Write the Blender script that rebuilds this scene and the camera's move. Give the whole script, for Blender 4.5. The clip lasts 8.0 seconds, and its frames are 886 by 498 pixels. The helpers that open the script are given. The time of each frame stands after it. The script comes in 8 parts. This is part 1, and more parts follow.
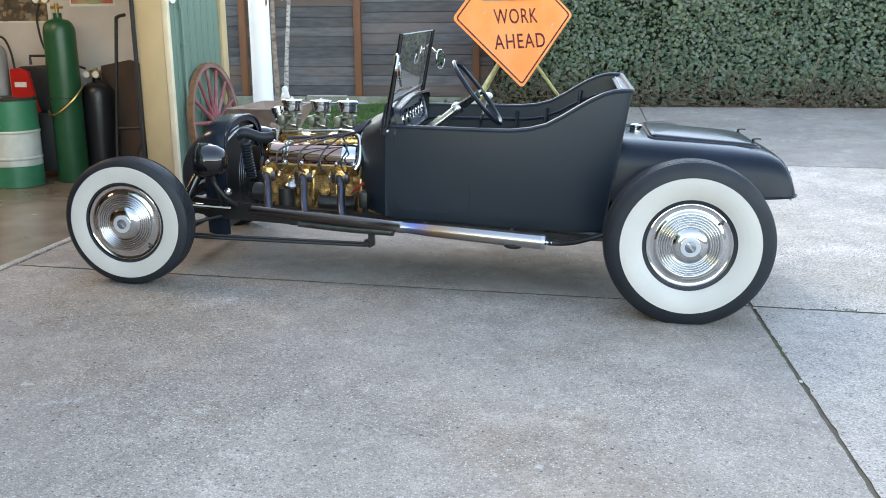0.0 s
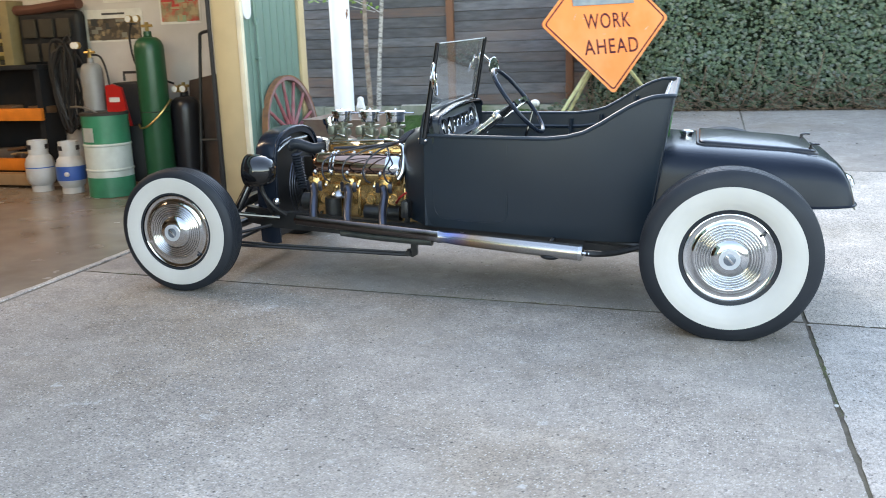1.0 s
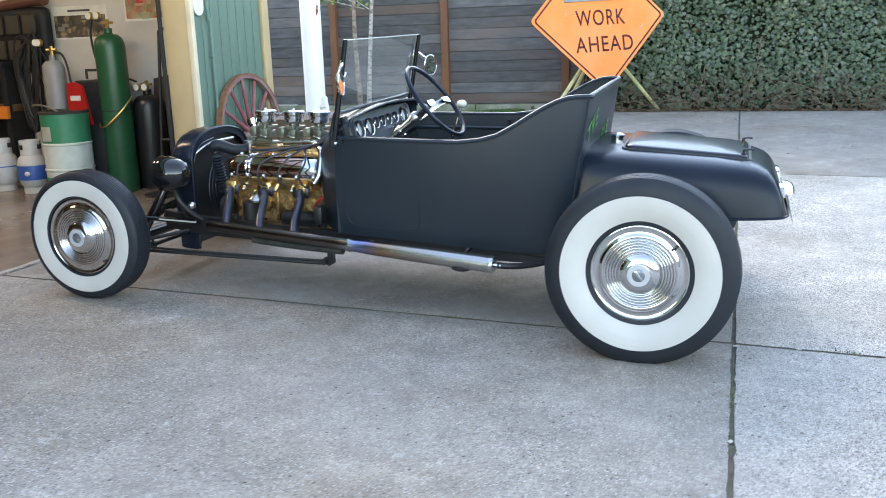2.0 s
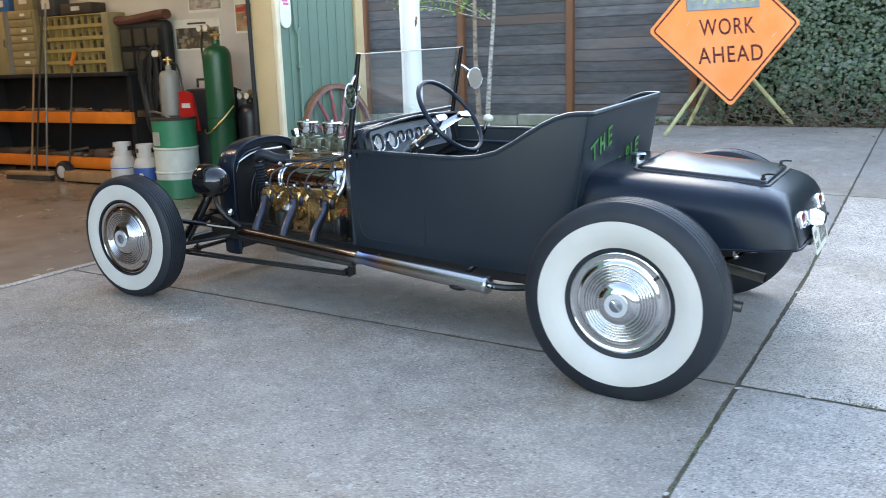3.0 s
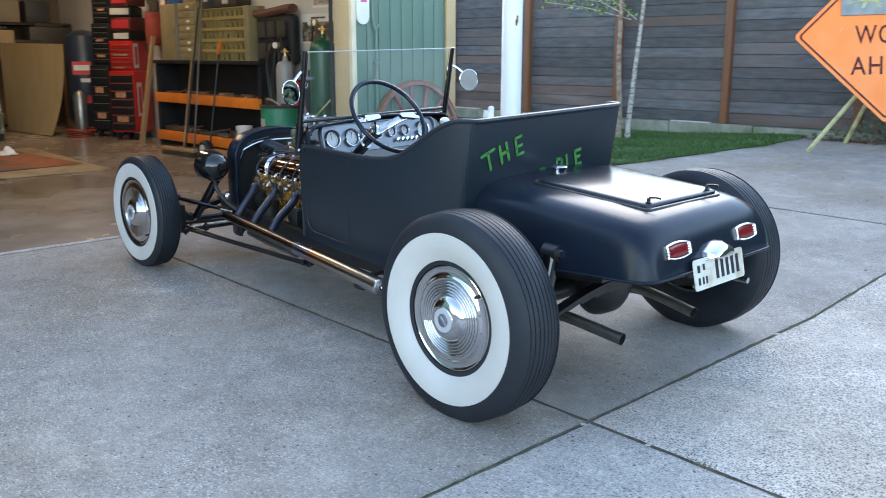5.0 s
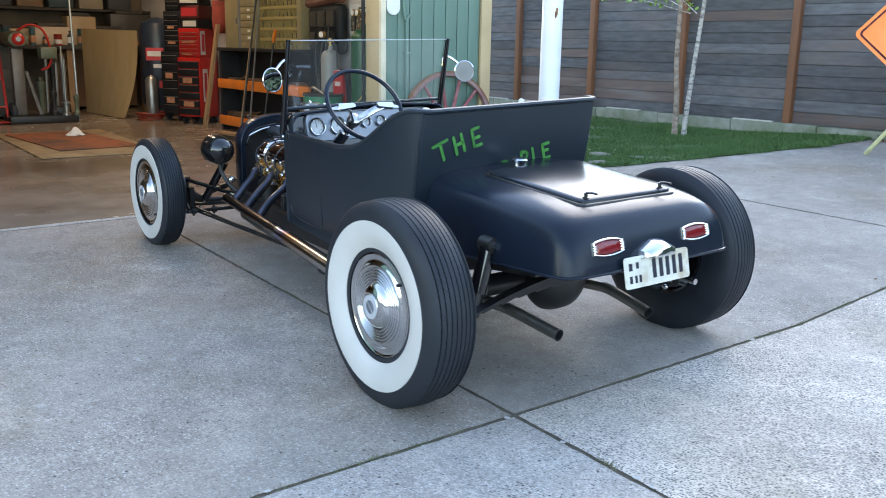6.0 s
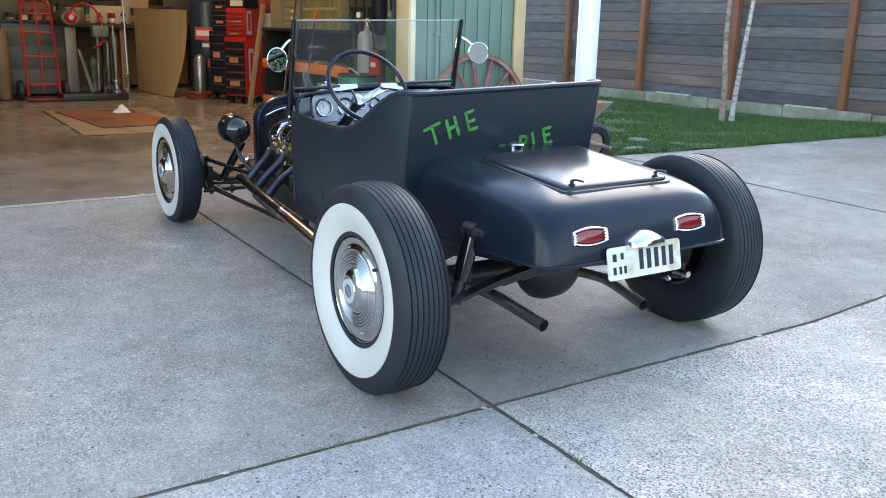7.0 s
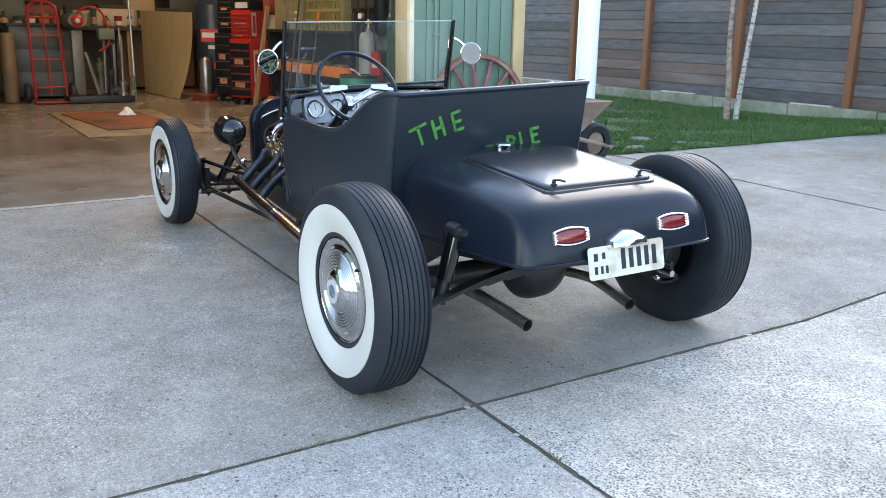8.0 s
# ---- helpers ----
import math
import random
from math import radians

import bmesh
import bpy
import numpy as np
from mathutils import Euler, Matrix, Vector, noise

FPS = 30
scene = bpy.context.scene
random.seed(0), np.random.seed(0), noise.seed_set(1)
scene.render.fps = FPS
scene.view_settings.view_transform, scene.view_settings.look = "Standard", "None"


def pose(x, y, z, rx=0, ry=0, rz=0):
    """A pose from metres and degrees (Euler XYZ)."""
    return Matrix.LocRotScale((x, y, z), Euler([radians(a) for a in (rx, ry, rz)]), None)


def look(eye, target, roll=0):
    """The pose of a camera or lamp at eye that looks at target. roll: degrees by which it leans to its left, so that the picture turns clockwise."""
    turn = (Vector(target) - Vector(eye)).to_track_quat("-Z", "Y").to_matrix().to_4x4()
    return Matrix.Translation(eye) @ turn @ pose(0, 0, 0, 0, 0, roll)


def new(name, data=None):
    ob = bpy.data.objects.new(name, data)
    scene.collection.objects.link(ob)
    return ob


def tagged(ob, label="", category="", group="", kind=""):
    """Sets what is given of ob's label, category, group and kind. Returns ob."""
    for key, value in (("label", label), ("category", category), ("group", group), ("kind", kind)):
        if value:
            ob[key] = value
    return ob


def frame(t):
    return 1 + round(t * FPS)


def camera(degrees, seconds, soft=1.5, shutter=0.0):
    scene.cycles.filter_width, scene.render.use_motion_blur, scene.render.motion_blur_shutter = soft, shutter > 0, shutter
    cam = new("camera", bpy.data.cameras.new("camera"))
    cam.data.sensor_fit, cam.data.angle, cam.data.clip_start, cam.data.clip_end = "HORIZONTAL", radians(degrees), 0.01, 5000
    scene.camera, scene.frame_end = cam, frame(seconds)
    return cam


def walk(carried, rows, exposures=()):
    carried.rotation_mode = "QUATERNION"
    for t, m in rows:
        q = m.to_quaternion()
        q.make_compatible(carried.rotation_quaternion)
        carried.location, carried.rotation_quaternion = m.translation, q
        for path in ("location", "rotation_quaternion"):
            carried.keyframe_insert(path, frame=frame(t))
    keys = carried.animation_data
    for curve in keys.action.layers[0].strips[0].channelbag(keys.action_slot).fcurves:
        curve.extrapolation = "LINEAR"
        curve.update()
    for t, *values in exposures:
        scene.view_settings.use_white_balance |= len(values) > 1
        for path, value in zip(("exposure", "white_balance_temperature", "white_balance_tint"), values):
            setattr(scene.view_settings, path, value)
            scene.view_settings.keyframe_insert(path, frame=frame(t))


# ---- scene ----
cam = camera(53.8, 8.0, soft=0.95, shutter=0.5)
METRES, EYE, TILT, LEAN, TURN = 4.24, 1.283, 0.0, 0.0, 8.0
ROWS = [
    (0.0, 0.0, 0.0, 0.0, -0.07, -13.87, 0.28),
    (0.5, 0.0268, 0.0042, -0.0024, 2.08, -13.67, 1.55),
    (1.0, 0.0977, 0.017, -0.0012, 7.85, -13.24, 1.8),
    (1.5, 0.1589, 0.0466, -0.0047, 9.42, -13.24, 1.71),
    (2.0, 0.2249, 0.0993, -0.0072, 10.31, -13.27, 1.78),
    (2.2, 0.2524, 0.1160, -0.0080, 12.73, -12.77, 2.21),
    (3.3, 0.4402, 0.1908, -0.0041, 24.24, -12.55, 1.57),
    (3.5, 0.4691, 0.2106, -0.0012, 25.63, -12.41, 1.74),
    (4.0, 0.5493, 0.2478, -0.003, 29.58, -12.01, 1.29),
    (4.5, 0.6235, 0.2874, -0.002, 33.32, -12.6, -0.09),
    (4.7, 0.6459, 0.3079, -0.0062, 35.37, -12.42, -0.06),
    (5.8, 0.7709, 0.4117, -0.0007, 44.37, -13.17, -0.90),
    (6.0, 0.7869, 0.4247, -0.0051, 45.04, -13.02, -1.02),
    (6.5, 0.8048, 0.4598, -0.007, 47.44, -13.79, -1.36),
    (7.0, 0.8216, 0.483, -0.0047, 49.27, -14.24, -1.45),
    (7.5, 0.8378, 0.4966, -0.0033, 50.19, -14.28, -1.37),
    (8.0, 0.8397, 0.4998, -0.0032, 50.03, -14.26, -1.03),
]
walk(cam, [(t, pose(0, 0, EYE, TILT, LEAN, TURN) @ pose(METRES * x, METRES * y, METRES * z, 90 + pitch, roll, yaw)) for t, x, y, z, yaw, pitch, roll in ROWS],
     exposures=((0.0, 2.86, 8900, 13), (1.0, 2.97, 8800, 13), (2.0, 2.91, 8350, 13), (3.5, 2.75, 7850, 11), (4.5, 2.63, 7400, 10), (6.0, 2.72, 7600, 11), (8.0, 2.90, 8150, 12)))

# ---- light ----
world = bpy.data.worlds.new("sky")
scene.world = world
world.use_nodes = True
wn, wl = world.node_tree.nodes, world.node_tree.links
sky = wn.new("ShaderNodeTexSky")
sky.sky_type, sky.sun_disc = "NISHITA", False
sky.sun_elevation, sky.sun_rotation = radians(33), radians(328)
sky.air_density, sky.dust_density, sky.ozone_density = 1.0, 0.1, 1.2
wn["Background"].inputs["Strength"].default_value = 0.138
wl.new(sky.outputs["Color"], wn["Background"].inputs["Color"])

sun = new("sun", bpy.data.lights.new("sun", "SUN"))
sun.data.energy, sun.data.angle, sun.data.color = 0.22, radians(34), (0.98, 0.99, 1.0)
sun.matrix_world = look((-5.3, 13.5, 6.8), (0, 4.5, 0))

# ---- shapes ----
def ground_z(x, y):
    """The yard falls gently away from the garage and climbs to the fence."""
    xc = min(max(x, -11.0), 6.0)
    near = -0.0026 - 0.0219 * xc + 0.0049 * min(max(y, -6.0), 12.0)
    if x < -2.95 and y < 7.1:
        return near
    s = min(max((y - 6.0) / 5.4, 0.0), 1.0)
    return near * (1 - s) + (0.37 - 0.065 * min(max((-1.9 - x) / 1.3, 0.0), 1.0)) * s


def part(name, bm, material, parent=None, label="", angle=35):
    """Links a bmesh as one mesh object under a thing or a part."""
    bmesh.ops.recalc_face_normals(bm, faces=bm.faces)
    for f in bm.faces:
        f.smooth = True
    for e in bm.edges:
        if len(e.link_faces) == 2 and e.calc_face_angle(0) > radians(angle):
            e.smooth = False
    me = bpy.data.meshes.new(name)
    bm.to_mesh(me)
    bm.free()
    me.materials.append(material)
    ob = new(name, me)
    if parent:
        ob.parent = parent
    return tagged(ob, label)


def thing(name, m, label, category, group=""):
    """An Empty at the base of a thing, which parents its parts."""
    ob = new(name)
    ob.empty_display_size = 0.1
    ob.matrix_basis = m
    return tagged(ob, label, category, group)


def at_ground(x, y, rz=0, rx=0, ry=0, dz=0.0):
    return pose(x, y, ground_z(x, y) + dz, rx, ry, rz)


def bm_new():
    return bmesh.new()


def box(bm, lo, hi, bevel=0.0, segs=2, m=None):
    c = [(a + b) / 2 for a, b in zip(lo, hi)]
    s = [abs(b - a) for a, b in zip(lo, hi)]
    r = bmesh.ops.create_cube(bm, size=1, matrix=(m or Matrix()) @ Matrix.LocRotScale(c, None, s))
    if bevel:
        edges = {e for v in r["verts"] for e in v.link_edges}
        bmesh.ops.bevel(bm, geom=list(edges), offset=bevel, segments=segs, affect="EDGES", profile=0.5)
    return bm


def axis_to(p, q):
    d = Vector(q) - Vector(p)
    return Matrix.Translation(p) @ d.to_track_quat("Z", "Y").to_matrix().to_4x4(), d.length


def cyl(bm, p, q, r, r2=None, n=16, caps=True):
    m, length = axis_to(p, q)
    bmesh.ops.create_cone(bm, cap_ends=caps, segments=n, radius1=r, radius2=r if r2 is None else r2, depth=length,
                          matrix=m @ Matrix.Translation((0, 0, length / 2)))
    return bm


def lathe(bm, profile, m=None, n=40):
    """Turns a profile of (radius, height) round z; a radius of 0 closes it."""
    m = m or Matrix()
    rings = []
    for r, z in profile:
        if r < 1e-6:
            rings.append([bm.verts.new(m @ Vector((0, 0, z)))])
        else:
            rings.append([bm.verts.new(m @ Vector((r * math.cos(a), r * math.sin(a), z))) for a in (2 * math.pi * k / n for k in range(n))])
    for a, b in zip(rings, rings[1:]):
        for k in range(n):
            j = (k + 1) % n
            ring = [a[k % len(a)], a[j % len(a)], b[j % len(b)], b[k % len(b)]]
            face = []
            for v in ring:
                if v not in face:
                    face.append(v)
            if len(face) > 2:
                bm.faces.new(face)
    return bm


def ball(bm, c, r, n=16, scale=(1, 1, 1)):
    bmesh.ops.create_uvsphere(bm, u_segments=n, v_segments=max(6, n // 2), radius=r, matrix=Matrix.LocRotScale(c, None, scale))
    return bm


def tube(bm, pts, r, n=10, closed=False, caps=True):
    """A round tube along points; r is one radius or one for each point."""
    pts = [Vector(p) for p in pts]
    radii = r if isinstance(r, (list, tuple)) else [r] * len(pts)
    rings, prev = [], None
    for i, p in enumerate(pts):
        a = pts[i - 1] if i or closed else p
        b = pts[(i + 1) % len(pts)] if i + 1 < len(pts) or closed else p
        d = (b - a).normalized()
        if prev is None:
            side = d.orthogonal().normalized()
        else:
            side = (prev - d * prev.dot(d)).normalized()
        prev = side
        up = d.cross(side)
        rings.append([bm.verts.new(p + radii[i] * (math.cos(t) * side + math.sin(t) * up)) for t in (2 * math.pi * k / n for k in range(n))])
    pairs = list(zip(rings, rings[1:] + rings[:1])) if closed else list(zip(rings, rings[1:]))
    for a, b in pairs:
        for k in range(n):
            bm.faces.new((a[k], a[(k + 1) % n], b[(k + 1) % n], b[k]))
    if caps and not closed:
        bm.faces.new(rings[0][::-1])
        bm.faces.new(rings[-1])
    return bm


def curve_pts(ctrl, n=8):
    """A smooth line through control points."""
    c = [Vector(p) for p in ctrl]
    c = [2 * c[0] - c[1]] + c + [2 * c[-1] - c[-2]]
    out = []
    for i in range(1, len(c) - 2):
        p0, p1, p2, p3 = c[i - 1:i + 3]
        for k in range(n):
            t = k / n
            out.append(0.5 * (2 * p1 + (p2 - p0) * t + (2 * p0 - 5 * p1 + 4 * p2 - p3) * t * t + (3 * p1 - p0 - 3 * p2 + p3) * t ** 3))
    return out + [c[-2]]


def loft(bm, rings, caps=True, closed=True):
    """Bridges rings of the same number of points."""
    vs = [[bm.verts.new(p) for p in ring] for ring in rings]
    n = len(vs[0])
    for a, b in zip(vs, vs[1:]):
        for k in range(n if closed else n - 1):
            j = (k + 1) % n
            bm.faces.new((a[k], a[j], b[j], b[k]))
    if caps:
        bm.faces.new(vs[0][::-1])
        bm.faces.new(vs[-1])
    return bm


def prism(bm, outline, y0, y1, m=None):
    """An outline of (x, z) drawn out along y."""
    m = m or Matrix()
    return loft(bm, [[m @ Vector((x, y, z)) for x, z in outline] for y in (y0, y1)])


def rounded_rect(w, h, r, n=4):
    out = []
    for cx, cy, a0 in ((w / 2 - r, h / 2 - r, 0), (-w / 2 + r, h / 2 - r, 90), (-w / 2 + r, -h / 2 + r, 180), (w / 2 - r, -h / 2 + r, 270)):
        for k in range(n + 1):
            a = radians(a0 + 90 * k / n)
            out.append((cx + r * math.cos(a), cy + r * math.sin(a)))
    return out


def words(name, text, size, m, material, parent, depth=0.001, spacing=1.0, offset=0.0):
    """Lettering as a mesh, lying in the x-y plane of m, centred."""
    cu = bpy.data.curves.new(name, "FONT")
    cu.body, cu.size, cu.extrude, cu.align_x, cu.align_y = text, size, depth, "CENTER", "CENTER"
    cu.space_character, cu.offset, cu.resolution_u = spacing, offset, 4
    tmp = bpy.data.objects.new(name, cu)
    scene.collection.objects.link(tmp)
    bpy.context.view_layer.update()
    me = bpy.data.meshes.new_from_object(tmp.evaluated_get(bpy.context.evaluated_depsgraph_get()))
    bpy.data.objects.remove(tmp)
    me.transform(m)
    me.materials.clear()
    me.materials.append(material)
    ob = new(name, me)
    ob.parent = parent
    return ob


# ---- materials ----
def surface(name, c1, c2=None, scale=8.0, rough=0.6, metal=0.0, bump=0.0, bump_scale=60.0, c3=None, scale3=1.2, amount3=0.5, coat=0.0,
            rough_vary=0.0, stretch=(1, 1, 1), island=0.0, objects=0.0, specular=0.5, trans=0.0):
    """Two colours by fine grain, a third by broad stains, with relief."""
    m = bpy.data.materials.new(name)
    m.use_nodes = True
    n, l = m.node_tree.nodes, m.node_tree.links
    b = n["Principled BSDF"]
    b.inputs["Roughness"].default_value, b.inputs["Metallic"].default_value = rough, metal
    b.inputs["Coat Weight"].default_value, b.inputs["Specular IOR Level"].default_value = coat, specular
    b.inputs["Transmission Weight"].default_value = trans
    tc, mp = n.new("ShaderNodeTexCoord"), n.new("ShaderNodeMapping")
    mp.inputs["Scale"].default_value = stretch
    l.new(tc.outputs["Object"], mp.inputs["Vector"])

    def tex(s, detail=5.0):
        t = n.new("ShaderNodeTexNoise")
        t.inputs["Scale"].default_value, t.inputs["Detail"].default_value = s, detail
        l.new(mp.outputs["Vector"], t.inputs["Vector"])
        return t.outputs["Fac"]

    def ramp(src, lo, hi):
        r = n.new("ShaderNodeMapRange")
        r.inputs["From Min"].default_value, r.inputs["From Max"].default_value = lo, hi
        l.new(src, r.inputs["Value"])
        return r.outputs["Result"]

    def mix(fac, a, bb, kind="MIX"):
        x = n.new("ShaderNodeMix")
        x.data_type, x.blend_type = "RGBA", kind
        for sock, val in ((x.inputs["Factor"], fac), (x.inputs["A"], a), (x.inputs["B"], bb)):
            if isinstance(val, (int, float)):
                sock.default_value = val
            elif isinstance(val, tuple):
                sock.default_value = (*val[:3], 1)
            else:
                l.new(val, sock)
        return x.outputs["Result"]

    col = mix(ramp(tex(scale), 0.35, 0.65), c1, c2 or tuple(0.85 * v for v in c1))
    if c3:
        s = n.new("ShaderNodeMath")
        s.operation = "MULTIPLY"
        s.inputs[1].default_value = amount3
        l.new(ramp(tex(scale3, 6.0), 0.48, 0.68), s.inputs[0])
        col = mix(s.outputs[0], col, c3)
    for amount, node, out in ((island, "ShaderNodeNewGeometry", "Random Per Island"), (objects, "ShaderNodeObjectInfo", "Random")):
        if amount:
            g = n.new(node)
            r = n.new("ShaderNodeMapRange")
            r.inputs["To Min"].default_value, r.inputs["To Max"].default_value = 1 - amount, 1 + amount
            l.new(g.outputs[out], r.inputs["Value"])
            col = mix(1.0, col, r.outputs["Result"], "MULTIPLY")
    l.new(col, b.inputs["Base Color"])
    if rough_vary:
        r = n.new("ShaderNodeMapRange")
        r.inputs["To Min"].default_value, r.inputs["To Max"].default_value = rough - rough_vary, rough + rough_vary
        l.new(tex(scale * 0.7), r.inputs["Value"])
        l.new(r.outputs["Result"], b.inputs["Roughness"])
    if bump:
        bp = n.new("ShaderNodeBump")
        bp.inputs["Strength"].default_value, bp.inputs["Distance"].default_value = 1.0, bump
        l.new(tex(bump_scale), bp.inputs["Height"])
        l.new(bp.outputs["Normal"], b.inputs["Normal"])
    return m


def glass(name, tint=(0.9, 0.95, 0.95), rough=0.0, haze=0.015):
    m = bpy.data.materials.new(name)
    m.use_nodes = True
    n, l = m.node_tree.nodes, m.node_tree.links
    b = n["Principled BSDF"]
    # white diffuse haze mixed in, standing for pale reflections on the pane
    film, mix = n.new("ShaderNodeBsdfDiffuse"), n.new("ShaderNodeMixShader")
    film.inputs["Color"].default_value, mix.inputs[0].default_value = (0.75, 0.76, 0.75, 1), haze
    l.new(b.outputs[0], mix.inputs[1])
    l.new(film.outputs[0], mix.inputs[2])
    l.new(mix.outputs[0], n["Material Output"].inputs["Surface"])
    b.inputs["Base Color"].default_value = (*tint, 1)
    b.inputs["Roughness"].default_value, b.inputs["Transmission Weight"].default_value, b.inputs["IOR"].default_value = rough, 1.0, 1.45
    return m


def glow(name, colour, strength):
    m = bpy.data.materials.new(name)
    m.use_nodes = True
    b = m.node_tree.nodes["Principled BSDF"]
    b.inputs["Base Color"].default_value = (*colour, 1)
    b.inputs["Emission Color"].default_value, b.inputs["Emission Strength"].default_value = (*colour, 1), strength
    return m


def concrete_material(name, base, pale, dark, stain, pebbles, pebble_size, grain=0.34, grit=0.18, pits=0.0, white=0.85):
    """Washed concrete: sand grain, exposed pebbles, pale wear and broad warm stains."""
    m = bpy.data.materials.new(name)
    m.use_nodes = True
    n, l = m.node_tree.nodes, m.node_tree.links
    b = n["Principled BSDF"]
    b.inputs["Roughness"].default_value, b.inputs["Specular IOR Level"].default_value = 0.8, 0.4
    tc = n.new("ShaderNodeTexCoord")

    def noise_range(scale, lo, hi, detail=3.0, top=1.0, bottom=0.0, rough=0.55):
        t, r = n.new("ShaderNodeTexNoise"), n.new("ShaderNodeMapRange")
        t.inputs["Scale"].default_value, t.inputs["Detail"].default_value, t.inputs["Roughness"].default_value = scale, detail, rough
        r.inputs["From Min"].default_value, r.inputs["From Max"].default_value = lo, hi
        r.inputs["To Min"].default_value, r.inputs["To Max"].default_value = bottom, top
        l.new(tc.outputs["Object"], t.inputs["Vector"])
        l.new(t.outputs["Fac"], r.inputs["Value"])
        return r.outputs["Result"]

    def maths(op, a, c):
        f = n.new("ShaderNodeMath")
        f.operation = op
        for sock, val in zip(f.inputs, (a, c)):
            if isinstance(val, (int, float)):
                sock.default_value = val
            else:
                l.new(val, sock)
        return f.outputs[0]

    def mixed(fac, a, c, kind="MIX"):
        x = n.new("ShaderNodeMix")
        x.data_type, x.blend_type = "RGBA", kind
        for sock, val in ((x.inputs["Factor"], fac), (x.inputs["A"], a), (x.inputs["B"], c)):
            if isinstance(val, (int, float)):
                sock.default_value = val
            elif isinstance(val, tuple):
                sock.default_value = (*val, 1)
            else:
                l.new(val, sock)
        return x.outputs["Result"]

    def stones(scale, chance, size, lo=False):
        """Cells picked by chance, each a small round stone."""
        v, sp = n.new("ShaderNodeTexVoronoi"), n.new("ShaderNodeSeparateColor")
        v.inputs["Scale"].default_value = scale
        l.new(tc.outputs["Object"], v.inputs["Vector"])
        l.new(v.outputs["Color"], sp.inputs[0])
        picked = maths("LESS_THAN", sp.outputs[0], chance)
        r = n.new("ShaderNodeMapRange")
        r.inputs["From Min"].default_value, r.inputs["From Max"].default_value = size + 0.08, size - 0.05
        l.new(v.outputs["Distance"], r.inputs["Value"])
        return maths("MULTIPLY", picked, r.outputs["Result"]), sp.outputs[1]

    col = mixed(noise_range(0.55, 0.36, 0.66, 6.0), base, pale)
    col = mixed(noise_range(0.9, 0.50, 0.66, 5.0, 0.75), col, dark)
    col = mixed(noise_range(0.7, 0.47, 0.66, 7.0, 0.75), col, stain)
    worn = noise_range(3.4, 0.56, 0.68, 9.0, 0.42, 0.0, 0.65)
    col = mixed(worn, col, tuple(min(1.0, 1.15 * v) for v in pale))
    mottle = noise_range(1.7, 0.30, 0.70, 9.0, 1.16, 0.84, 0.62)
    col = mixed(1.0, col, mottle, "MULTIPLY")
    mottle = noise_range(9.0, 0.30, 0.70, 6.0, 1.13, 0.87, 0.6)
    col = mixed(1.0, col, mottle, "MULTIPLY")
    scuff = noise_range(5.5, 0.63, 0.72, 10.0, 0.6 * white, 0.0, 0.68)
    col = mixed(scuff, col, (0.60, 0.59, 0.57))
    # sand: fine light and dark grain
    g = noise_range(150, 0.36, 0.64, 3.0, 1 + grain, 1 - grain, 0.75)
    g2 = noise_range(60, 0.34, 0.66, 2.0, 1 + 0.45 * grain, 1 - 0.45 * grain)
    fine = noise_range(190, 0.32, 0.68, 3.0, 1 + 0.5 * grain, 1 - 0.5 * grain, 0.75)
    trowelled = mixed(1.0, col, fine, "MULTIPLY")
    col = mixed(1.0, col, g, "MULTIPLY")
    col = mixed(1.0, col, g2, "MULTIPLY")
    # exposed stones: grey ones, white ones, a few dark ones
    area = noise_range(1.1, 0.40, 0.60, 4.0)
    peb, tone = stones(1.0 / pebble_size, pebbles, 0.42)
    col = mixed(maths("MULTIPLY", peb, maths("MULTIPLY", area, 0.9)), col, mixed(tone, (0.09, 0.09, 0.09), (0.33, 0.32, 0.31)))
    wht, tone = stones(125, 0.15, 0.36)
    col = mixed(maths("MULTIPLY", wht, white), col, (0.70, 0.69, 0.66))
    drk, tone = stones(120, 0.09, 0.40)
    col = mixed(maths("MULTIPLY", drk, 0.85), col, (0.07, 0.065, 0.06))
    # the skin is worn off in patches, smooth between them
    worn_off = noise_range(0.95, 0.44, 0.64, 9.0, 1.0, grit, 0.62)
    col = mixed(worn_off, trowelled, col)
    flake = noise_range(13, 0.68, 0.73, 6.0, 0.6 * white, 0.0, 0.6)
    col = mixed(flake, col, (0.62, 0.61, 0.59))
    if pits:
        # dark hollows where the paste has washed out
        pit, tone = stones(120, pits, 0.44)
        patch = noise_range(0.8, 0.38, 0.60, 4.0, 1.0, 0.35)
        col = mixed(maths("MULTIPLY", pit, maths("MULTIPLY", patch, 0.95)), col, mixed(tone, (0.07, 0.066, 0.06), (0.22, 0.205, 0.19)))
    drk, tone = stones(46, 0.030, 0.24)
    col = mixed(maths("MULTIPLY", drk, 0.9), col, (0.075, 0.065, 0.055))
    l.new(col, b.inputs["Base Color"])
    bp = n.new("ShaderNodeBump")
    bp.inputs["Strength"].default_value, bp.inputs["Distance"].default_value = 0.7, 0.0025
    l.new(maths("ADD", noise_range(240, 0.3, 0.75, 3.0), noise_range(60, 0.3, 0.7, 3.0)), bp.inputs["Height"])
    l.new(bp.outputs["Normal"], b.inputs["Normal"])
    return m


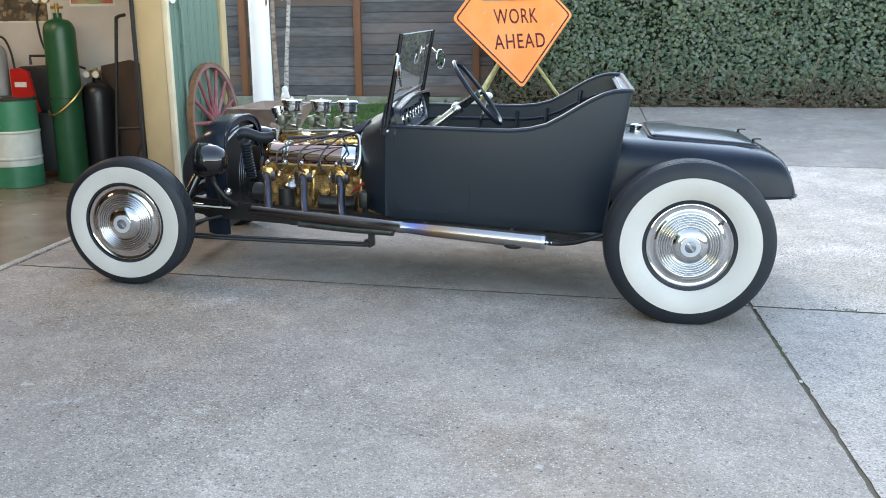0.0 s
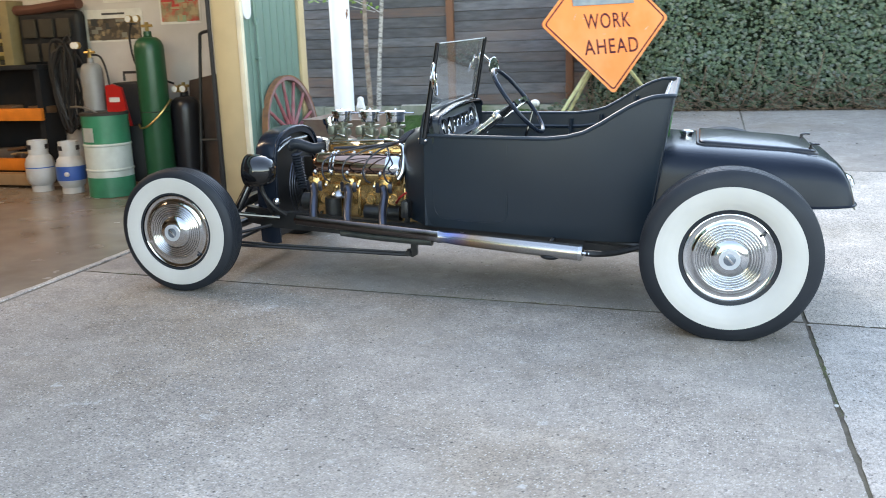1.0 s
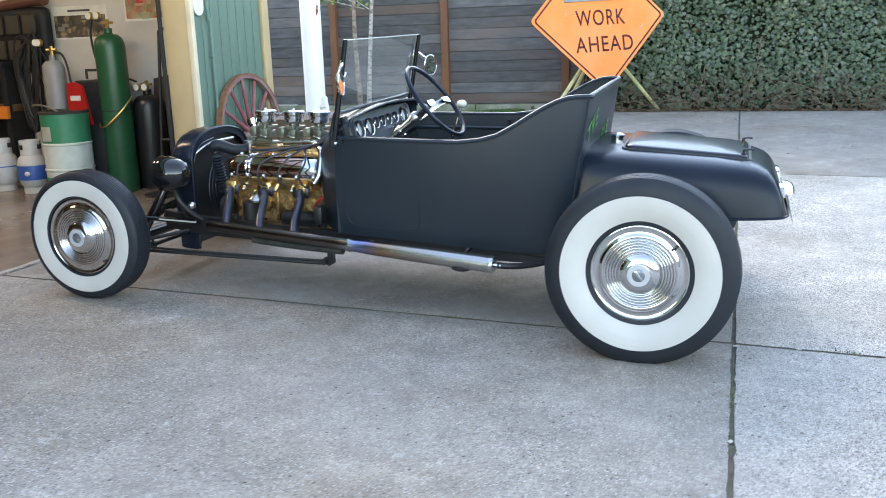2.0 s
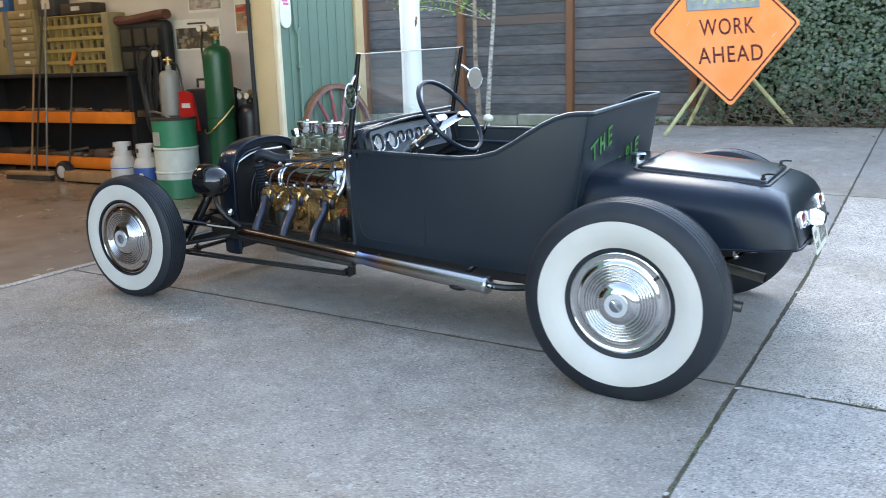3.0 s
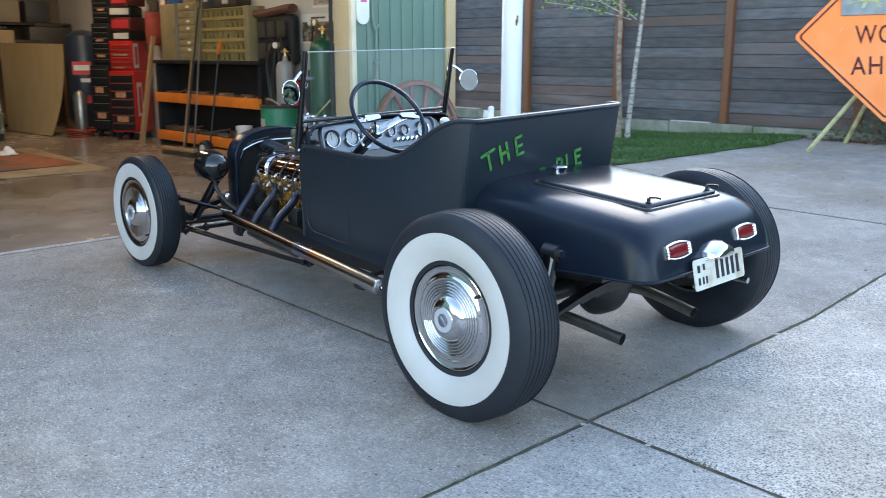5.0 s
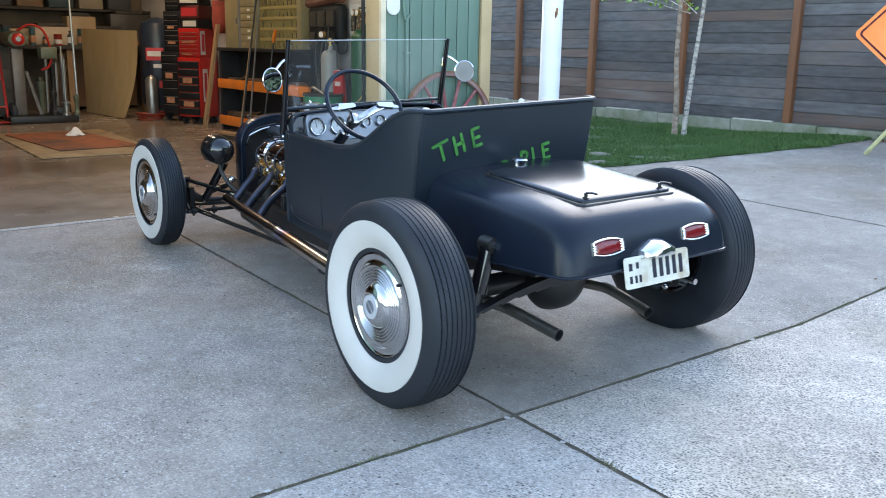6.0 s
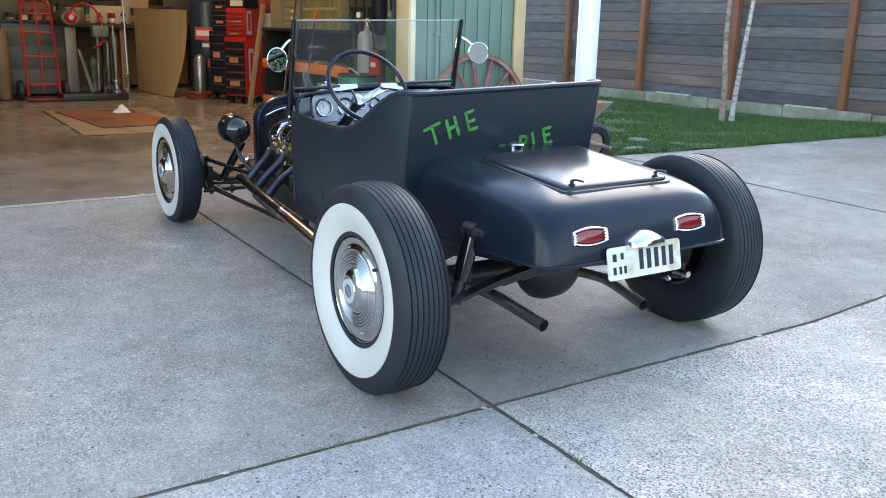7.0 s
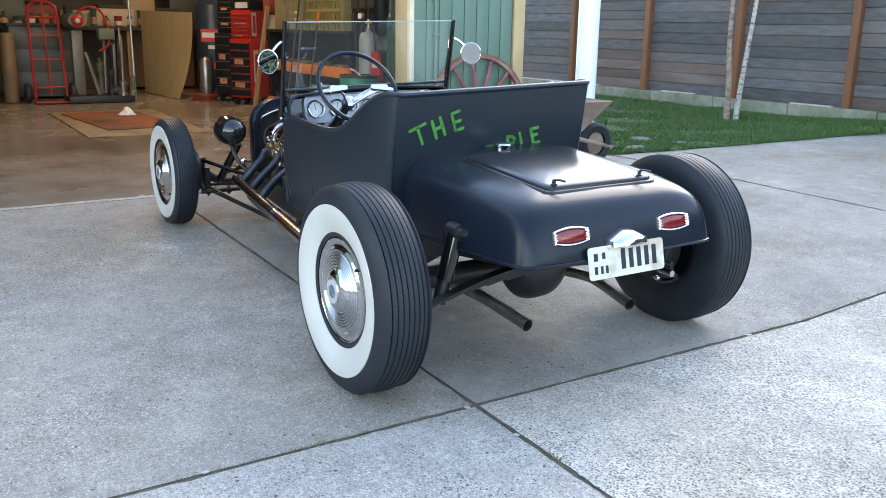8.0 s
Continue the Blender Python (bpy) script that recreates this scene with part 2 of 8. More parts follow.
CONCRETE = concrete_material("concrete", (0.334, 0.291, 0.250), (0.372, 0.328, 0.285), (0.286, 0.248, 0.213), (0.305, 0.233, 0.166), 0.22, 0.010, 0.40, 0.62)
CONCRETE_PALE = concrete_material("pale_concrete", (0.433, 0.385, 0.339), (0.482, 0.430, 0.380), (0.371, 0.329, 0.289), (0.418, 0.352, 0.286), 0.40, 0.009, 0.46, 0.60, 0.10)
CONCRETE_COARSE = concrete_material("coarse_concrete", (0.571, 0.496, 0.421), (0.656, 0.576, 0.497), (0.469, 0.407, 0.344), (0.486, 0.405, 0.314), 0.70, 0.0105, 0.30, 0.85, 0.60, 0.30)
CONCRETE_FAR = concrete_material("far_concrete", (0.322, 0.283, 0.245), (0.366, 0.325, 0.284), (0.271, 0.238, 0.207), (0.279, 0.222, 0.167), 0.22, 0.010, 0.26, 0.35)
GARAGE_FLOOR = surface("worn_garage_concrete", (0.215, 0.172, 0.134), (0.285, 0.232, 0.184), 3.5, 0.24, bump=0.0001, bump_scale=40, c3=(0.105, 0.074, 0.048), scale3=0.8, amount3=0.9, rough_vary=0.14)
SOIL = surface("joint_dirt", (0.095, 0.078, 0.058), (0.150, 0.122, 0.090), 22, 0.95, bump=0.004, bump_scale=160, c3=(0.085, 0.095, 0.04), scale3=2.3, amount3=0.7)
CREAM = surface("cream_paint", (0.52, 0.385, 0.215), (0.47, 0.35, 0.195), 5, 0.55, bump=0.0006, c3=(0.40, 0.30, 0.17), scale3=3, amount3=0.35)
CREAM_EDGE = surface("pale_cream_paint", (0.72, 0.62, 0.45), None, 6, 0.5, bump=0.0004)
GREEN_WALL = surface("green_siding_paint", (0.125, 0.208, 0.165), (0.112, 0.188, 0.148), 6, 0.5, bump=0.0006, c3=(0.10, 0.18, 0.14), scale3=2.5, amount3=0.4, stretch=(1, 1, 0.2))
WHITE_WALL = surface("old_white_plaster", (0.63, 0.585, 0.55), (0.57, 0.53, 0.495), 3, 0.8, bump=0.001, c3=(0.40, 0.35, 0.32), scale3=1.4, amount3=0.5)
CEILING = surface("ceiling_board", (0.55, 0.5, 0.44), None, 3, 0.85)
OFFVIEW_WALL = surface("dull_offview_wall", (0.30, 0.31, 0.30), (0.25, 0.26, 0.255), 2, 0.85, c3=(0.20, 0.21, 0.20), scale3=0.6)
DARK_WALL = surface("dark_shop_wall", (0.16, 0.12, 0.09), (0.11, 0.085, 0.065), 2.5, 0.8, c3=(0.25, 0.19, 0.13), scale3=1.2)
FENCE = surface("weathered_fence_board", (0.080, 0.079, 0.083), (0.128, 0.127, 0.134), 12, 0.85, bump=0.0016, bump_scale=26, c3=(0.150, 0.118, 0.105), scale3=1.7, amount3=0.75, stretch=(0.38, 1, 1.8), objects=0.26)
FENCE_RED = surface("reddish_fence_board", (0.158, 0.104, 0.086), (0.112, 0.092, 0.088), 11, 0.85, bump=0.0016, bump_scale=26, c3=(0.215, 0.185, 0.172), scale3=2.8, amount3=0.6, stretch=(0.30, 1, 2.4), objects=0.2)
POST = surface("rust_brown_post", (0.215, 0.088, 0.040), (0.155, 0.066, 0.034), 6, 0.75, bump=0.001, stretch=(1, 1, 0.15), objects=0.12)
CURB = surface("mossy_concrete_curb", (0.27, 0.275, 0.225), (0.20, 0.21, 0.16), 9, 0.9, bump=0.003, c3=(0.10, 0.13, 0.055), scale3=2.2, amount3=0.75)
WHITE_PAINT = surface("white_pole_paint", (0.78, 0.80, 0.83), (0.74, 0.77, 0.80), 3, 0.4, bump=0.0004, c3=(0.66, 0.68, 0.70), scale3=2, amount3=0.4)
RUST = surface("rust", (0.28, 0.12, 0.05), (0.17, 0.075, 0.04), 25, 0.85, bump=0.001)

# ---- ground ----
def slab_mesh(x0, x1, y0, y1, step=0.05, skew=0.0, gap=0.0044):
    """A slab between joints, following the fall of the yard, with softened edges."""
    bm = bm_new()
    nx, ny = max(2, round((x1 - x0) / step)), max(2, round((y1 - y0) / step))
    lean = lambda x, y: -0.024 * (y - 4.2) * skew
    rows = []
    for j in range(-1, ny + 2):
        row = []
        for i in range(-1, nx + 2):
            x, y = x0 + (x1 - x0) * min(max(i, 0), nx) / nx, y0 + (y1 - y0) * min(max(j, 0), ny) / ny
            edge = i in (-1, nx + 1) or j in (-1, ny + 1)
            rim = i in (0, nx) or j in (0, ny)
            z = ground_z(x, y)
            g = gap + 0.45 * gap * noise.noise((5.1 * x, 5.1 * y, 0.3)) + 0.75 * gap * noise.noise((23 * x, 23 * y, x0 + y1)) + gap * 1.6 * max(0, noise.noise((31 * x, 31 * y, 7.0 + x0)) - 0.35)
            px = x + (g if i < 1 else -g if i > nx - 1 else 0) * (1 if not rim or edge else 1.6)
            py = y + (g if j < 1 else -g if j > ny - 1 else 0) * (1 if not rim or edge else 1.6)
            row.append(bm.verts.new((px + lean(x, y), py, z - (0.05 if edge else 0.003 if rim else 0))))
        rows.append(row)
    for j, (a, b) in enumerate(zip(rows, rows[1:])):
        for k in range(len(a) - 1):
            f = bm.faces.new((a[k], a[k + 1], b[k + 1], b[k]))
            f.material_index = int(k in (0, nx + 1) or j in (0, ny + 1))
    return bm


def sheet(name, xs, ys, material, dz, holes=None):
    bm = bm_new()
    v = {(x, y): bm.verts.new((x, y, ground_z(x, y) + dz)) for x in xs for y in ys}
    for xa, xb in zip(xs, xs[1:]):
        for ya, yb in zip(ys, ys[1:]):
            bm.faces.new((v[xa, ya], v[xb, ya], v[xb, yb], v[xa, yb]))
    return part(name, bm, material)


GX = [-2000, -300, -60, -11] + [-10.4 + 0.6 * k for k in range(12)] + [-2.951, -2.949, -2.4, -1.8, -1.2, -0.6, 0, 1, 2, 3, 4, 5, 6, 60, 300, 2000]
GY = [-2000, -300, -60, -6, -4, -2, 0, 2, 4, 5, 6, 6.5, 7.09, 7.11, 7.6, 8.2, 8.8, 9.4, 10, 10.6, 11.0, 11.4, 12, 60, 300, 2000]
ground = tagged(sheet("ground", GX, GY, SOIL, -0.008), "dark soil showing in the joints between slabs", "ground", kind="structure")

pavement = tagged(new("pavement"), "grey washed concrete driveway slabs with dirty joints", "driveway", kind="structure")
EDGE_X = -2.93
for x0, x1, y0, y1, mt in ((EDGE_X, 0.915, 4.2, 8.02, CONCRETE_FAR), (EDGE_X, 0.915, -0.2, 4.2, CONCRETE), (EDGE_X, 0.915, -5.0, -0.2, CONCRETE), (0.915, 5.0, -0.2, 4.2, CONCRETE_PALE),
                           (0.915, 5.0, 4.2, 8.02, CONCRETE_COARSE), (0.915, 5.0, -5.0, -0.2, CONCRETE_PALE), (0.915, 5.0, 8.02, 11.6, CONCRETE_FAR), (5.0, 9.5, -0.2, 4.2, CONCRETE_PALE), (5.0, 9.5, -5.0, -0.2, CONCRETE_PALE), (5.0, 9.5, 4.2, 8.02, CONCRETE_COARSE), (5.0, 9.5, 8.02, 11.6, CONCRETE_FAR)):
    slab = part("slab", slab_mesh(x0, x1, y0, y1, 0.05 if abs(y1) < 9 and x1 < 6 else 0.3, gap=0.0055), mt, pavement)
    slab.data.materials.append(SOIL)  # dirty sides of the joints
# the slab along the lawn has a slanting edge
def lawn_edge(y):
    return min(-2.56 + 0.3 * (y - 8.04), -1.72)

bm = bm_new()
rows = []
for j in range(13):
    y = 8.03 + (11.6 - 8.03) * j / 12
    row = []
    for i in range(13):
        x = lawn_edge(y) + (0.908 - lawn_edge(y)) * i / 12
        row.append(bm.verts.new((x, y, ground_z(x, y))))
    rows.append(row)
for a, b in zip(rows, rows[1:]):
    for k in range(12):
        bm.faces.new((a[k], a[k + 1], b[k + 1], b[k]))
rim = [e for e in bm.edges if e.is_boundary]
ex = bmesh.ops.extrude_edge_only(bm, edges=rim)
bmesh.ops.translate(bm, verts=[g for g in ex["geom"] if isinstance(g, bmesh.types.BMVert)], vec=(0, 0, -0.06))
part("slab", bm, CONCRETE_FAR, pavement)

floor = tagged(part("floor", slab_mesh(-11.2, EDGE_X - 0.004, -3.0, 7.1, 0.6, gap=0.004), GARAGE_FLOOR), "worn brown-grey concrete garage floor with oily stains", "floor", kind="structure")

# worn pale lip along the garage floor's edge
bm = bm_new()
rows = []
for j in range(241):
    y = -2.9 + 9.98 * j / 240
    w = 0.030 + 0.010 * noise.noise((3.1 * y, 0.4, 0)) + 0.010 * noise.noise((17 * y, 1.4, 0))
    d = 0.004 * noise.noise((11 * y, 2.2, 0)) + 0.004 * noise.noise((37 * y, 4.2, 0))
    z = ground_z(EDGE_X, y)
    rows.append([bm.verts.new(c) for c in ((EDGE_X - 0.012 + d, y, z - 0.03), (EDGE_X - 0.012 + d, y, z + 0.001), (EDGE_X - 0.016 + d, y, z + 0.004), (EDGE_X - 0.016 - w, y, z + 0.004), (EDGE_X - 0.020 - w, y, z - 0.004))])
for a, b in zip(rows, rows[1:]):
    for k in range(4):
        bm.faces.new((a[k], b[k], b[k + 1], a[k + 1]))
part("floor_edge", bm, CONCRETE_PALE, floor, "pale worn lip of the floor")

# ---- garage ----
WX = -2.83
def wall(name, lo, hi, material, label, bevel=0.0):
    bm = box(bm_new(), lo, hi, bevel)
    return tagged(part(name, bm, material), label, "wall", kind="structure")

CEIL = 2.95
wall("wall_north", (-11.2, 7.02, -0.1), (-3.05, 7.15, CEIL + 0.2), WHITE_WALL, "stained off-white plaster wall inside the garage")
wall("wall_west", (-11.3, -3.0, -0.1), (-11.2, 7.15, CEIL + 0.2), DARK_WALL, "dark cluttered back wall of the garage")
wall("wall_south", (-11.2, -3.1, -0.1), (-2.83, -3.0, CEIL + 0.2), WHITE_WALL, "off-white plaster wall closing the garage")
wall("wall_front", (-3.05, -3.0, -0.1), (-2.87, 0.6, CEIL + 0.2), GREEN_WALL, "green painted garage wall beside the wide opening")
wall("wall_header", (-3.05, 0.6, 2.45), (-2.87, 6.07, CEIL + 0.2), GREEN_WALL, "green painted wall over the garage opening")
tagged(part("ceiling", box(bm_new(), (-11.3, -3.1, CEIL + 0.2), (-2.7, 7.3, CEIL + 0.3)), CEILING), "pale boarded garage ceiling", "ceiling", kind="structure")

side_wall = tagged(new("wall_green"), "green board-and-batten garage wall with cream trim", "wall", kind="structure")
part("core", box(bm_new(), (-3.04, 6.10, 0.0), (WX - 0.03, 7.15, CEIL + 0.2)), GREEN_WALL, side_wall)
for k in range(8):
    y0 = 6.105 + 0.119 * k
    part("board", box(bm_new(), (WX - 0.032, y0 + 0.003, 0.16), (WX - 0.004, y0 + 0.116, CEIL), 0.004), GREEN_WALL, side_wall)
part("corner_trim", box(bm_new(), (WX - 0.03, 7.068, 0.14), (WX + 0.015, 7.175, CEIL), 0.004), CREAM, side_wall, "cream corner board")
part("corner_trim", box(bm_new(), (-3.04, 7.152, 0.14), (WX - 0.032, 7.178, CEIL), 0.003), CREAM, side_wall, "cream corner board")
jamb = tagged(new("door_jamb"), "cream painted garage door jamb with a pale edge strip", "door frame", kind="structure")
part("jamb_board", box(bm_new(), (-3.055, 6.068, 0.085), (WX - 0.025, 6.10, 2.45), 0.004), CREAM, jamb)
part("edge_strip", box(bm_new(), (WX - 0.022, 6.06, 0.085), (WX + 0.018, 6.104, 2.45), 0.004), CREAM_EDGE, jamb, "pale edge strip")
part("rubber_seal", box(bm_new(), (-3.085, 6.045, 0.085), (-3.058, 6.066, 2.45), 0.003), surface("black_seal", (0.02, 0.02, 0.02), None, 10, 0.7), jamb, "black door seal")

# ---- pole, fence, lawn, ivy ----
pole = thing("white_pole", at_ground(-2.762, 7.83), "white painted round steel post with a rust spot", "post")
part("shaft", cyl(bm_new(), (0, 0, -0.05), (0, 0, 3.1), 0.092, n=40), WHITE_PAINT, pole)
bm = bm_new()
for k in range(5):
    ball(bm, (0.087 * math.cos(-0.45 + 0.03 * k), 0.087 * math.sin(-0.45 + 0.03 * k), 1.36 + 0.016 * k), 0.009 + 0.003 * (k % 3), 8, (1, 1, 1.6))
part("rust_spot", bm, RUST, pole, "orange rust spot")

FY = 11.77
fence = thing("board_fence", pose(0, FY, 0), "weathered grey-brown horizontal board fence with rust-brown posts", "fence")
POSTS = [-2.785 - 1.593 * k for k in range(-6, 6)]
for i, x in enumerate(POSTS):
    part("post", box(bm_new(), (x - 0.047, -0.075, 0.25), (x + 0.047, 0.02, 2.35), 0.006), POST, fence, "rust-brown wooden post")
rng = random.Random(4)
for i, x in enumerate(POSTS[:-1]):
    xa = POSTS[i + 1] + 0.05 if i + 1 < len(POSTS) else x - 1.5
    z = 0.462
    k = 0
    while z < 2.3:
        h = rng.choice((0.125, 0.135, 0.14, 0.15))
        w0, w1 = xa - 0.09, x + 0.04
        dy = rng.uniform(-0.004, 0.006)
        tilt = rng.uniform(-0.15, 0.15)
        mt = FENCE_RED if rng.random() < (0.42 if k < 4 else 0.08) else FENCE
        c = ((w0 + w1) / 2, 0.012 + dy, z + h / 2)
        part("board", box(bm_new(), (-(w1 - w0) / 2, -0.013, -h / 2 + 0.0025), ((w1 - w0) / 2, 0.013, h / 2 - 0.0025), 0.003, 1, m=pose(*c, rng.uniform(-1.2, 1.2), tilt, 0)), mt, fence)
        z += h
        k += 1
curb = tagged(new("fence_curb"), "mossy concrete curb under the fence", "curb", kind="structure")
for k in range(16):
    x0 = -11.5 + 1.14 * k
    part("curb_block", box(bm_new(), (x0 + 0.004, FY - 0.09 + 0.004 * math.sin(5 * k), 0.1), (x0 + 1.136, FY + 0.10, 0.458 + 0.004 * math.sin(3 * k)), 0.014), CURB, curb)
# two unseen walls added behind the camera, to darken what chrome reflects
wall("wall_street", (15.0, -14.0, -0.4), (15.2, FY + 0.7, 2.1), OFFVIEW_WALL, "plain dull green-grey wall added out of view to darken reflections")
wall("wall_yard", (-2.8, -14.2, -0.4), (15.2, -14.0, 2.1), OFFVIEW_WALL, "plain dull green-grey wall added out of view to darken reflections")
# plain dark sheet added behind the boards to close their gaps
wall("wall_beyond", (-14, FY + 0.6, 0), (12, FY + 0.7, 2.3), DARK_WALL, "plain dark sheet added close behind the fence")

# ---- road sign ----
ORANGE = surface("fluorescent_orange_sheeting", (1.0, 0.275, 0.075), (1.0, 0.25, 0.062), 3, 0.62, c3=(1.0, 0.34, 0.13), scale3=2.0, amount3=0.6, specular=0.3)
SIGN_BLACK = surface("faded_sign_print", (0.060, 0.014, 0.022), (0.10, 0.022, 0.028), 40, 0.6, c3=(0.42, 0.09, 0.05), scale3=22, amount3=0.4, specular=0.1)
STRAW = surface("yellowed_sign_leg", (0.52, 0.50, 0.24), (0.44, 0.41, 0.2), 12, 0.6, c3=(0.15, 0.10, 0.05), scale3=9, amount3=0.5)
PANEL_GREY = surface("grey_painted_panel", (0.20, 0.23, 0.25), (0.26, 0.29, 0.30), 12, 0.7, c3=(0.33, 0.34, 0.33), scale3=6, amount3=0.5)
SCRAWL = surface("yellow_green_scrawl", (0.42, 0.43, 0.22), (0.35, 0.37, 0.18), 20, 0.6)
SM = pose(-0.64, 10.81, 1.475, 0, 0, 35.9) @ pose(0, 0, 0, -10.0, 0, 0) @ pose(0, 0, 0, 0, -1.9, 0)
sign = thing("road_work_sign", SM, "orange diamond road work sign on yellowed folding legs", "road sign")
SIDE = 1.205
def diamond(side, r, y0, y1, inner=None):
    bm = bm_new()
    rot = pose(0, 0, 0, 0, 45, 0)
    ring = lambda s, rr, y: [rot @ Vector((x, y, z)) for x, z in rounded_rect(s, s, rr, 5)]
    if inner is None:
        return loft(bm, [ring(side, r, y0), ring(side, r, y1)])
    rings = [ring(side, r, y0), ring(side, r, y1), ring(inner, r * 0.7, y1), ring(inner, r * 0.7, y0)]
    return loft(bm, rings + rings[:1], caps=False)
part("panel", diamond(SIDE, 0.05, -0.003, 0.004), ORANGE, sign)
part("border", diamond(SIDE - 0.058, 0.040, -0.002, -0.0045, SIDE - 0.094), SIGN_BLACK, sign, "faded black border line")
for text, x, z, wide in (("WORK", 0.015, -0.006, 0.74), ("AHEAD", 0.04, -0.302, 0.82)):
    words("lettering", text, 0.249, pose(x, -0.0045, z, 90, 0, 0) @ Matrix.Diagonal((wide, 1, 1, 1)), SIGN_BLACK, sign, 0.0012, 1.13, 0.001)
part("art_panel", box(bm_new(), (-0.42, -0.02, 0.188), (0.39, -0.005, 0.60), 0.004), PANEL_GREY, sign, "grey painted board fixed across the sign")
words("lettering", "ARt", 0.26, pose(0.0, -0.0215, 0.335, 90, 0, 0), SCRAWL, sign, 0.001, 1.25, 0.003)
part("paint_stroke", tube(bm_new(), curve_pts([(-0.36, -0.022, 0.29), (-0.24, -0.022, 0.32), (-0.10, -0.022, 0.30), (-0.05, -0.022, 0.28)], 5), 0.008, 6), SCRAWL, sign, "yellow-green painted stroke")
bm = tube(bm_new(), curve_pts([(0.15, -0.022, 0.27), (0.24, -0.022, 0.245), (0.35, -0.022, 0.26)], 5), 0.008, 6)
part("paint_stroke", bm, SCRAWL, sign, "yellow-green painted stroke")
rx = random.Random(12)
SCRATCH = surface("sign_scuff", (0.80, 0.50, 0.40), (0.55, 0.10, 0.05), 60, 0.7)
for k in range(14):
    a, r_ = rx.uniform(0, 6.28), rx.uniform(0.15, 0.62)
    x, z, ln = 0.9 * r_ * math.cos(a), 0.9 * r_ * math.sin(a), rx.uniform(0.012, 0.05)
    if abs(x) + abs(z) < 0.74 and z < 0.12:
        part("scuff", box(bm_new(), (-ln, -0.0042, -0.003), (ln, -0.0031, 0.003), m=pose(x, 0, z) @ pose(0, 0, 0, 0, rx.uniform(-70, 20), 0)), SCRATCH, sign, "pale scuff")
inv = SM.inverted()
for a, b in (((-0.66, 10.86, 1.2), (-1.19, 10.53, 0.33)), ((-0.60, 10.90, 1.2), (-0.02, 11.53, 0.385)), ((-0.67, 10.98, 1.2), (-1.15, 11.35, 0.37))):
    part("leg", cyl(bm_new(), inv @ Vector(a), inv @ Vector(b), 0.021, n=10), STRAW, sign, "yellowed steel leg")

# ---- hot rod ----
BLACK_SATIN = surface("satin_black_body_paint", (0.0090, 0.0164, 0.0240), (0.0122, 0.0207, 0.0296), 2.2, 0.36, c3=(0.0180, 0.0280, 0.0376), scale3=1.6, amount3=0.4, bump=0.00025, bump_scale=220, rough_vary=0.05)
BLACK_DECK = surface("semi_gloss_black_paint", (0.0085, 0.0135, 0.0225), (0.012, 0.0178, 0.0285), 2.5, 0.225, bump=0.0001, bump_scale=160, rough_vary=0.05, specular=0.22)
BLACK_LID = surface("glossy_black_lid", (0.012, 0.015, 0.021), (0.016, 0.019, 0.026), 2.5, 0.215, bump=0.0004, bump_scale=4, rough_vary=0.03, specular=0.36)
BLACK_GLOSS = surface("gloss_black_enamel", (0.008, 0.008, 0.009), None, 4, 0.08, coat=0.5)
BLACK_CHASSIS = surface("chassis_black", (0.010, 0.010, 0.011), (0.016, 0.0155, 0.015), 14, 0.38, bump=0.0003, c3=(0.04, 0.036, 0.03), scale3=5, amount3=0.4)
RUBBER = surface("tyre_rubber", (0.0125, 0.0155, 0.0205), (0.0165, 0.0200, 0.0255), 9, 0.50, bump=0.0006, bump_scale=150, c3=(0.026, 0.030, 0.035), scale3=4, amount3=0.4, specular=0.35)
WHITEWALL = surface("whitewall_rubber", (0.65, 0.610, 0.555), (0.61, 0.570, 0.515), 5, 0.55, bump=0.0002, c3=(0.53, 0.505, 0.46), scale3=3, amount3=0.4)
CHROME = surface("chrome", (0.74, 0.75, 0.765), (0.70, 0.71, 0.725), 10, 0.06, 1.0, rough_vary=0.025)
HUBCAP = surface("polished_hubcap", (0.66, 0.665, 0.67), (0.61, 0.615, 0.62), 12, 0.075, 1.0, rough_vary=0.03)
HUB_WHITE = surface("pale_hub_enamel", (0.62, 0.63, 0.64), (0.57, 0.58, 0.59), 20, 0.32, 0.3)
STEEL_BLUE = surface("grey_blue_emblem", (0.22, 0.25, 0.29), (0.16, 0.18, 0.21), 40, 0.3, 0.6)
STEEL = surface("brushed_steel", (0.62, 0.62, 0.61), (0.55, 0.55, 0.55), 20, 0.24, 1.0, rough_vary=0.08)
GOLD = surface("gold_engine_enamel", (0.78, 0.50, 0.22), (0.58, 0.34, 0.12), 16, 0.22, 0.85, bump=0.004, bump_scale=38, c3=(0.20, 0.11, 0.05), scale3=15, amount3=0.6, coat=0.3)
CARB = surface("olive_cast_metal", (0.17, 0.18, 0.135), (0.23, 0.235, 0.175), 25, 0.42, 0.6, bump=0.0008, bump_scale=110, c3=(0.12, 0.12, 0.08), scale3=20, amount3=0.5)
HEADER = surface("blued_steel_tube", (0.055, 0.06, 0.078), (0.08, 0.086, 0.11), 14, 0.30, 0.85, rough_vary=0.06)
TAILPIPE = surface("dull_steel_pipe", (0.20, 0.185, 0.16), (0.28, 0.26, 0.225), 16, 0.36, 0.8, rough_vary=0.1)
SOOT = surface("soot", (0.006, 0.006, 0.006), None, 20, 0.9)
DIAL = surface("pale_grey_dial", (0.60, 0.61, 0.61), None, 30, 0.25)
DIAL_MARK = surface("dial_marks", (0.05, 0.05, 0.05), None, 30, 0.4)
RED_LENS = surface("red_tail_lens", (0.22, 0.006, 0.010), (0.16, 0.005, 0.008), 60, 0.14, coat=0.3)
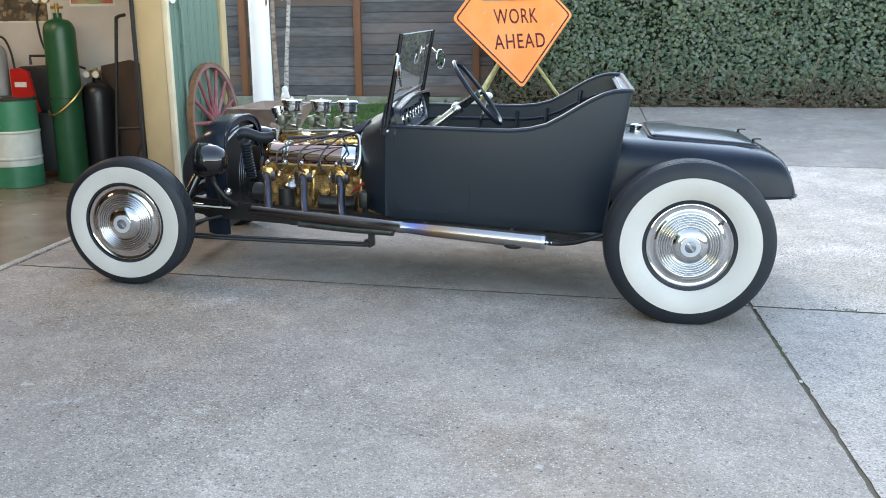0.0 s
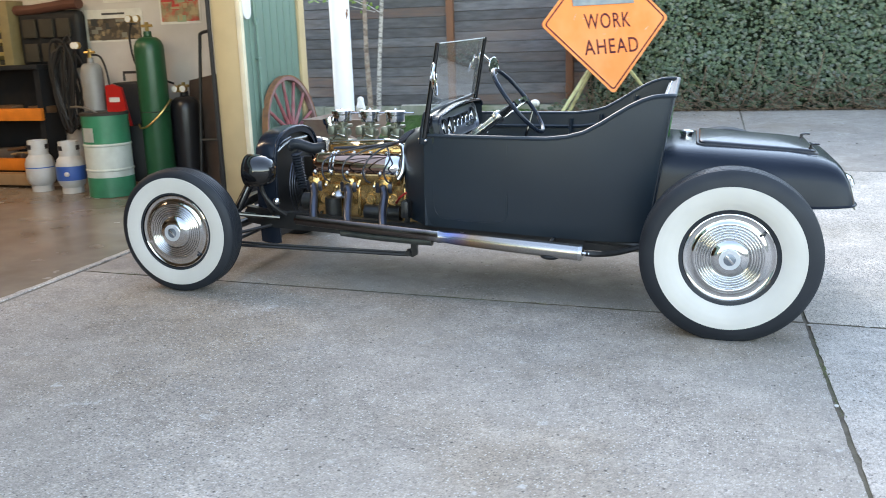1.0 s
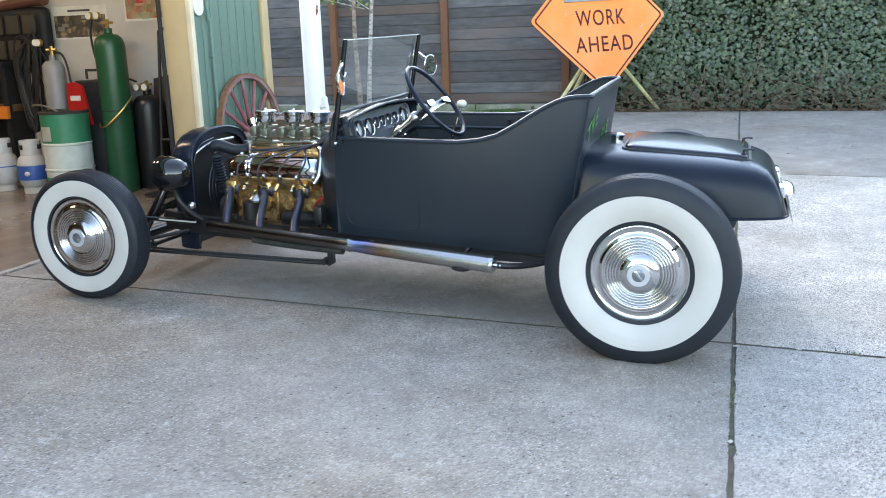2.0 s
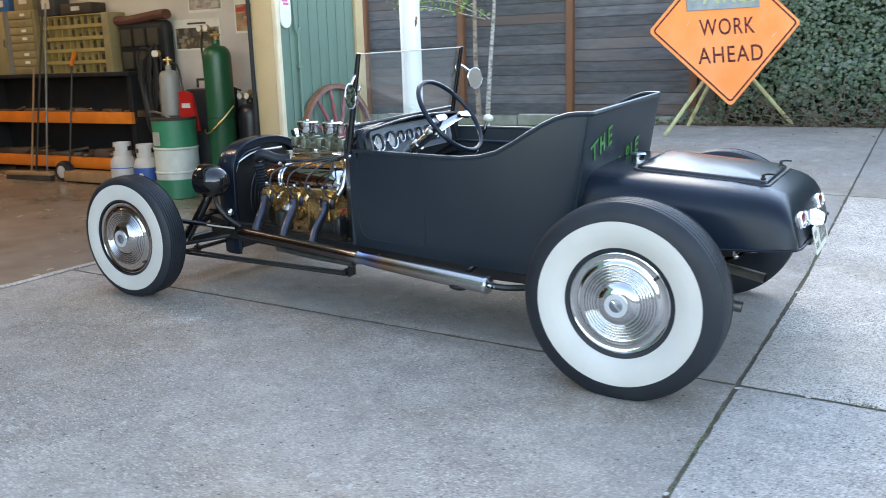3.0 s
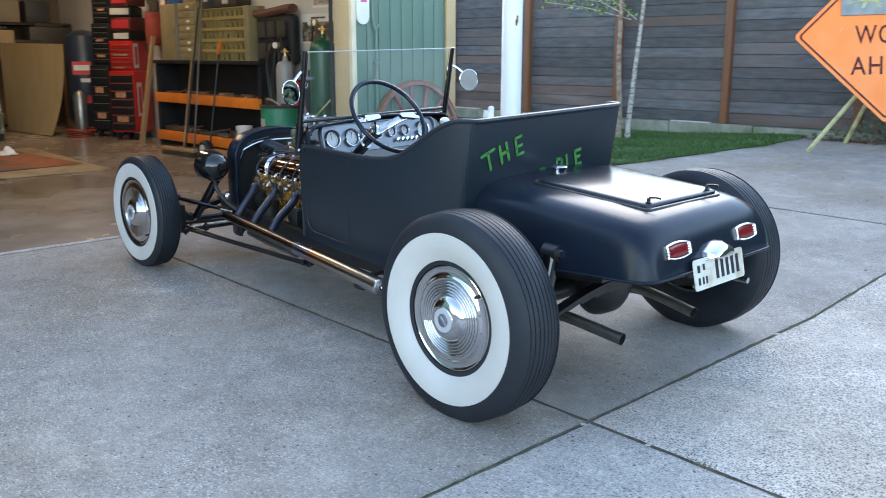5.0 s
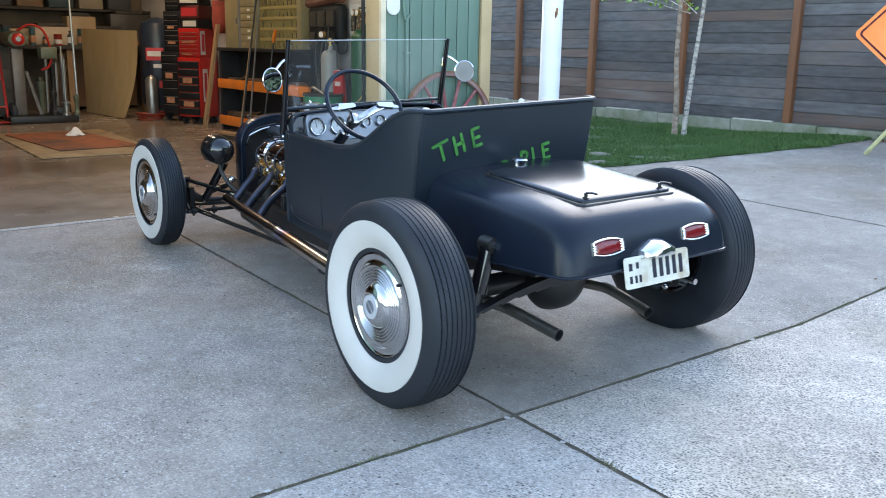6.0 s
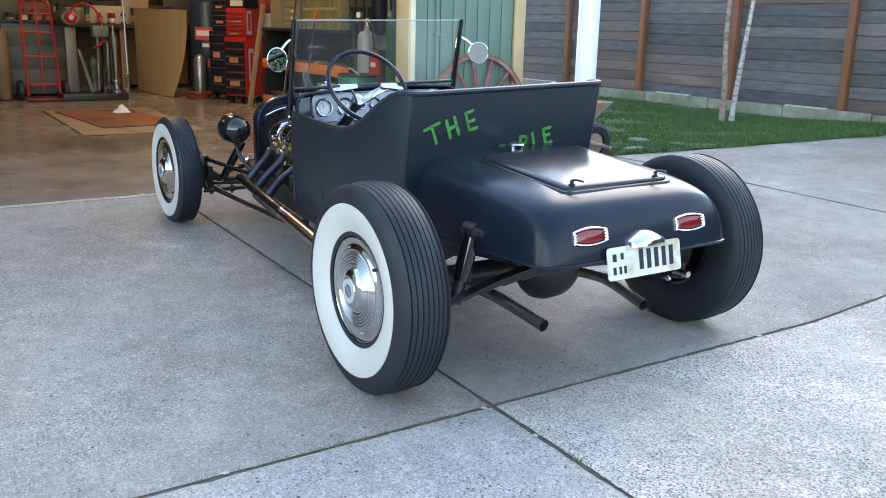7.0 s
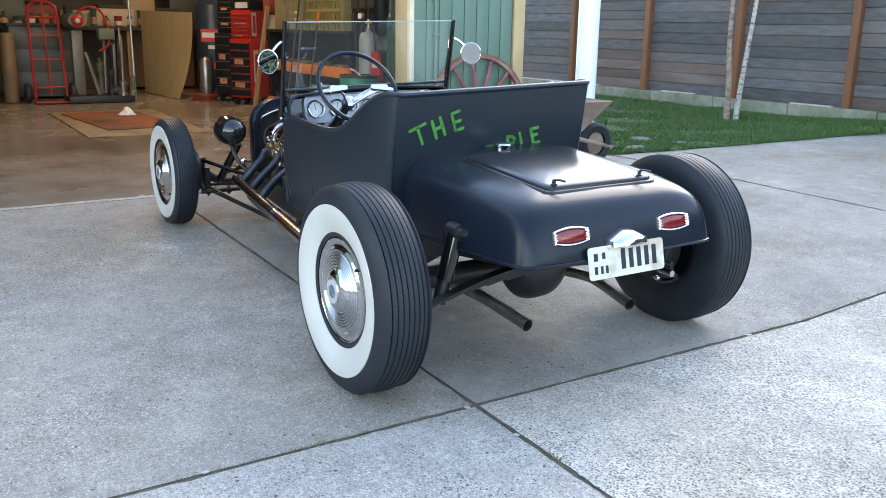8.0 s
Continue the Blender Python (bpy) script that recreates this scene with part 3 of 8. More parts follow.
RED_WIRE = surface("red_wire", (0.5, 0.03, 0.03), None, 30, 0.4)
GREEN_PAINT = surface("bright_green_lettering", (0.05, 0.235, 0.05), (0.075, 0.31, 0.065), 30, 0.28, c3=(0.03, 0.13, 0.035), scale3=26, amount3=0.7)
PLATE = surface("old_cream_plate", (0.72, 0.70, 0.60), (0.66, 0.63, 0.52), 20, 0.45, c3=(0.40, 0.26, 0.12), scale3=14, amount3=0.6)
PLATE_INK = surface("plate_ink", (0.012, 0.014, 0.03), None, 20, 0.4)
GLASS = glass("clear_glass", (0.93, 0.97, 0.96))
GLASS_EDGE = surface("ground_glass_edge", (0.42, 0.46, 0.46), None, 20, 0.35)
RADIATOR = surface("radiator_core", (0.012, 0.012, 0.012), None, 40, 0.5)

# heat tints along the exhaust, from straw to blue
EXHAUST = surface("heat_tinted_exhaust", (0.52, 0.49, 0.45), (0.46, 0.43, 0.40), 18, 0.24, 1.0, rough_vary=0.08)
n, l = EXHAUST.node_tree.nodes, EXHAUST.node_tree.links
tc, sx, cr = n.new("ShaderNodeTexCoord"), n.new("ShaderNodeSeparateXYZ"), n.new("ShaderNodeValToRGB")
mr = n.new("ShaderNodeMapRange")
mr.inputs["From Min"].default_value, mr.inputs["From Max"].default_value = -1.6, 0.0
l.new(tc.outputs["Object"], sx.inputs[0])
l.new(sx.outputs["X"], mr.inputs["Value"])
l.new(mr.outputs["Result"], cr.inputs["Fac"])
ramp = cr.color_ramp
ramp.elements[0].position, ramp.elements[0].color = 0.0, (0.08, 0.068, 0.066, 1)
ramp.elements[1].position, ramp.elements[1].color = 1.0, (0.48, 0.47, 0.45, 1)
for p, c in ((0.30, (0.12, 0.095, 0.085)), (0.46, (0.15, 0.135, 0.135)), (0.50, (0.34, 0.35, 0.36)), (0.535, (0.20, 0.25, 0.46)), (0.57, (0.28, 0.23, 0.33)), (0.61, (0.42, 0.27, 0.17)), (0.68, (0.40, 0.34, 0.29)), (0.80, (0.45, 0.43, 0.41))):
    e = ramp.elements.new(p)
    e.color = (*c, 1)
l.new(cr.outputs["Color"], n["Principled BSDF"].inputs["Base Color"])

CARM = pose(0, 4.70, ground_z(0, 4.70), 0.28, 1.254, 0)
car = thing("hot_rod", CARM, "satin black open hot rod with whitewall tyres and a gold engine", "car")


def make_wheel(x, y, h, R, width, rim, side, white, seat):
    """Rim disc with its tyre, whitewall and ribbed hubcap; side is -1 for the left of the car.
    white is the whitewall's outer radius, seat how far out the sidewall meets the rim."""
    out = pose(x, y, h, 90 if side < 0 else -90, 0, 0)
    b = width / 2
    bm = lathe(bm_new(), [(rim * 0.25, -b * 0.3), (rim * 0.95, -b * 0.5), (rim * 1.0, -b * 0.8), (rim * 1.06, -b * 0.82), (rim * 1.06, b * 0.70), (rim * 0.99, b * 0.66), (rim * 0.96, b * 0.45), (rim * 0.2, b * 0.35)], n=48)
    wheel = part("wheel", bm, BLACK_GLOSS, car, "black steel wheel with a whitewall tyre and chrome hubcap")
    wheel.matrix_basis = out
    k = R - rim
    # sidewall: how far out it stands by its share of the way up
    rise = ((0.0, seat - 0.04), (0.10, seat), (0.22, seat + 0.50 * (1 - seat)), (0.36, seat + 0.85 * (1 - seat)), (0.50, 1.0), (0.64, 0.995), (0.76, 0.955), (0.86, 0.885), (0.93, 0.80), (0.975, 0.71))
    def wall_at(f):
        for (fa, ua), (fb, ub) in zip(rise, rise[1:]):
            if f <= fb:
                return ua + (ub - ua) * max(0.0, f - fa) / (fb - fa)
        return rise[-1][1]
    crown = lambda u: R - 0.045 * k * (u / 0.64) ** 2
    # tread: flat ribs between zigzag grooves
    ribs, half_w, n = 7, 0.66, 288
    gw = 0.0014 / b
    tread = []
    for i in range(ribs + 1):
        u = -half_w + 2 * half_w * i / ribs
        tread += [(u - gw * 1.5, 0.0, 1), (u - gw * 0.8, 0.0065, 1), (u + gw * 0.8, 0.0065, 1), (u + gw * 1.5, 0.0, 1)]
    sides = [(rim + f * k, u) for f, u in rise]
    bm = bm_new()
    rings = []
    for j in range(n):
        a = 2 * math.pi * j / n
        zig = (0.0015 if j % 2 else -0.0015) / b
        prof = [(r, -u) for r, u in sides]
        prof += [(crown(u) - d, u + zig * way) for u, d, way in tread]
        prof += [(r - (0.0008 if len(sides) - 3 <= i and j % 2 else 0), u) for i, (r, u) in reversed(list(enumerate(sides)))]
        rings.append([bm.verts.new((r * math.cos(a), r * math.sin(a), u * b)) for r, u in prof])
    for p, q in zip(rings, rings[1:] + rings[:1]):
        for i in range(len(p) - 1):
            bm.faces.new((p[i], q[i], q[i + 1], p[i + 1]))
    for v in bm.verts:
        low = -h + 0.001 + v.co.y * side
        if low > 0:
            v.co.y -= low * side
            v.co.z *= 1 + 1.0 * low / k
    part("tyre", bm, RUBBER, wheel, "black ribbed tyre", 40)
    lo, hi = 0.09, (white - rim) / k
    ww = [(rim + f * k, wall_at(f) * b + 0.0022) for f in (lo + (hi - lo) * i / 14 for i in range(15))]
    ww = [(ww[0][0], ww[0][1] - 0.006)] + ww + [(ww[-1][0] + 0.0012, ww[-1][1] - 0.004)]
    part("whitewall", lathe(bm_new(), ww, n=96), WHITEWALL, wheel, "clean white sidewall band")
    # hubcap: rolled edge, plain dished band, five fine ribs, low dome, flat middle
    r = 0.190
    z0 = wall_at(0.10) * b - 0.008
    cap = [(r, z0 - 0.012), (r, z0 - 0.002), (r * 0.988, z0 + 0.002), (r * 0.968, z0 + 0.003), (r * 0.95, z0 + 0.001), (r * 0.90, z0 - 0.0015), (r * 0.85, z0 - 0.001), (r * 0.81, z0 + 0.002), (r * 0.785, z0 + 0.006), (r * 0.765, z0 + 0.0075), (r * 0.735, z0 + 0.0075)]
    for i in range(5):
        a, base = 0.725 - 0.056 * i, z0 + 0.0065 + 0.0008 * i
        cap += [(r * (a - 0.026 + 0.024 * math.cos(math.pi * s / 6)), base + 0.0055 * math.sin(math.pi * s / 6)) for s in range(7)]
    cap += [(r * 0.435, z0 + 0.012), (r * 0.415, z0 + 0.018), (r * 0.38, z0 + 0.0245), (r * 0.33, z0 + 0.0295), (r * 0.28, z0 + 0.0325), (r * 0.245, z0 + 0.0335), (r * 0.240, z0 + 0.0360), (r * 0.234, z0 + 0.0368), (0, z0 + 0.0372)]
    part("hubcap", lathe(bm_new(), cap, n=96), HUBCAP, wheel, "polished ribbed hubcap", 40)
    part("hub_disc", lathe(bm_new(), [(r * 0.230, z0 + 0.0362), (r * 0.225, z0 + 0.0382), (r * 0.145, z0 + 0.0384), (r * 0.140, z0 + 0.0376), (0, z0 + 0.0376)], n=40), HUB_WHITE, wheel, "pale satin hub disc")
    bm = lathe(bm_new(), [(r * 0.130, z0 + 0.0378), (r * 0.120, z0 + 0.0388), (0, z0 + 0.0390)], n=28)
    part("hub_emblem", bm, STEEL_BLUE, wheel, "round grey-blue emblem")
    bm = box(bm_new(), (-r * 0.12, -r * 0.022, z0 + 0.0384), (r * 0.12, r * 0.022, z0 + 0.0398), 0.0006, m=pose(0, 0, 0, 0, 0, -48))
    part("emblem_bar", bm, CHROME, wheel, "bright bar across the emblem")
    a = 0.69 if R > 0.34 else -0.75
    part("valve_stem", cyl(bm_new(), (r * 0.88 * math.cos(a), r * 0.88 * math.sin(a), z0 - 0.01), (r * 0.885 * math.cos(a), r * 0.885 * math.sin(a), z0 + 0.012), 0.0060, n=12), RUBBER, wheel, "black valve stem")
    return wheel


RX, FX = 0.549, -2.146
make_wheel(RX, -0.766, 0.363, 0.3755, 0.203, 0.190, -1, 0.305, 0.77)
make_wheel(RX, 0.796, 0.367, 0.3755, 0.203, 0.190, 1, 0.305, 0.77)
make_wheel(FX, -0.682, 0.320, 0.3205, 0.141, 0.190, -1, 0.278, 0.93)
make_wheel(FX, 0.690, 0.318, 0.3205, 0.141, 0.190, 1, 0.278, 0.93)

# body tub
def smoothstep(a, b, t):
    t = min(max((t - a) / (b - a), 0), 1)
    return t * t * (3 - 2 * t)

def rim_h(x):
    return 0.802 + 0.200 * (0.45 * smoothstep(-0.31, 0.262, x) + 0.55 * smoothstep(-0.15, 0.225, x))

half = [(-0.896, -0.466), (-0.80, -0.479), (-0.7, -0.490), (-0.55, -0.503), (-0.4, -0.511), (-0.28, -0.514), (-0.18, -0.515), (-0.1, -0.514), (-0.02, -0.511), (0.05, -0.507), (0.10, -0.502), (0.15, -0.496), (0.195, -0.489), (0.228, -0.483), (0.252, -0.477), (0.274, -0.470), (0.284, -0.459)]
plan = half + [(0.286, -0.44 + 0.088 * k) for k in range(11)] + [(x, -1.02 * y) for x, y in half[::-1]]
LEVELS = 9
def tub_half(x):
    for (xa, ya), (xb, yb) in zip(half, half[1:]):
        if xa <= x <= xb:
            return -(ya + (yb - ya) * (x - xa) / (xb - xa))
    return 0.468 if x < 0 else 0.457
def body_roll(y):
    """The body sits a little higher on the far side."""
    return 0.030 * max(0.0, y + 0.47)
def tub_point(x, y, s, inset=0.0):
    top, bottom = rim_h(x), 0.345 - 0.025 * smoothstep(-0.86, 0.2, x)
    h = bottom + (top - bottom) * s
    drop = (1.0 - h) / 0.68
    lean = 0.092 * smoothstep(-0.38, 0.275, x) * drop
    tuck = 1 - 0.06 * drop ** 2 + 0.012 * math.sin(math.pi * s)
    h += s * body_roll(y)
    return Vector((x - lean - (inset if x > 0.27 else 0), y * tuck + (inset if y < 0 else -inset) * (1 if abs(y) > 0.45 else 0), h))
bm = bm_new()
outer = [[tub_point(x, y, k / LEVELS) for x, y in plan] for k in range(LEVELS + 1)]
inner = [[tub_point(x, y, k / LEVELS, 0.016) for x, y in plan] for k in range(LEVELS, -1, -1)]
loft(bm, outer + inner, caps=False, closed=False)
tub = part("body_tub", bm, BLACK_SATIN, car, "satin black open steel body")
rim_line = [tub_point(x, y, 1) + Vector((0, 0.006 * (1 if y < 0 else -1), 0.002)) for x, y in plan]
part("rim_bead", tube(bm_new(), rim_line, 0.0115, 8), BLACK_SATIN, tub, "rolled black edge")
for sgn in (-1, 1):
    part("corner_seam", tube(bm_new(), [tub_point(0.279, sgn * 0.466, k / 12) for k in range(13)], 0.0045, 6), BLACK_SATIN, tub, "raised corner seam")
# pressed door outline on each side
for sgn in (-1, 1):
    pts = []
    for x, s in ((-0.850, 0.92), (-0.850, 0.35), (-0.845, 0.2), (-0.825, 0.13), (-0.79, 0.105), (-0.65, 0.10), (-0.53, 0.105), (-0.49, 0.13), (-0.472, 0.2), (-0.47, 0.35), (-0.47, 0.95)):
        p = tub_point(x, sgn * tub_half(x), s)
        pts.append(p + Vector((0, sgn * 0.0005, 0)))
    part("door_bead", tube(bm_new(), curve_pts(pts, 4), 0.0019, 6), BLACK_SATIN, tub, "pressed door outline")
bm = box(bm_new(), (-0.86, -0.435, 0.335), (0.14, 0.435, 0.352))
part("floor_pan", bm, BLACK_CHASSIS, tub)
for sgn in (-1, 1):
    for x in (-0.30, -0.12, 0.07):
        a, b = tub_point(x, sgn * 0.50, 0.08), tub_point(x, sgn * 0.50, 0.96)
        bm = bm_new()
        tube(bm, [a - Vector((0, sgn * 0.025, 0)), b - Vector((0, sgn * 0.025, 0))], 0.012, 6)
        part("inner_rib", bm, BLACK_SATIN, tub, "pressed inner rib")
    bm = tube(bm_new(), [tub_point(-0.84 + 0.1 * k, sgn * tub_half(-0.84 + 0.1 * k), 0.86) - Vector((0, sgn * 0.022, 0)) for k in range(11)], 0.010, 6)
    part("inner_rail", bm, BLACK_SATIN, tub)

# studded strip folded over the top of the back
strip = part("top_strip", loft(bm_new(), [[tub_point(0.286, y, 1) + Vector((dx, 0, dz)) for dx, dz in ((-0.054, -0.022), (-0.052, -0.016), (-0.012, -0.002), (-0.010, -0.008))] for y in (-0.46 + 0.092 * k for k in range(11))]), BLACK_SATIN, tub, "black strip along the top of the back")
for k in range(24):
    p = tub_point(0.286, -0.445 + 0.0387 * k, 1)
    part("stud", ball(bm_new(), p + Vector((-0.036, 0, -0.009)), 0.0055, 6, (1, 1, 0.7)), STEEL, strip, "small steel stud")

# cowl: an arch from the firewall to the dash
def arch(x, w, top, corner, bottom=0.35, n=9):
    pts = [(x, -w * 0.985, bottom), (x, -w, (bottom + top) / 2)]
    for k in range(n + 1):
        a = math.pi - math.pi * k / n / 2
        pts.append((x, -w + corner * 1.6 * (1 + math.cos(a)), top - 0.02 - corner + corner * math.sin(a)))
    pts += [(x, -0.18, top - 0.006), (x, 0, top)]
    pts += [(px, -py, pz) for px, py, pz in pts[-2::-1]]
    return [Vector((px, py, pz + body_roll(py))) for px, py, pz in pts]
bm = loft(bm_new(), [arch(-1.064, 0.262, 0.766, 0.06), arch(-1.059, 0.275, 0.779, 0.06), arch(-1.034, 0.305, 0.796, 0.06), arch(-0.994, 0.350, 0.815, 0.06), arch(-0.944, 0.406, 0.843, 0.055), arch(-0.912, 0.444, 0.870, 0.05), arch(-0.898, 0.460, 0.894, 0.045), arch(-0.888, 0.452, 0.914, 0.04), arch(-0.85, 0.452, 0.914, 0.04), arch(-0.82, 0.452, 0.914, 0.04)], caps=False, closed=False)
cowl = part("cowl", bm, BLACK_SATIN, car, "satin black cowl")
bm = bm_new()
ring = arch(-1.063, 0.262, 0.766, 0.06)
bm.faces.new([bm.verts.new(p) for p in ring])
part("firewall", bm, BLACK_CHASSIS, cowl)
part("cowl_edge", tube(bm_new(), arch(-1.064, 0.263, 0.767, 0.06)[1:-1], 0.005, 6), STEEL, cowl, "bright cowl edge")
part("cowl_lip", tube(bm_new(), arch(-0.82, 0.453, 0.914, 0.04)[2:-2], 0.007, 8), BLACK_DECK, cowl)
for sgn in (-1, 1):
    for x, h in ((-0.917, 0.785), (-0.884, 0.781)):
        part("cowl_bolt", ball(bm_new(), (x, sgn * (0.474 if x > -0.9 else 0.456), h + (0.028 if sgn > 0 else 0)), 0.010, 10), CHROME, cowl, "bright round-headed bolt")

# dashboard with its gauges
DASH_GREY = surface("blue_grey_satin_metal", (0.19, 0.205, 0.235), (0.22, 0.235, 0.265), 14, 0.28, 0.7)
dash = part("dashboard", loft(bm_new(), [[Vector((-0.808, y, z)) for y, z in ((-0.462, 0.70), (-0.462, 0.84), (-0.42, 0.903), (0.42, 0.903), (0.462, 0.84), (0.462, 0.70))],
                                                                [Vector((-0.79, y, z)) for y, z in ((-0.462, 0.70), (-0.462, 0.84), (-0.42, 0.903), (0.42, 0.903), (0.462, 0.84), (0.462, 0.70))]]), BLACK_GLOSS, car, "black dashboard with round gauges")
oval = rounded_rect(0.755, 0.142, 0.04, 6)
panel = loft(bm_new(), [[Vector((-0.789 + d, 0.01 + y * s, 0.826 + z * s)) for y, z in oval] for d, s in ((0, 1.0), (0.016, 0.995), (0.016, 0.968), (0.002, 0.955))])
part("gauge_panel", panel, DASH_GREY, dash, "blue-grey satin gauge panel")
for y, z, r in ((-0.304, 0.826, 0.045), (-0.187, 0.826, 0.045), (-0.100, 0.836, 0.029), (-0.018, 0.836, 0.029), (0.072, 0.838, 0.029), (0.162, 0.838, 0.029), (0.288, 0.834, 0.045)):
    m = pose(-0.787, y, z, 0, 90, 0)
    g = part("gauge", lathe(bm_new(), [(r, 0), (r, 0.015), (r * 0.95, 0.019), (r * 0.87, 0.018), (r * 0.865, 0.016)], m, 28), CHROME, dash, "chrome-rimmed pale gauge")
    part("gauge_well", lathe(bm_new(), [(r * 0.867, 0.0165), (r * 0.81, 0.0025)], m, 28), DIAL_MARK, g, "black recess of the gauge")
    part("dial", lathe(bm_new(), [(r * 0.81, 0.003), (0, 0.0035)], m, 24), DIAL, g)
    bm = bm_new()
    for k in range(9):
        a = radians(-130 + 32 * k)
        box(bm, (-r * 0.02, r * 0.58, 0.0038), (r * 0.02, r * 0.74, 0.0044), m=m @ pose(0, 0, 0, 0, 0, math.degrees(a)))
    box(bm, (-r * 0.035, -r * 0.1, 0.004), (r * 0.035, r * 0.62, 0.0048), m=m @ pose(0, 0, 0, 0, 0, 35 + 200 * abs(y)))
    part("needle", bm, DIAL_MARK, g)
for k in range(5):
    part("knob", lathe(bm_new(), [(0.004, 0), (0.004, 0.015), (0.011, 0.016), (0.011, 0.024), (0, 0.026)], pose(-0.79, 0.105 + 0.032 * k, 0.792, 0, 90, 0), 14), CHROME, dash, "chrome pull knob")

for y, z in ((-0.415, 0.872), (-0.415, 0.752)):
    part("panel_screw", ball(bm_new(), (-0.789, y, z), 0.0065, 8, (0.6, 1, 1)), CHROME, dash, "bright panel screw")
slope = Matrix.Identity(4)
slope[2][1] = 0.026
dash.matrix_basis = slope @ pose(-0.828, 0, 0.764) @ pose(0, 0, 0, 0, -14, 0) @ pose(0.79, 0, -0.76)

# windshield
shield = part("windshield", tube(bm_new(), [(-0.872, -0.468, 0.917), (-0.884, 0.472, 0.943)], 0.009, 8), BLACK_SATIN, car, "black posted windshield with a frameless glass")
part("windshield_post", cyl(bm_new(), (-0.891, -0.472, 0.795), (-0.815, -0.474, 1.246), 0.0150, 0.011, 12), BLACK_GLOSS, shield)
part("windshield_post", cyl(bm_new(), (-0.894, 0.470, 0.74), (-0.803, 0.465, 1.266), 0.0155, 0.011, 12), BLACK_GLOSS, shield)
for sgn in (-1, 1):
    bm = tube(bm_new(), curve_pts([(-0.902, sgn * 0.462, 0.765), (-0.898, sgn * 0.466, 0.80), (-0.892, sgn * 0.466, 0.85), (-0.878, sgn * 0.466, 0.92)], 5), [0.020] * 5 + [0.020] * 5 + [0.017] * 5 + [0.013], 10)
    part("post_bracket", bm, BLACK_SATIN, shield)
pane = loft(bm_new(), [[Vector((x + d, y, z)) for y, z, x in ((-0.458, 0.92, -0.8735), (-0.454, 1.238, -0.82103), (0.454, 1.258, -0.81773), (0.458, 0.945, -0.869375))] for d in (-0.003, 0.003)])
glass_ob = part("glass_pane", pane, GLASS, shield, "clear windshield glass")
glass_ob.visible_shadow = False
part("glass_top_edge", tube(bm_new(), [(-0.8180, -0.468, 1.2425), (-0.8035, 0.464, 1.2625)], 0.0026, 6), GLASS_EDGE, shield, "bright top edge")
for sgn, mx, my, mh, ph in ((-1, -0.803, -0.568, 1.060, 1.125), (1, -0.775, 0.562, 1.096, 1.15)):
    part("mirror_clamp", tube(bm_new(), curve_pts([(-0.847, sgn * 0.467, ph - 0.03), (-0.840, sgn * 0.474, ph + 0.02), (-0.825, sgn * 0.505, ph + 0.015), (mx - 0.02, my - sgn * 0.02, mh + 0.035), (mx - 0.02, my, mh + 0.02)], 5), 0.0075, 8), CHROME, shield, "curved chrome mirror arm")
    facing = Vector((0.975, 0.200, 0.080) if sgn < 0 else (0.950, -0.310, 0.020))
    mm = Matrix.Translation((mx, my, mh)) @ facing.to_track_quat("Z", "Y").to_matrix().to_4x4()
    head = part("side_mirror", lathe(bm_new(), [(0, -0.016), (0.024, -0.014), (0.046, -0.007), (0.057, 0.0), (0.058, 0.003), (0.054, 0.005), (0.053, 0.0035)], mm, 32), CHROME, shield, "round chrome side mirror")
    part("mirror_glass", lathe(bm_new(), [(0.053, 0.0035), (0, 0.0035)], mm, 32), surface("mirror_silver", (0.9, 0.9, 0.9), None, 5, 0.01, 1.0) if sgn < 0 else bpy.data.materials["mirror_silver"], shield)
part("wiper_arm", tube(bm_new(), curve_pts([(-0.85, -0.465, 1.085), (-0.838, -0.462, 1.078), (-0.832, -0.455, 1.082), (-0.83, -0.45, 1.10)], 4), 0.005, 6), CHROME, shield, "chrome wiper stub")

# steering
SW = Vector((-0.464, -0.265, 0.963))
N = Vector((0.78, 0, 0.63)).normalized()
swm = Matrix.Translation(SW) @ N.to_track_quat("Z", "Y").to_matrix().to_4x4()
ringpts = [swm @ Vector((0.192 * math.cos(a), 0.192 * math.sin(a), 0)) for a in (2 * math.pi * k / 56 for k in range(56))]
steer = part("steering_wheel", tube(bm_new(), ringpts, 0.0105, 10, closed=True), BLACK_DECK, car, "thin black steering wheel with chrome spokes")
U = swm.to_3x3() @ Vector((0, 0, 1))
part("steering_column", cyl(bm_new(), SW - U * 0.30, SW - U * 0.62, 0.026, n=14), BLACK_DECK, steer)
bm = cyl(bm_new(), SW - U * 0.13, SW - U * 0.31, 0.022, n=16)
cyl(bm, SW - U * 0.22, SW - U * 0.31, 0.029, n=16)
part("column_sleeve", bm, STEEL, steer, "polished steel column sleeve")
part("steering_hub", lathe(bm_new(), [(0.022, -0.150), (0.030, -0.146), (0.033, -0.125), (0.029, -0.110), (0.020, -0.104), (0, -0.102)], swm, 24), STEEL, steer, "bright steel hub")
across = Vector((0, 1, 0))
upw = N.cross(across).normalized()
upw = upw if upw.z > 0 else -upw
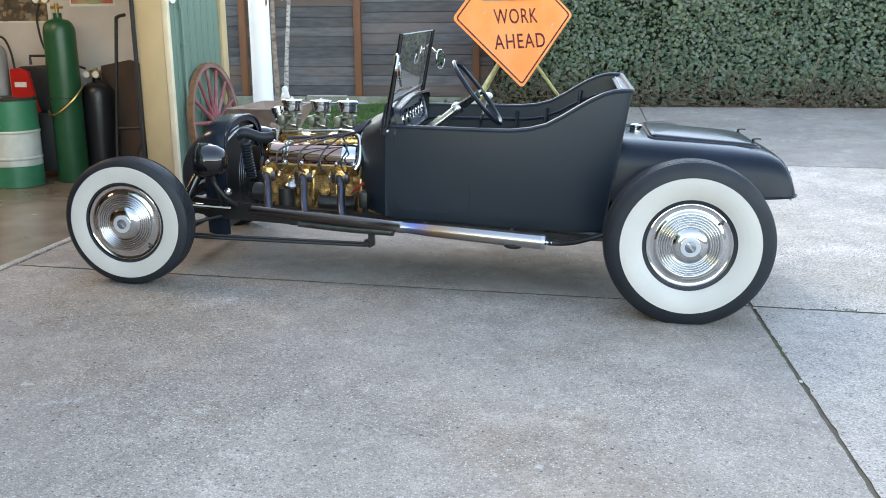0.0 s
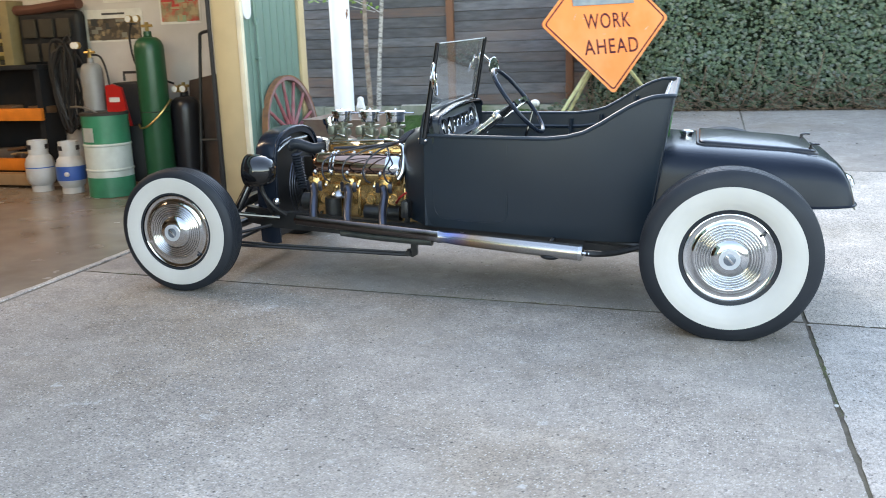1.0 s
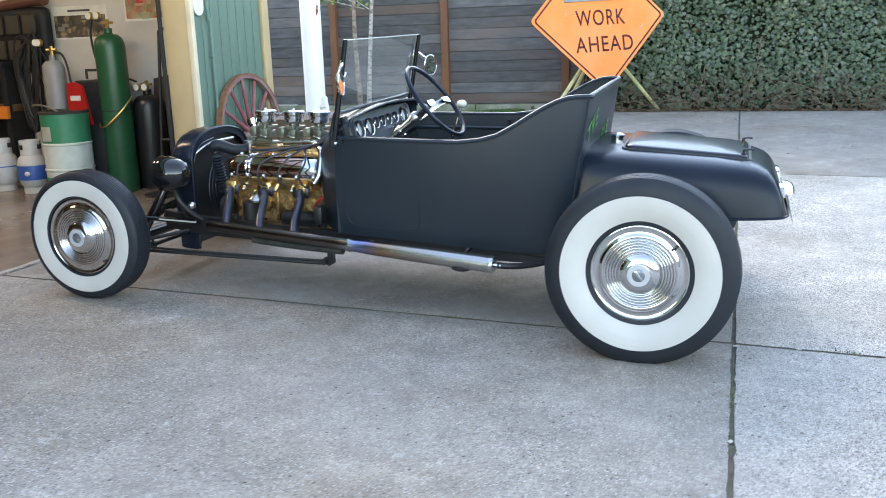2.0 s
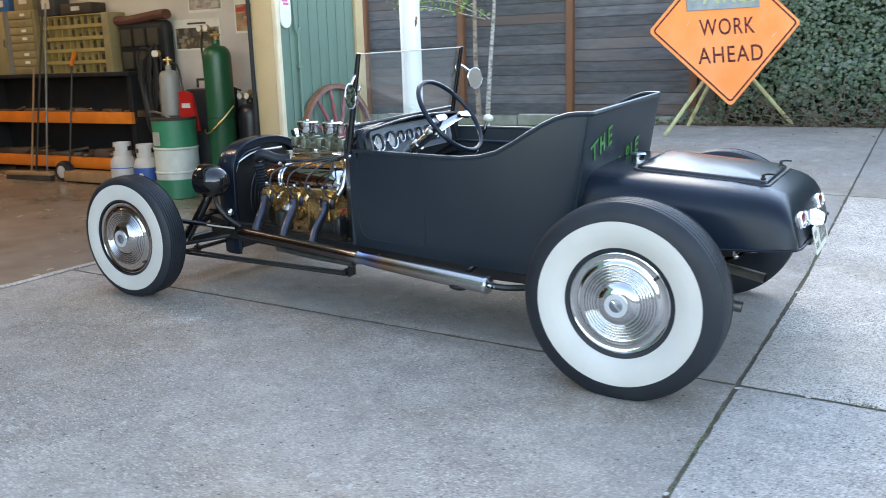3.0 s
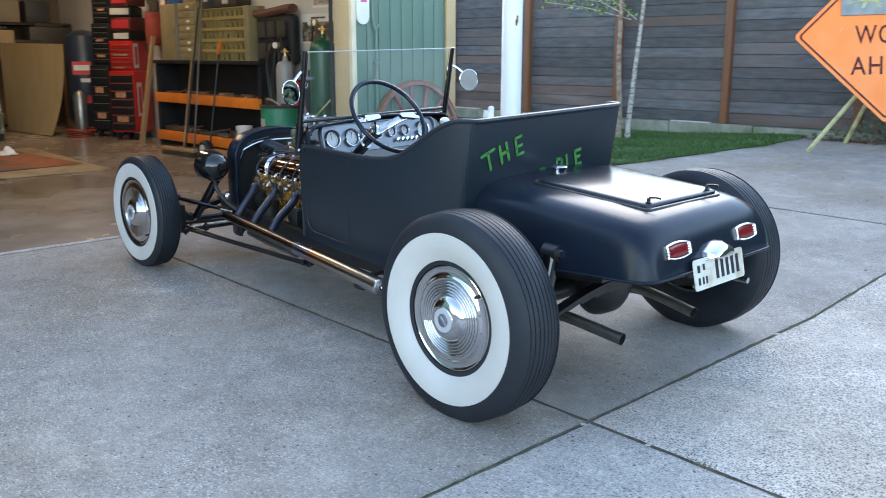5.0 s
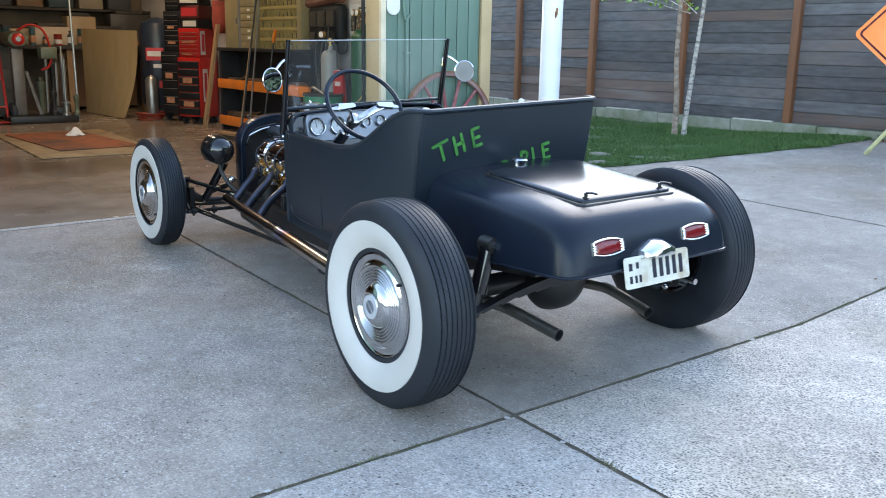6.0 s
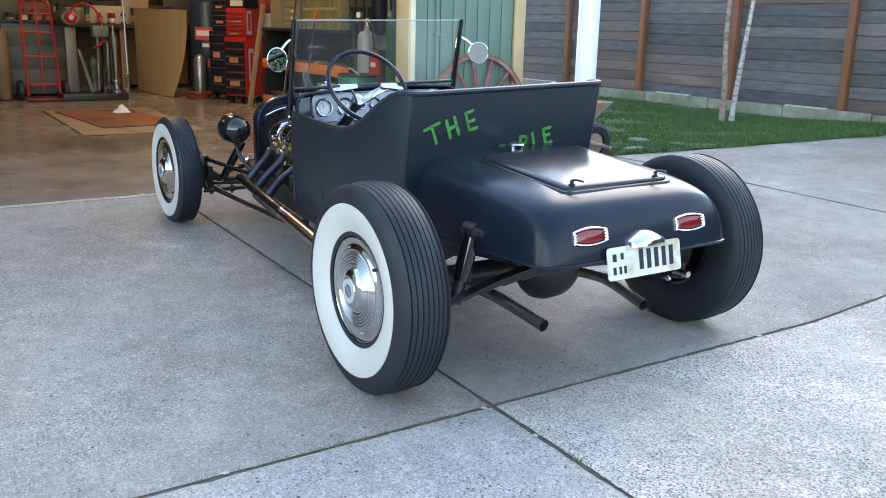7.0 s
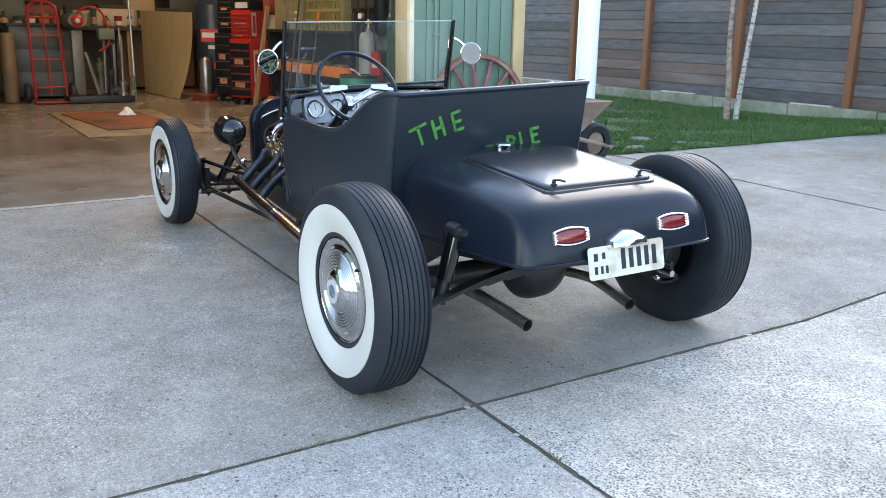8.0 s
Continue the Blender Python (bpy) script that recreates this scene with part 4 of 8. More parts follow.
for sgn in (-1, 1):
    d = (across * sgn * 0.995 - upw * 0.08).normalized()
    bm = bm_new()
    side = U.cross(d).normalized()
    arm = []
    for p, wide, thick in ((SW - U * 0.122 + d * 0.012, 0.021, 0.010), (SW - U * 0.085 + d * 0.035, 0.019, 0.009), (SW - U * 0.03 + d * 0.070, 0.016, 0.008), (SW + U * 0.002 + d * 0.100, 0.014, 0.006), (SW + d * 0.186, 0.007, 0.005)):
        arm.append([p + side * (wide * a) + U.lerp(-d, 0.5) * (thick * b) for a, b in ((-1, -0.6), (-0.7, -1), (0.7, -1), (1, -0.6), (1, 0.6), (0.7, 1), (-0.7, 1), (-1, 0.6))])
    loft(bm, arm)
    part("spoke", bm, STEEL, steer, "polished flat spoke")
    c = SW + d * 0.105 + U * 0.006
    bm = loft(bm_new(), [[c + d * (0.040 * a) + side * (0.016 * b) + U * u for a, b in ((-1, -0.7), (1, -1), (1.15, 0), (1, 1), (-1, 0.7), (-1.15, 0))] for u in (-0.008, 0.008)])
    part("spoke_pad", bm, CHROME, steer, "bright spoke pad")
part("shift_lever", tube(bm_new(), curve_pts([(-0.56, -0.02, 0.50), (-0.49, 0.02, 0.72), (-0.445, 0.062, 0.905)], 6), 0.007, 8), BLACK_GLOSS, car)
part("shift_knob", ball(bm_new(), (-0.44, 0.068, 0.924), 0.024, 16, (1.1, 1, 0.85)), surface("ivory_knob", (0.75, 0.72, 0.62), None, 10, 0.25), car, "ivory gear knob")

# rear deck
def deck_crown(x, y):
    return (0.014 * (1 - (y / 0.43) ** 2) + 0.026 * (y + 0.1)) * (1 - smoothstep(0.72, 1.06, x)) - 0.013 * (y / 0.43) ** 4 * (1 - 0.7 * smoothstep(0.9, 1.06, x))
def deck_section(x, w, top, bottom, e=4.6, n=26):
    pts = []
    for k in range(n + 1):
        a = math.pi * k / n
        c, s = math.cos(a), math.sin(a)
        up = abs(s) ** (2 / e)
        y = -w * (1 - 0.055 * up) * math.copysign(abs(c) ** (2 / e), c) - 0.006
        pts.append(Vector((x, y, bottom + (top - bottom) * up + deck_crown(x, y) * up)))
    return pts
stations = [(0.17, 0.420, 0.764, 0.475, 9), (0.26, 0.424, 0.764, 0.475, 9), (0.30, 0.427, 0.763, 0.475, 8.5), (0.45, 0.434, 0.758, 0.485, 8.5), (0.62, 0.439, 0.750, 0.495, 8), (0.80, 0.442, 0.741, 0.508, 8), (0.91, 0.442, 0.732, 0.515, 7.6),
            (0.96, 0.442, 0.723, 0.518, 7.4), (1.00, 0.441, 0.708, 0.521, 7.2), (1.026, 0.438, 0.688, 0.523, 7), (1.046, 0.434, 0.660, 0.524, 7), (1.060, 0.428, 0.629, 0.525, 7), (1.071, 0.420, 0.595, 0.526, 7), (1.080, 0.407, 0.562, 0.527, 7), (1.087, 0.388, 0.541, 0.527, 7)]
bm = loft(bm_new(), [deck_section(*s) for s in stations], caps=False, closed=False)
bm.faces.new([v for v in bm.verts][-27:])
bm.faces.new([v for v in bm.verts][:27])
deck = part("rear_deck", bm, BLACK_DECK, car, "semi-gloss black rounded rear deck", 60)
lip = [(s[0], -s[1] * 1.004 - 0.006, s[3]) for s in stations[:-1]]
rear = [(1.090 + 0.006 * (1 - (k / 5 - 1) ** 2), -0.386 + 0.076 * k, 0.527) for k in range(11)]
part("deck_lip", tube(bm_new(), [(0.22, -0.40, 0.475)] + lip[1:] + rear + [(x, -y - 0.012, z) for x, y, z in lip[:0:-1]] + [(0.22, 0.385, 0.475)], 0.0055, 8), BLACK_DECK, deck)
def deck_h(x):
    for a, b in zip(stations, stations[1:]):
        if x <= b[0]:
            return a[2] + (b[2] - a[2]) * (x - a[0]) / (b[0] - a[0])
    return 0.6
def lid_ring(inset, dz, rise=0.009):
    ring = []
    for x, y in rounded_rect(0.525 - inset, 0.500 - inset, min(0.035, 0.45 * (0.500 - inset)), 4):
        bulge = rise * (1 - (y / 0.26) ** 2) * (0.65 - 1.2 * x)
        ring.append(Vector((0.666 + x, y + 0.004, deck_h(0.666 + x) + deck_crown(0.666 + x, y) + dz + bulge)))
    return ring
bm = loft(bm_new(), [lid_ring(-0.024, -0.012), lid_ring(-0.024, 0.001), lid_ring(-0.018, 0.005), lid_ring(-0.004, 0.005), lid_ring(0.006, 0.001)], caps=False)
part("lid_gasket", bm, BLACK_CHASSIS, deck, "black lid gasket")
bm = loft(bm_new(), [lid_ring(0.004, -0.004), lid_ring(0.004, 0.010), lid_ring(0.012, 0.0135), lid_ring(0.06, 0.0140), lid_ring(0.12, 0.0145), lid_ring(0.2, 0.015), lid_ring(0.3, 0.015), lid_ring(0.4, 0.015), lid_ring(0.47, 0.015)], caps=True)
part("deck_lid", bm, BLACK_LID, deck, "glossy black rectangular deck lid", 50)
for y in (-0.20, 0.20):
    z = deck_h(0.91) + deck_crown(0.91, y) + 0.019
    bm = cyl(bm_new(), (0.905, y, z - 0.004), (0.905, y, z + 0.014), 0.007, n=12)
    tube(bm, [(0.905, y, z + 0.014), (0.925, y + 0.010, z + 0.016), (0.945, y + 0.016, z + 0.014)], 0.004, 8)
    lathe(bm, [(0.012, 0), (0.012, 0.003), (0, 0.004)], pose(0.905, y, z - 0.004), 16)
    part("lid_latch", bm, BLACK_GLOSS, deck, "small bent latch handle")
cap = part("fuel_cap", lathe(bm_new(), [(0.028, -0.02), (0.028, 0.006), (0.033, 0.008), (0.034, 0.016), (0.030, 0.022), (0.016, 0.026), (0, 0.027)], pose(0.345, -0.016, deck_h(0.345) + deck_crown(0.345, 0) + 0.005), 28), CHROME, car, "chrome fuel cap")

for y in (-0.249, 0.222):
    m = pose(1.062, y, 0.610, 0, 74, 0)
    def oval_ring(w, h, z):
        top = [(w * (0.5 - k / 10), h * (0.34 + 0.16 * (1 - (k / 5 - 1) ** 2))) for k in range(11)]
        return [m @ Vector((-b, a, z)) for a, b in top + [(-a, -b) for a, b in top]]
    t = part("tail_light", loft(bm_new(), [oval_ring(0.150, 0.067, -0.02), oval_ring(0.150, 0.067, 0.006), oval_ring(0.147, 0.064, 0.012), oval_ring(0.140, 0.058, 0.015), oval_ring(0.133, 0.051, 0.013), oval_ring(0.125, 0.046, 0.006)], caps=False), CHROME, car, "red lens in a ribbed chrome bezel")
    part("lens", loft(bm_new(), [oval_ring(0.126, 0.047, 0.004), oval_ring(0.120, 0.042, 0.010), oval_ring(0.08, 0.018, 0.013)]), RED_LENS, t, "red lens")
    for k in (-1, 0, 1):
        for s in (-1, 1):
            part("bezel_rib", box(bm_new(), (-0.003 + 0.009 * k, s * 0.0685 - 0.006, 0.002), (0.003 + 0.009 * k, s * 0.0685 + 0.006, 0.0165), 0.002, m=m), CHROME, t)

pm = pose(1.110, -0.028, 0.517, 0, 0, 90) @ pose(0, 0, 0, 90 - 13, 0, 0)
plate = part("number_plate", loft(bm_new(), [[pm @ Vector((x, y, z)) for x, y in rounded_rect(0.344, 0.110, 0.012, 3)] for z in (-0.0015, 0.0015)]), PLATE, car, "old cream number plate with dark figures")
for x, y, w, hh in [(-0.018 + 0.036 * k, 0.002, 0.010, 0.034) for k in range(5)] + [(-0.140, 0.020, 0.009, 0.013), (-0.105, 0.023, 0.007, 0.011), (-0.142, -0.024, 0.007, 0.013), (-0.116, -0.024, 0.006, 0.013), (-0.094, -0.024, 0.006, 0.013)]:
    part("plate_figure", box(bm_new(), (x - w, y - hh, 0.0012), (x + w, y + hh, 0.0022), m=pm), PLATE_INK, plate, "dark bar")
for x in (-0.08, 0.08):
    part("plate_bolt", ball(bm_new(), pm @ Vector((x, 0.046, 0.002)), 0.006, 8), STEEL, plate)
hood = ((-1.0, 0.0), (-0.95, 0.35), (-0.20, 0.92), (0.25, 0.95), (0.95, 0.45), (1.0, 0.12), (0.55, -0.18), (-0.55, -0.22))
bm = loft(bm_new(), [[Vector((x, -0.020 + wy * u, 0.566 + hz * v)) for u, v in hood] for x, wy, hz in ((1.055, 0.078, 0.050), (1.094, 0.082, 0.051), (1.120, 0.072, 0.038), (1.130, 0.054, 0.020))])
part("plate_light", bm, CHROME, car, "faceted chrome plate light")

# lettering across the back of the tub
def on_back(y, h, proud=0.0):
    """A point on the leaning back panel."""
    return Vector((0.2885 - 0.135 * (1.0 - h + 0.85 * body_roll(y)) + proud, y - 0.007, h + 0.003))
def brush(name, pts, w=0.0066):
    """One flat brush stroke with round ends, lying on the back panel."""
    pts = [Vector(p) for p in pts]
    for a, b in zip(pts, pts[1:]):
        d = (b - a).normalized()
        side = Vector((-d.y, d.x))
        ring = []
        for c, start in ((b, -90), (a, 90)):
            for k in range(7):
                t = radians(start + 30 * k)
                ring.append(c + w * (math.cos(t) * d + math.sin(t) * side) * (1 + 0.08 * math.sin(3.1 * k + 40 * c.x)))
        bm = loft(bm_new(), [[on_back(p.x, p.y, 0.0002) for p in ring], [on_back(p.x, p.y, 0.0018) for p in ring]])
        part(name, bm, GREEN_PAINT, tub, "bright green hand-painted stroke")
for stroke in (((-0.402, 0.860), (-0.336, 0.887)), ((-0.369, 0.872), (-0.340, 0.807)),
               ((-0.305, 0.894), (-0.277, 0.826)), ((-0.269, 0.907), (-0.238, 0.838)), ((-0.291, 0.860), (-0.254, 0.874)),
               ((-0.217, 0.921), (-0.191, 0.852)), ((-0.217, 0.921), (-0.183, 0.931)), ((-0.204, 0.884), (-0.173, 0.893)), ((-0.191, 0.852), (-0.155, 0.861)),
               ((-0.036, 0.768), (-0.022, 0.778), (-0.004, 0.778), (0.010, 0.768)),
               ((0.072, 0.812), (0.098, 0.812), (0.112, 0.802), (0.108, 0.784), (0.088, 0.780)), ((0.072, 0.812), (0.094, 0.735)),
               ((0.135, 0.824), (0.158, 0.762), (0.178, 0.768)), ((0.190, 0.838), (0.216, 0.775)), ((0.190, 0.838), (0.228, 0.845)), ((0.201, 0.809), (0.229, 0.815)), ((0.216, 0.775), (0.246, 0.782))):
    brush("lettering", stroke)

# engine
WIRE = surface("blue_black_wire", (0.022, 0.025, 0.036), None, 20, 0.45)
LOWER_PIPE = surface("weathered_steel_pipe", (0.09, 0.10, 0.095), (0.13, 0.14, 0.13), 14, 0.34, 0.9, rough_vary=0.08)
engine = part("engine_block", loft(bm_new(), [[Vector((x, y * s, z)) for y, z in ((-0.15, 0.29), (-0.21, 0.36), (-0.235, 0.46), (-0.24, 0.52), (-0.13, 0.64), (0.13, 0.64), (0.24, 0.52), (0.235, 0.46), (0.21, 0.36), (0.15, 0.29))] for x, s in ((-1.60, 0.94), (-1.585, 1), (-1.08, 1), (-1.06, 0.94))]), GOLD, car, "gold painted vee engine with three carburettors")
for sgn in (-1, 1):
    for k in range(4):
        part("core_plug", lathe(bm_new(), [(0.030, 0), (0.030, 0.006), (0.024, 0.006), (0.022, 0.001), (0, 0.001)], pose(-1.53 + 0.13 * k, sgn * 0.237, 0.43, -90 * sgn, 0, 0), 18), GOLD, engine, "gold core plug")
        part("block_rib", box(bm_new(), (-1.475 + 0.13 * k, sgn * 0.232 - 0.012, 0.34), (-1.455 + 0.13 * k, sgn * 0.232 + 0.012, 0.50), 0.006), GOLD, engine)
    for k in range(7):
        part("pan_bolt", cyl(bm_new(), (-1.56 + 0.075 * k, sgn * 0.215, 0.345), (-1.56 + 0.075 * k, sgn * 0.235, 0.345), 0.009, n=6), STEEL, engine)
part("sump", box(bm_new(), (-1.52, -0.14, 0.20), (-1.08, 0.14, 0.295), 0.02), BLACK_CHASSIS, engine)
part("bell_housing", lathe(bm_new(), [(0.24, 0), (0.235, 0.05), (0.16, 0.10), (0, 0.11)], pose(-1.06, 0, 0.44, 0, 90, 0), 28), GOLD, engine)
part("timing_cover", lathe(bm_new(), [(0.17, 0), (0.165, 0.03), (0.12, 0.05), (0, 0.055)], pose(-1.60, 0, 0.46, 0, -90, 0), 24), GOLD, engine)
CHROME_WARM = surface("polished_valve_cover", (0.40, 0.27, 0.215), (0.33, 0.20, 0.16), 6, 0.08, 1.0)
for sgn in (-1, 1):
    # bank frame: u outward along the head, w up off the deck
    bank = Matrix.Translation((0, sgn * 0.205, 0.585)) @ pose(0, 0, 0, sgn * -38, 0, 0)
    def bk(x, u, w):
        return bank @ Vector((x, sgn * u, w))
    head = part("cylinder_head", box(bm_new(), (-1.585, -0.075, -0.055), (-1.085, 0.075, 0.035), 0.012, m=bank), GOLD, engine, "gold cylinder head")
    def cover_ring(x, s):
        return [bank @ Vector((x, -0.063 * s * math.cos(a), 0.036 + 0.056 * s * math.sin(a) ** 0.8)) for a in (math.pi * k / 16 for k in range(17))]
    cover = loft(bm_new(), [cover_ring(x, s) for x, s in ((-1.580, 0.70), (-1.577, 0.88), (-1.566, 0.97), (-1.55, 1), (-1.16, 1))], caps=True)
    part("valve_cover", cover, CHROME_WARM, engine, "polished maroon-tinted chrome valve cover")
    cap = loft(bm_new(), [cover_ring(x, s) for x, s in ((-1.165, 1.05), (-1.105, 1.05), (-1.094, 1.0), (-1.090, 0.88), (-1.100, 0.80))], caps=True)
    part("cover_end", cap, CHROME, engine, "chrome valve cover end")
    for x in (-1.478, -1.460):
        part("cover_strap", tube(bm_new(), cover_ring(x, 1.04), 0.007, 6), CHROME, engine, "chrome strap")
    for k in range(6):
        x = -1.56 + 0.092 * k
        for u, w, r in ((0.071, 0.036, 0.0115), (-0.072, 0.040, 0.0115)):
            p = bk(x, u, w)
            q = bk(x, u, w + 0.016)
            bm = cyl(bm_new(), p, q, r, n=6)
            ball(bm, q, r * 0.85, 8)
            part("acorn_nut", bm, CHROME, head, "chrome acorn nut")
    for k in range(5):
        x = -1.515 + 0.092 * k
        part("acorn_nut", ball(cyl(bm_new(), bk(x, 0.075, -0.03), bk(x, 0.093, -0.03), 0.012, n=6), bk(x, 0.093, -0.03), 0.011, 8), CHROME, head, "chrome acorn nut")
    for k, x in enumerate((-1.570, -1.373, -1.174)):
        part("exhaust_port", box(bm_new(), (x - 0.036, sgn * 0.255 - 0.04, 0.470), (x + 0.036, sgn * 0.255 + 0.03, 0.552), 0.014), GOLD, engine, "gold exhaust port")
        part("port_flange", box(bm_new(), (x - 0.046, sgn * 0.288 - 0.006, 0.476), (x + 0.046, sgn * 0.288 + 0.006, 0.530), 0.006), HEADER, engine)
        cx = x + 0.050
        cy = sgn * (0.478 + 0.0945 * (cx + 1.60))
        part("header_tube", tube(bm_new(), curve_pts([(x, sgn * 0.285, 0.504), (x + 0.004, sgn * 0.312, 0.498), (x + 0.020, sgn * 0.338, 0.468), (x + 0.045, sgn * (0.415 + 0.014 * k), 0.40), (cx + 0.02, cy - sgn * 0.012, 0.352 - 0.006 * k)], 6), 0.0215, 14), HEADER, engine, "blued steel header tube")
    # collector and muffler
    line = lambda x: (x, sgn * (0.478 + 0.0945 * (x + 1.60)), 0.354 - 0.039 * (x + 1.60))
    xs = [-1.60, -1.59, -1.3, -1.0, -0.81, -0.80, -0.79, -0.77, -0.70, -0.5, -0.25, -0.10]
    rs = [0.018, 0.026, 0.027, 0.028, 0.029, 0.033, 0.033, 0.029, 0.033, 0.036, 0.037, 0.037]
    ex = part("exhaust_pipe", tube(bm_new(), [line(x) for x in xs], rs, 24), EXHAUST, car, "heat-tinted steel side exhaust")
    e = Vector(line(-0.10))
    part("end_cap", lathe(bm_new(), [(0.0375, -0.004), (0.039, 0.006), (0.036, 0.014), (0.016, 0.018), (0, 0.019)], axis_to(e, line(0.0))[0], 20), STEEL, ex, "steel end cap")
    part("cap_bolt", cyl(bm_new(), line(-0.085), line(-0.055), 0.008, n=8), CHROME, ex)
    part("tail_bracket", tube(bm_new(), curve_pts([line(-0.075), (-0.02, sgn * 0.60, 0.288), (0.06, sgn * 0.55, 0.287), (0.16, sgn * 0.47, 0.30), (0.24, sgn * 0.40, 0.315)], 5), 0.014, 8), BLACK_CHASSIS, ex, "curved black exhaust bracket")
    part("exhaust_hanger", tube(bm_new(), [line(-0.26), (-0.26, sgn * 0.50, 0.30), (-0.24, sgn * 0.40, 0.33)], 0.011, 8), BLACK_CHASSIS, ex)
    part("exhaust_clamp", ball(bm_new(), (-0.24, sgn * 0.606, 0.268), 0.03, 12, (1.6, 1, 0.6)), BLACK_CHASSIS, ex)
    part("lower_pipe", tube(bm_new(), curve_pts([(-1.34, sgn * 0.484, 0.301), (-1.1, sgn * 0.507, 0.291), (-0.84, sgn * 0.532, 0.288)], 5), 0.021, 12), LOWER_PIPE, ex, "grey-green lower pipe")
# intake and carburettors
part("intake_manifold", box(bm_new(), (-1.56, -0.10, 0.625), (-1.11, 0.12, 0.705), 0.02), GOLD, engine, "gold intake manifold")
for k, x in enumerate((-1.520, -1.355, -1.206)):
    c = part("carburettor", box(bm_new(), (x - 0.038, -0.025, 0.735), (x + 0.038, 0.065, 0.775), 0.01), CARB, engine, "olive cast carburettor under a chrome hat")
    bm = box(bm_new(), (x - 0.046, -0.035, 0.700), (x + 0.046, 0.075, 0.716), 0.005)
    cyl(bm, (x, 0.02, 0.71), (x, 0.02, 0.84), 0.028, n=18)
    box(bm, (x - 0.062, -0.06, 0.748), (x - 0.018, -0.012, 0.800), 0.012)
    box(bm, (x + 0.012, -0.07, 0.742), (x + 0.052, -0.02, 0.792), 0.010)
    box(bm, (x - 0.045, -0.03, 0.785), (x + 0.045, 0.07, 0.802), 0.006)
    cyl(bm, (x - 0.05, -0.045, 0.73), (x + 0.05, -0.045, 0.73), 0.012, n=10)
    cyl(bm, (x + 0.03, -0.05, 0.79), (x + 0.03, -0.05, 0.815), 0.010, n=8)
    part("float_bowl", bm, CARB, c)
    hat = [(0.030, 0.822), (0.034, 0.830), (0.051, 0.820), (0.053, 0.826), (0.052, 0.858), (0.058, 0.862), (0.058, 0.877), (0.050, 0.882), (0.012, 0.883), (0, 0.884)]
    part("air_hat", lathe(bm_new(), hat, pose(x, 0.02, 0), 28), CHROME, c, "chrome air hat")
    part("hat_nut", ball(bm_new(), (x, 0.02, 0.885), 0.009, 8), CHROME, c)
    part("linkage", tube(bm_new(), [(x - 0.02, -0.075, 0.73), (x + 0.01, -0.085, 0.76), (x + 0.05, -0.08, 0.75)], 0.004, 6), STEEL, c)
part("fuel_rail", tube(bm_new(), curve_pts([(-1.545, -0.085, 0.715), (-1.40, -0.09, 0.725), (-1.15, -0.085, 0.735), (-1.05, -0.06, 0.73)], 6), 0.0055, 8), STEEL, engine, "bright fuel line")
part("hat_link", tube(bm_new(), [(-1.50, 0.03, 0.862), (-1.10, 0.03, 0.868)], 0.004, 6), CHROME, engine)
part("breather", lathe(bm_new(), [(0.028, 0), (0.028, 0.05), (0.036, 0.055), (0.036, 0.085), (0, 0.092)], pose(-1.592, 0.04, 0.752, 0, -14, 0), 20), CHROME, engine, "chrome breather cap")
part("filler_neck", lathe(bm_new(), [(0.020, 0), (0.020, 0.05), (0.030, 0.052), (0.030, 0.066), (0, 0.07)], pose(-1.585, -0.05, 0.66), 18), STEEL, engine)
bm = bm_new()
cyl(bm, (-1.10, 0.0, 0.66), (-1.10, 0.0, 0.74), 0.045, n=18)
part("distributor", bm, BLACK_CHASSIS, engine)
for sgn in (-1, 1):
    for k in range(4):
        x = -1.50 + 0.115 * k
        wire = curve_pts([(-1.09 + 0.006 * k, sgn * 0.02, 0.74), (-1.085, sgn * 0.14, 0.752 - 0.006 * k), (-1.11 - 0.02 * k, sgn * 0.205, 0.738 - 0.006 * k), (0.5 * (x - 1.14), sgn * 0.268, 0.708 - 0.006 * k), (x + 0.025, sgn * 0.315, 0.656), (x, sgn * 0.335, 0.60), (x + 0.01, sgn * 0.325, 0.550), (x + 0.025, sgn * 0.295, 0.530)], 6)
        part("plug_wire", tube(bm_new(), wire, 0.0048, 6), WIRE, engine, "black plug wire")
pipe = curve_pts([(-1.20, -0.17, 0.735), (-1.12, -0.20, 0.73), (-1.075, -0.24, 0.70), (-1.07, -0.285, 0.60), (-1.09, -0.30, 0.555)], 6)
part("chrome_pipe", tube(bm_new(), pipe, 0.016, 12), CHROME, engine, "bent chrome pipe")
part("red_wire", tube(bm_new(), curve_pts([(-1.12, -0.25, 0.42), (-1.08, -0.30, 0.46), (-1.04, -0.32, 0.49)], 5), 0.006, 6), RED_WIRE, engine, "red wire")
part("starter", cyl(bm_new(), (-1.30, -0.23, 0.36), (-1.10, -0.23, 0.36), 0.045, n=16), BLACK_CHASSIS, engine)
part("oil_filter", cyl(bm_new(), (-1.47, -0.27, 0.34), (-1.47, -0.27, 0.44), 0.045, n=18), BLACK_CHASSIS, engine)
part("fuel_pump", lathe(bm_new(), [(0.05, 0), (0.055, 0.012), (0.05, 0.022), (0.02, 0.05), (0, 0.055)], pose(-1.44, -0.25, 0.44), 18), STEEL, engine)

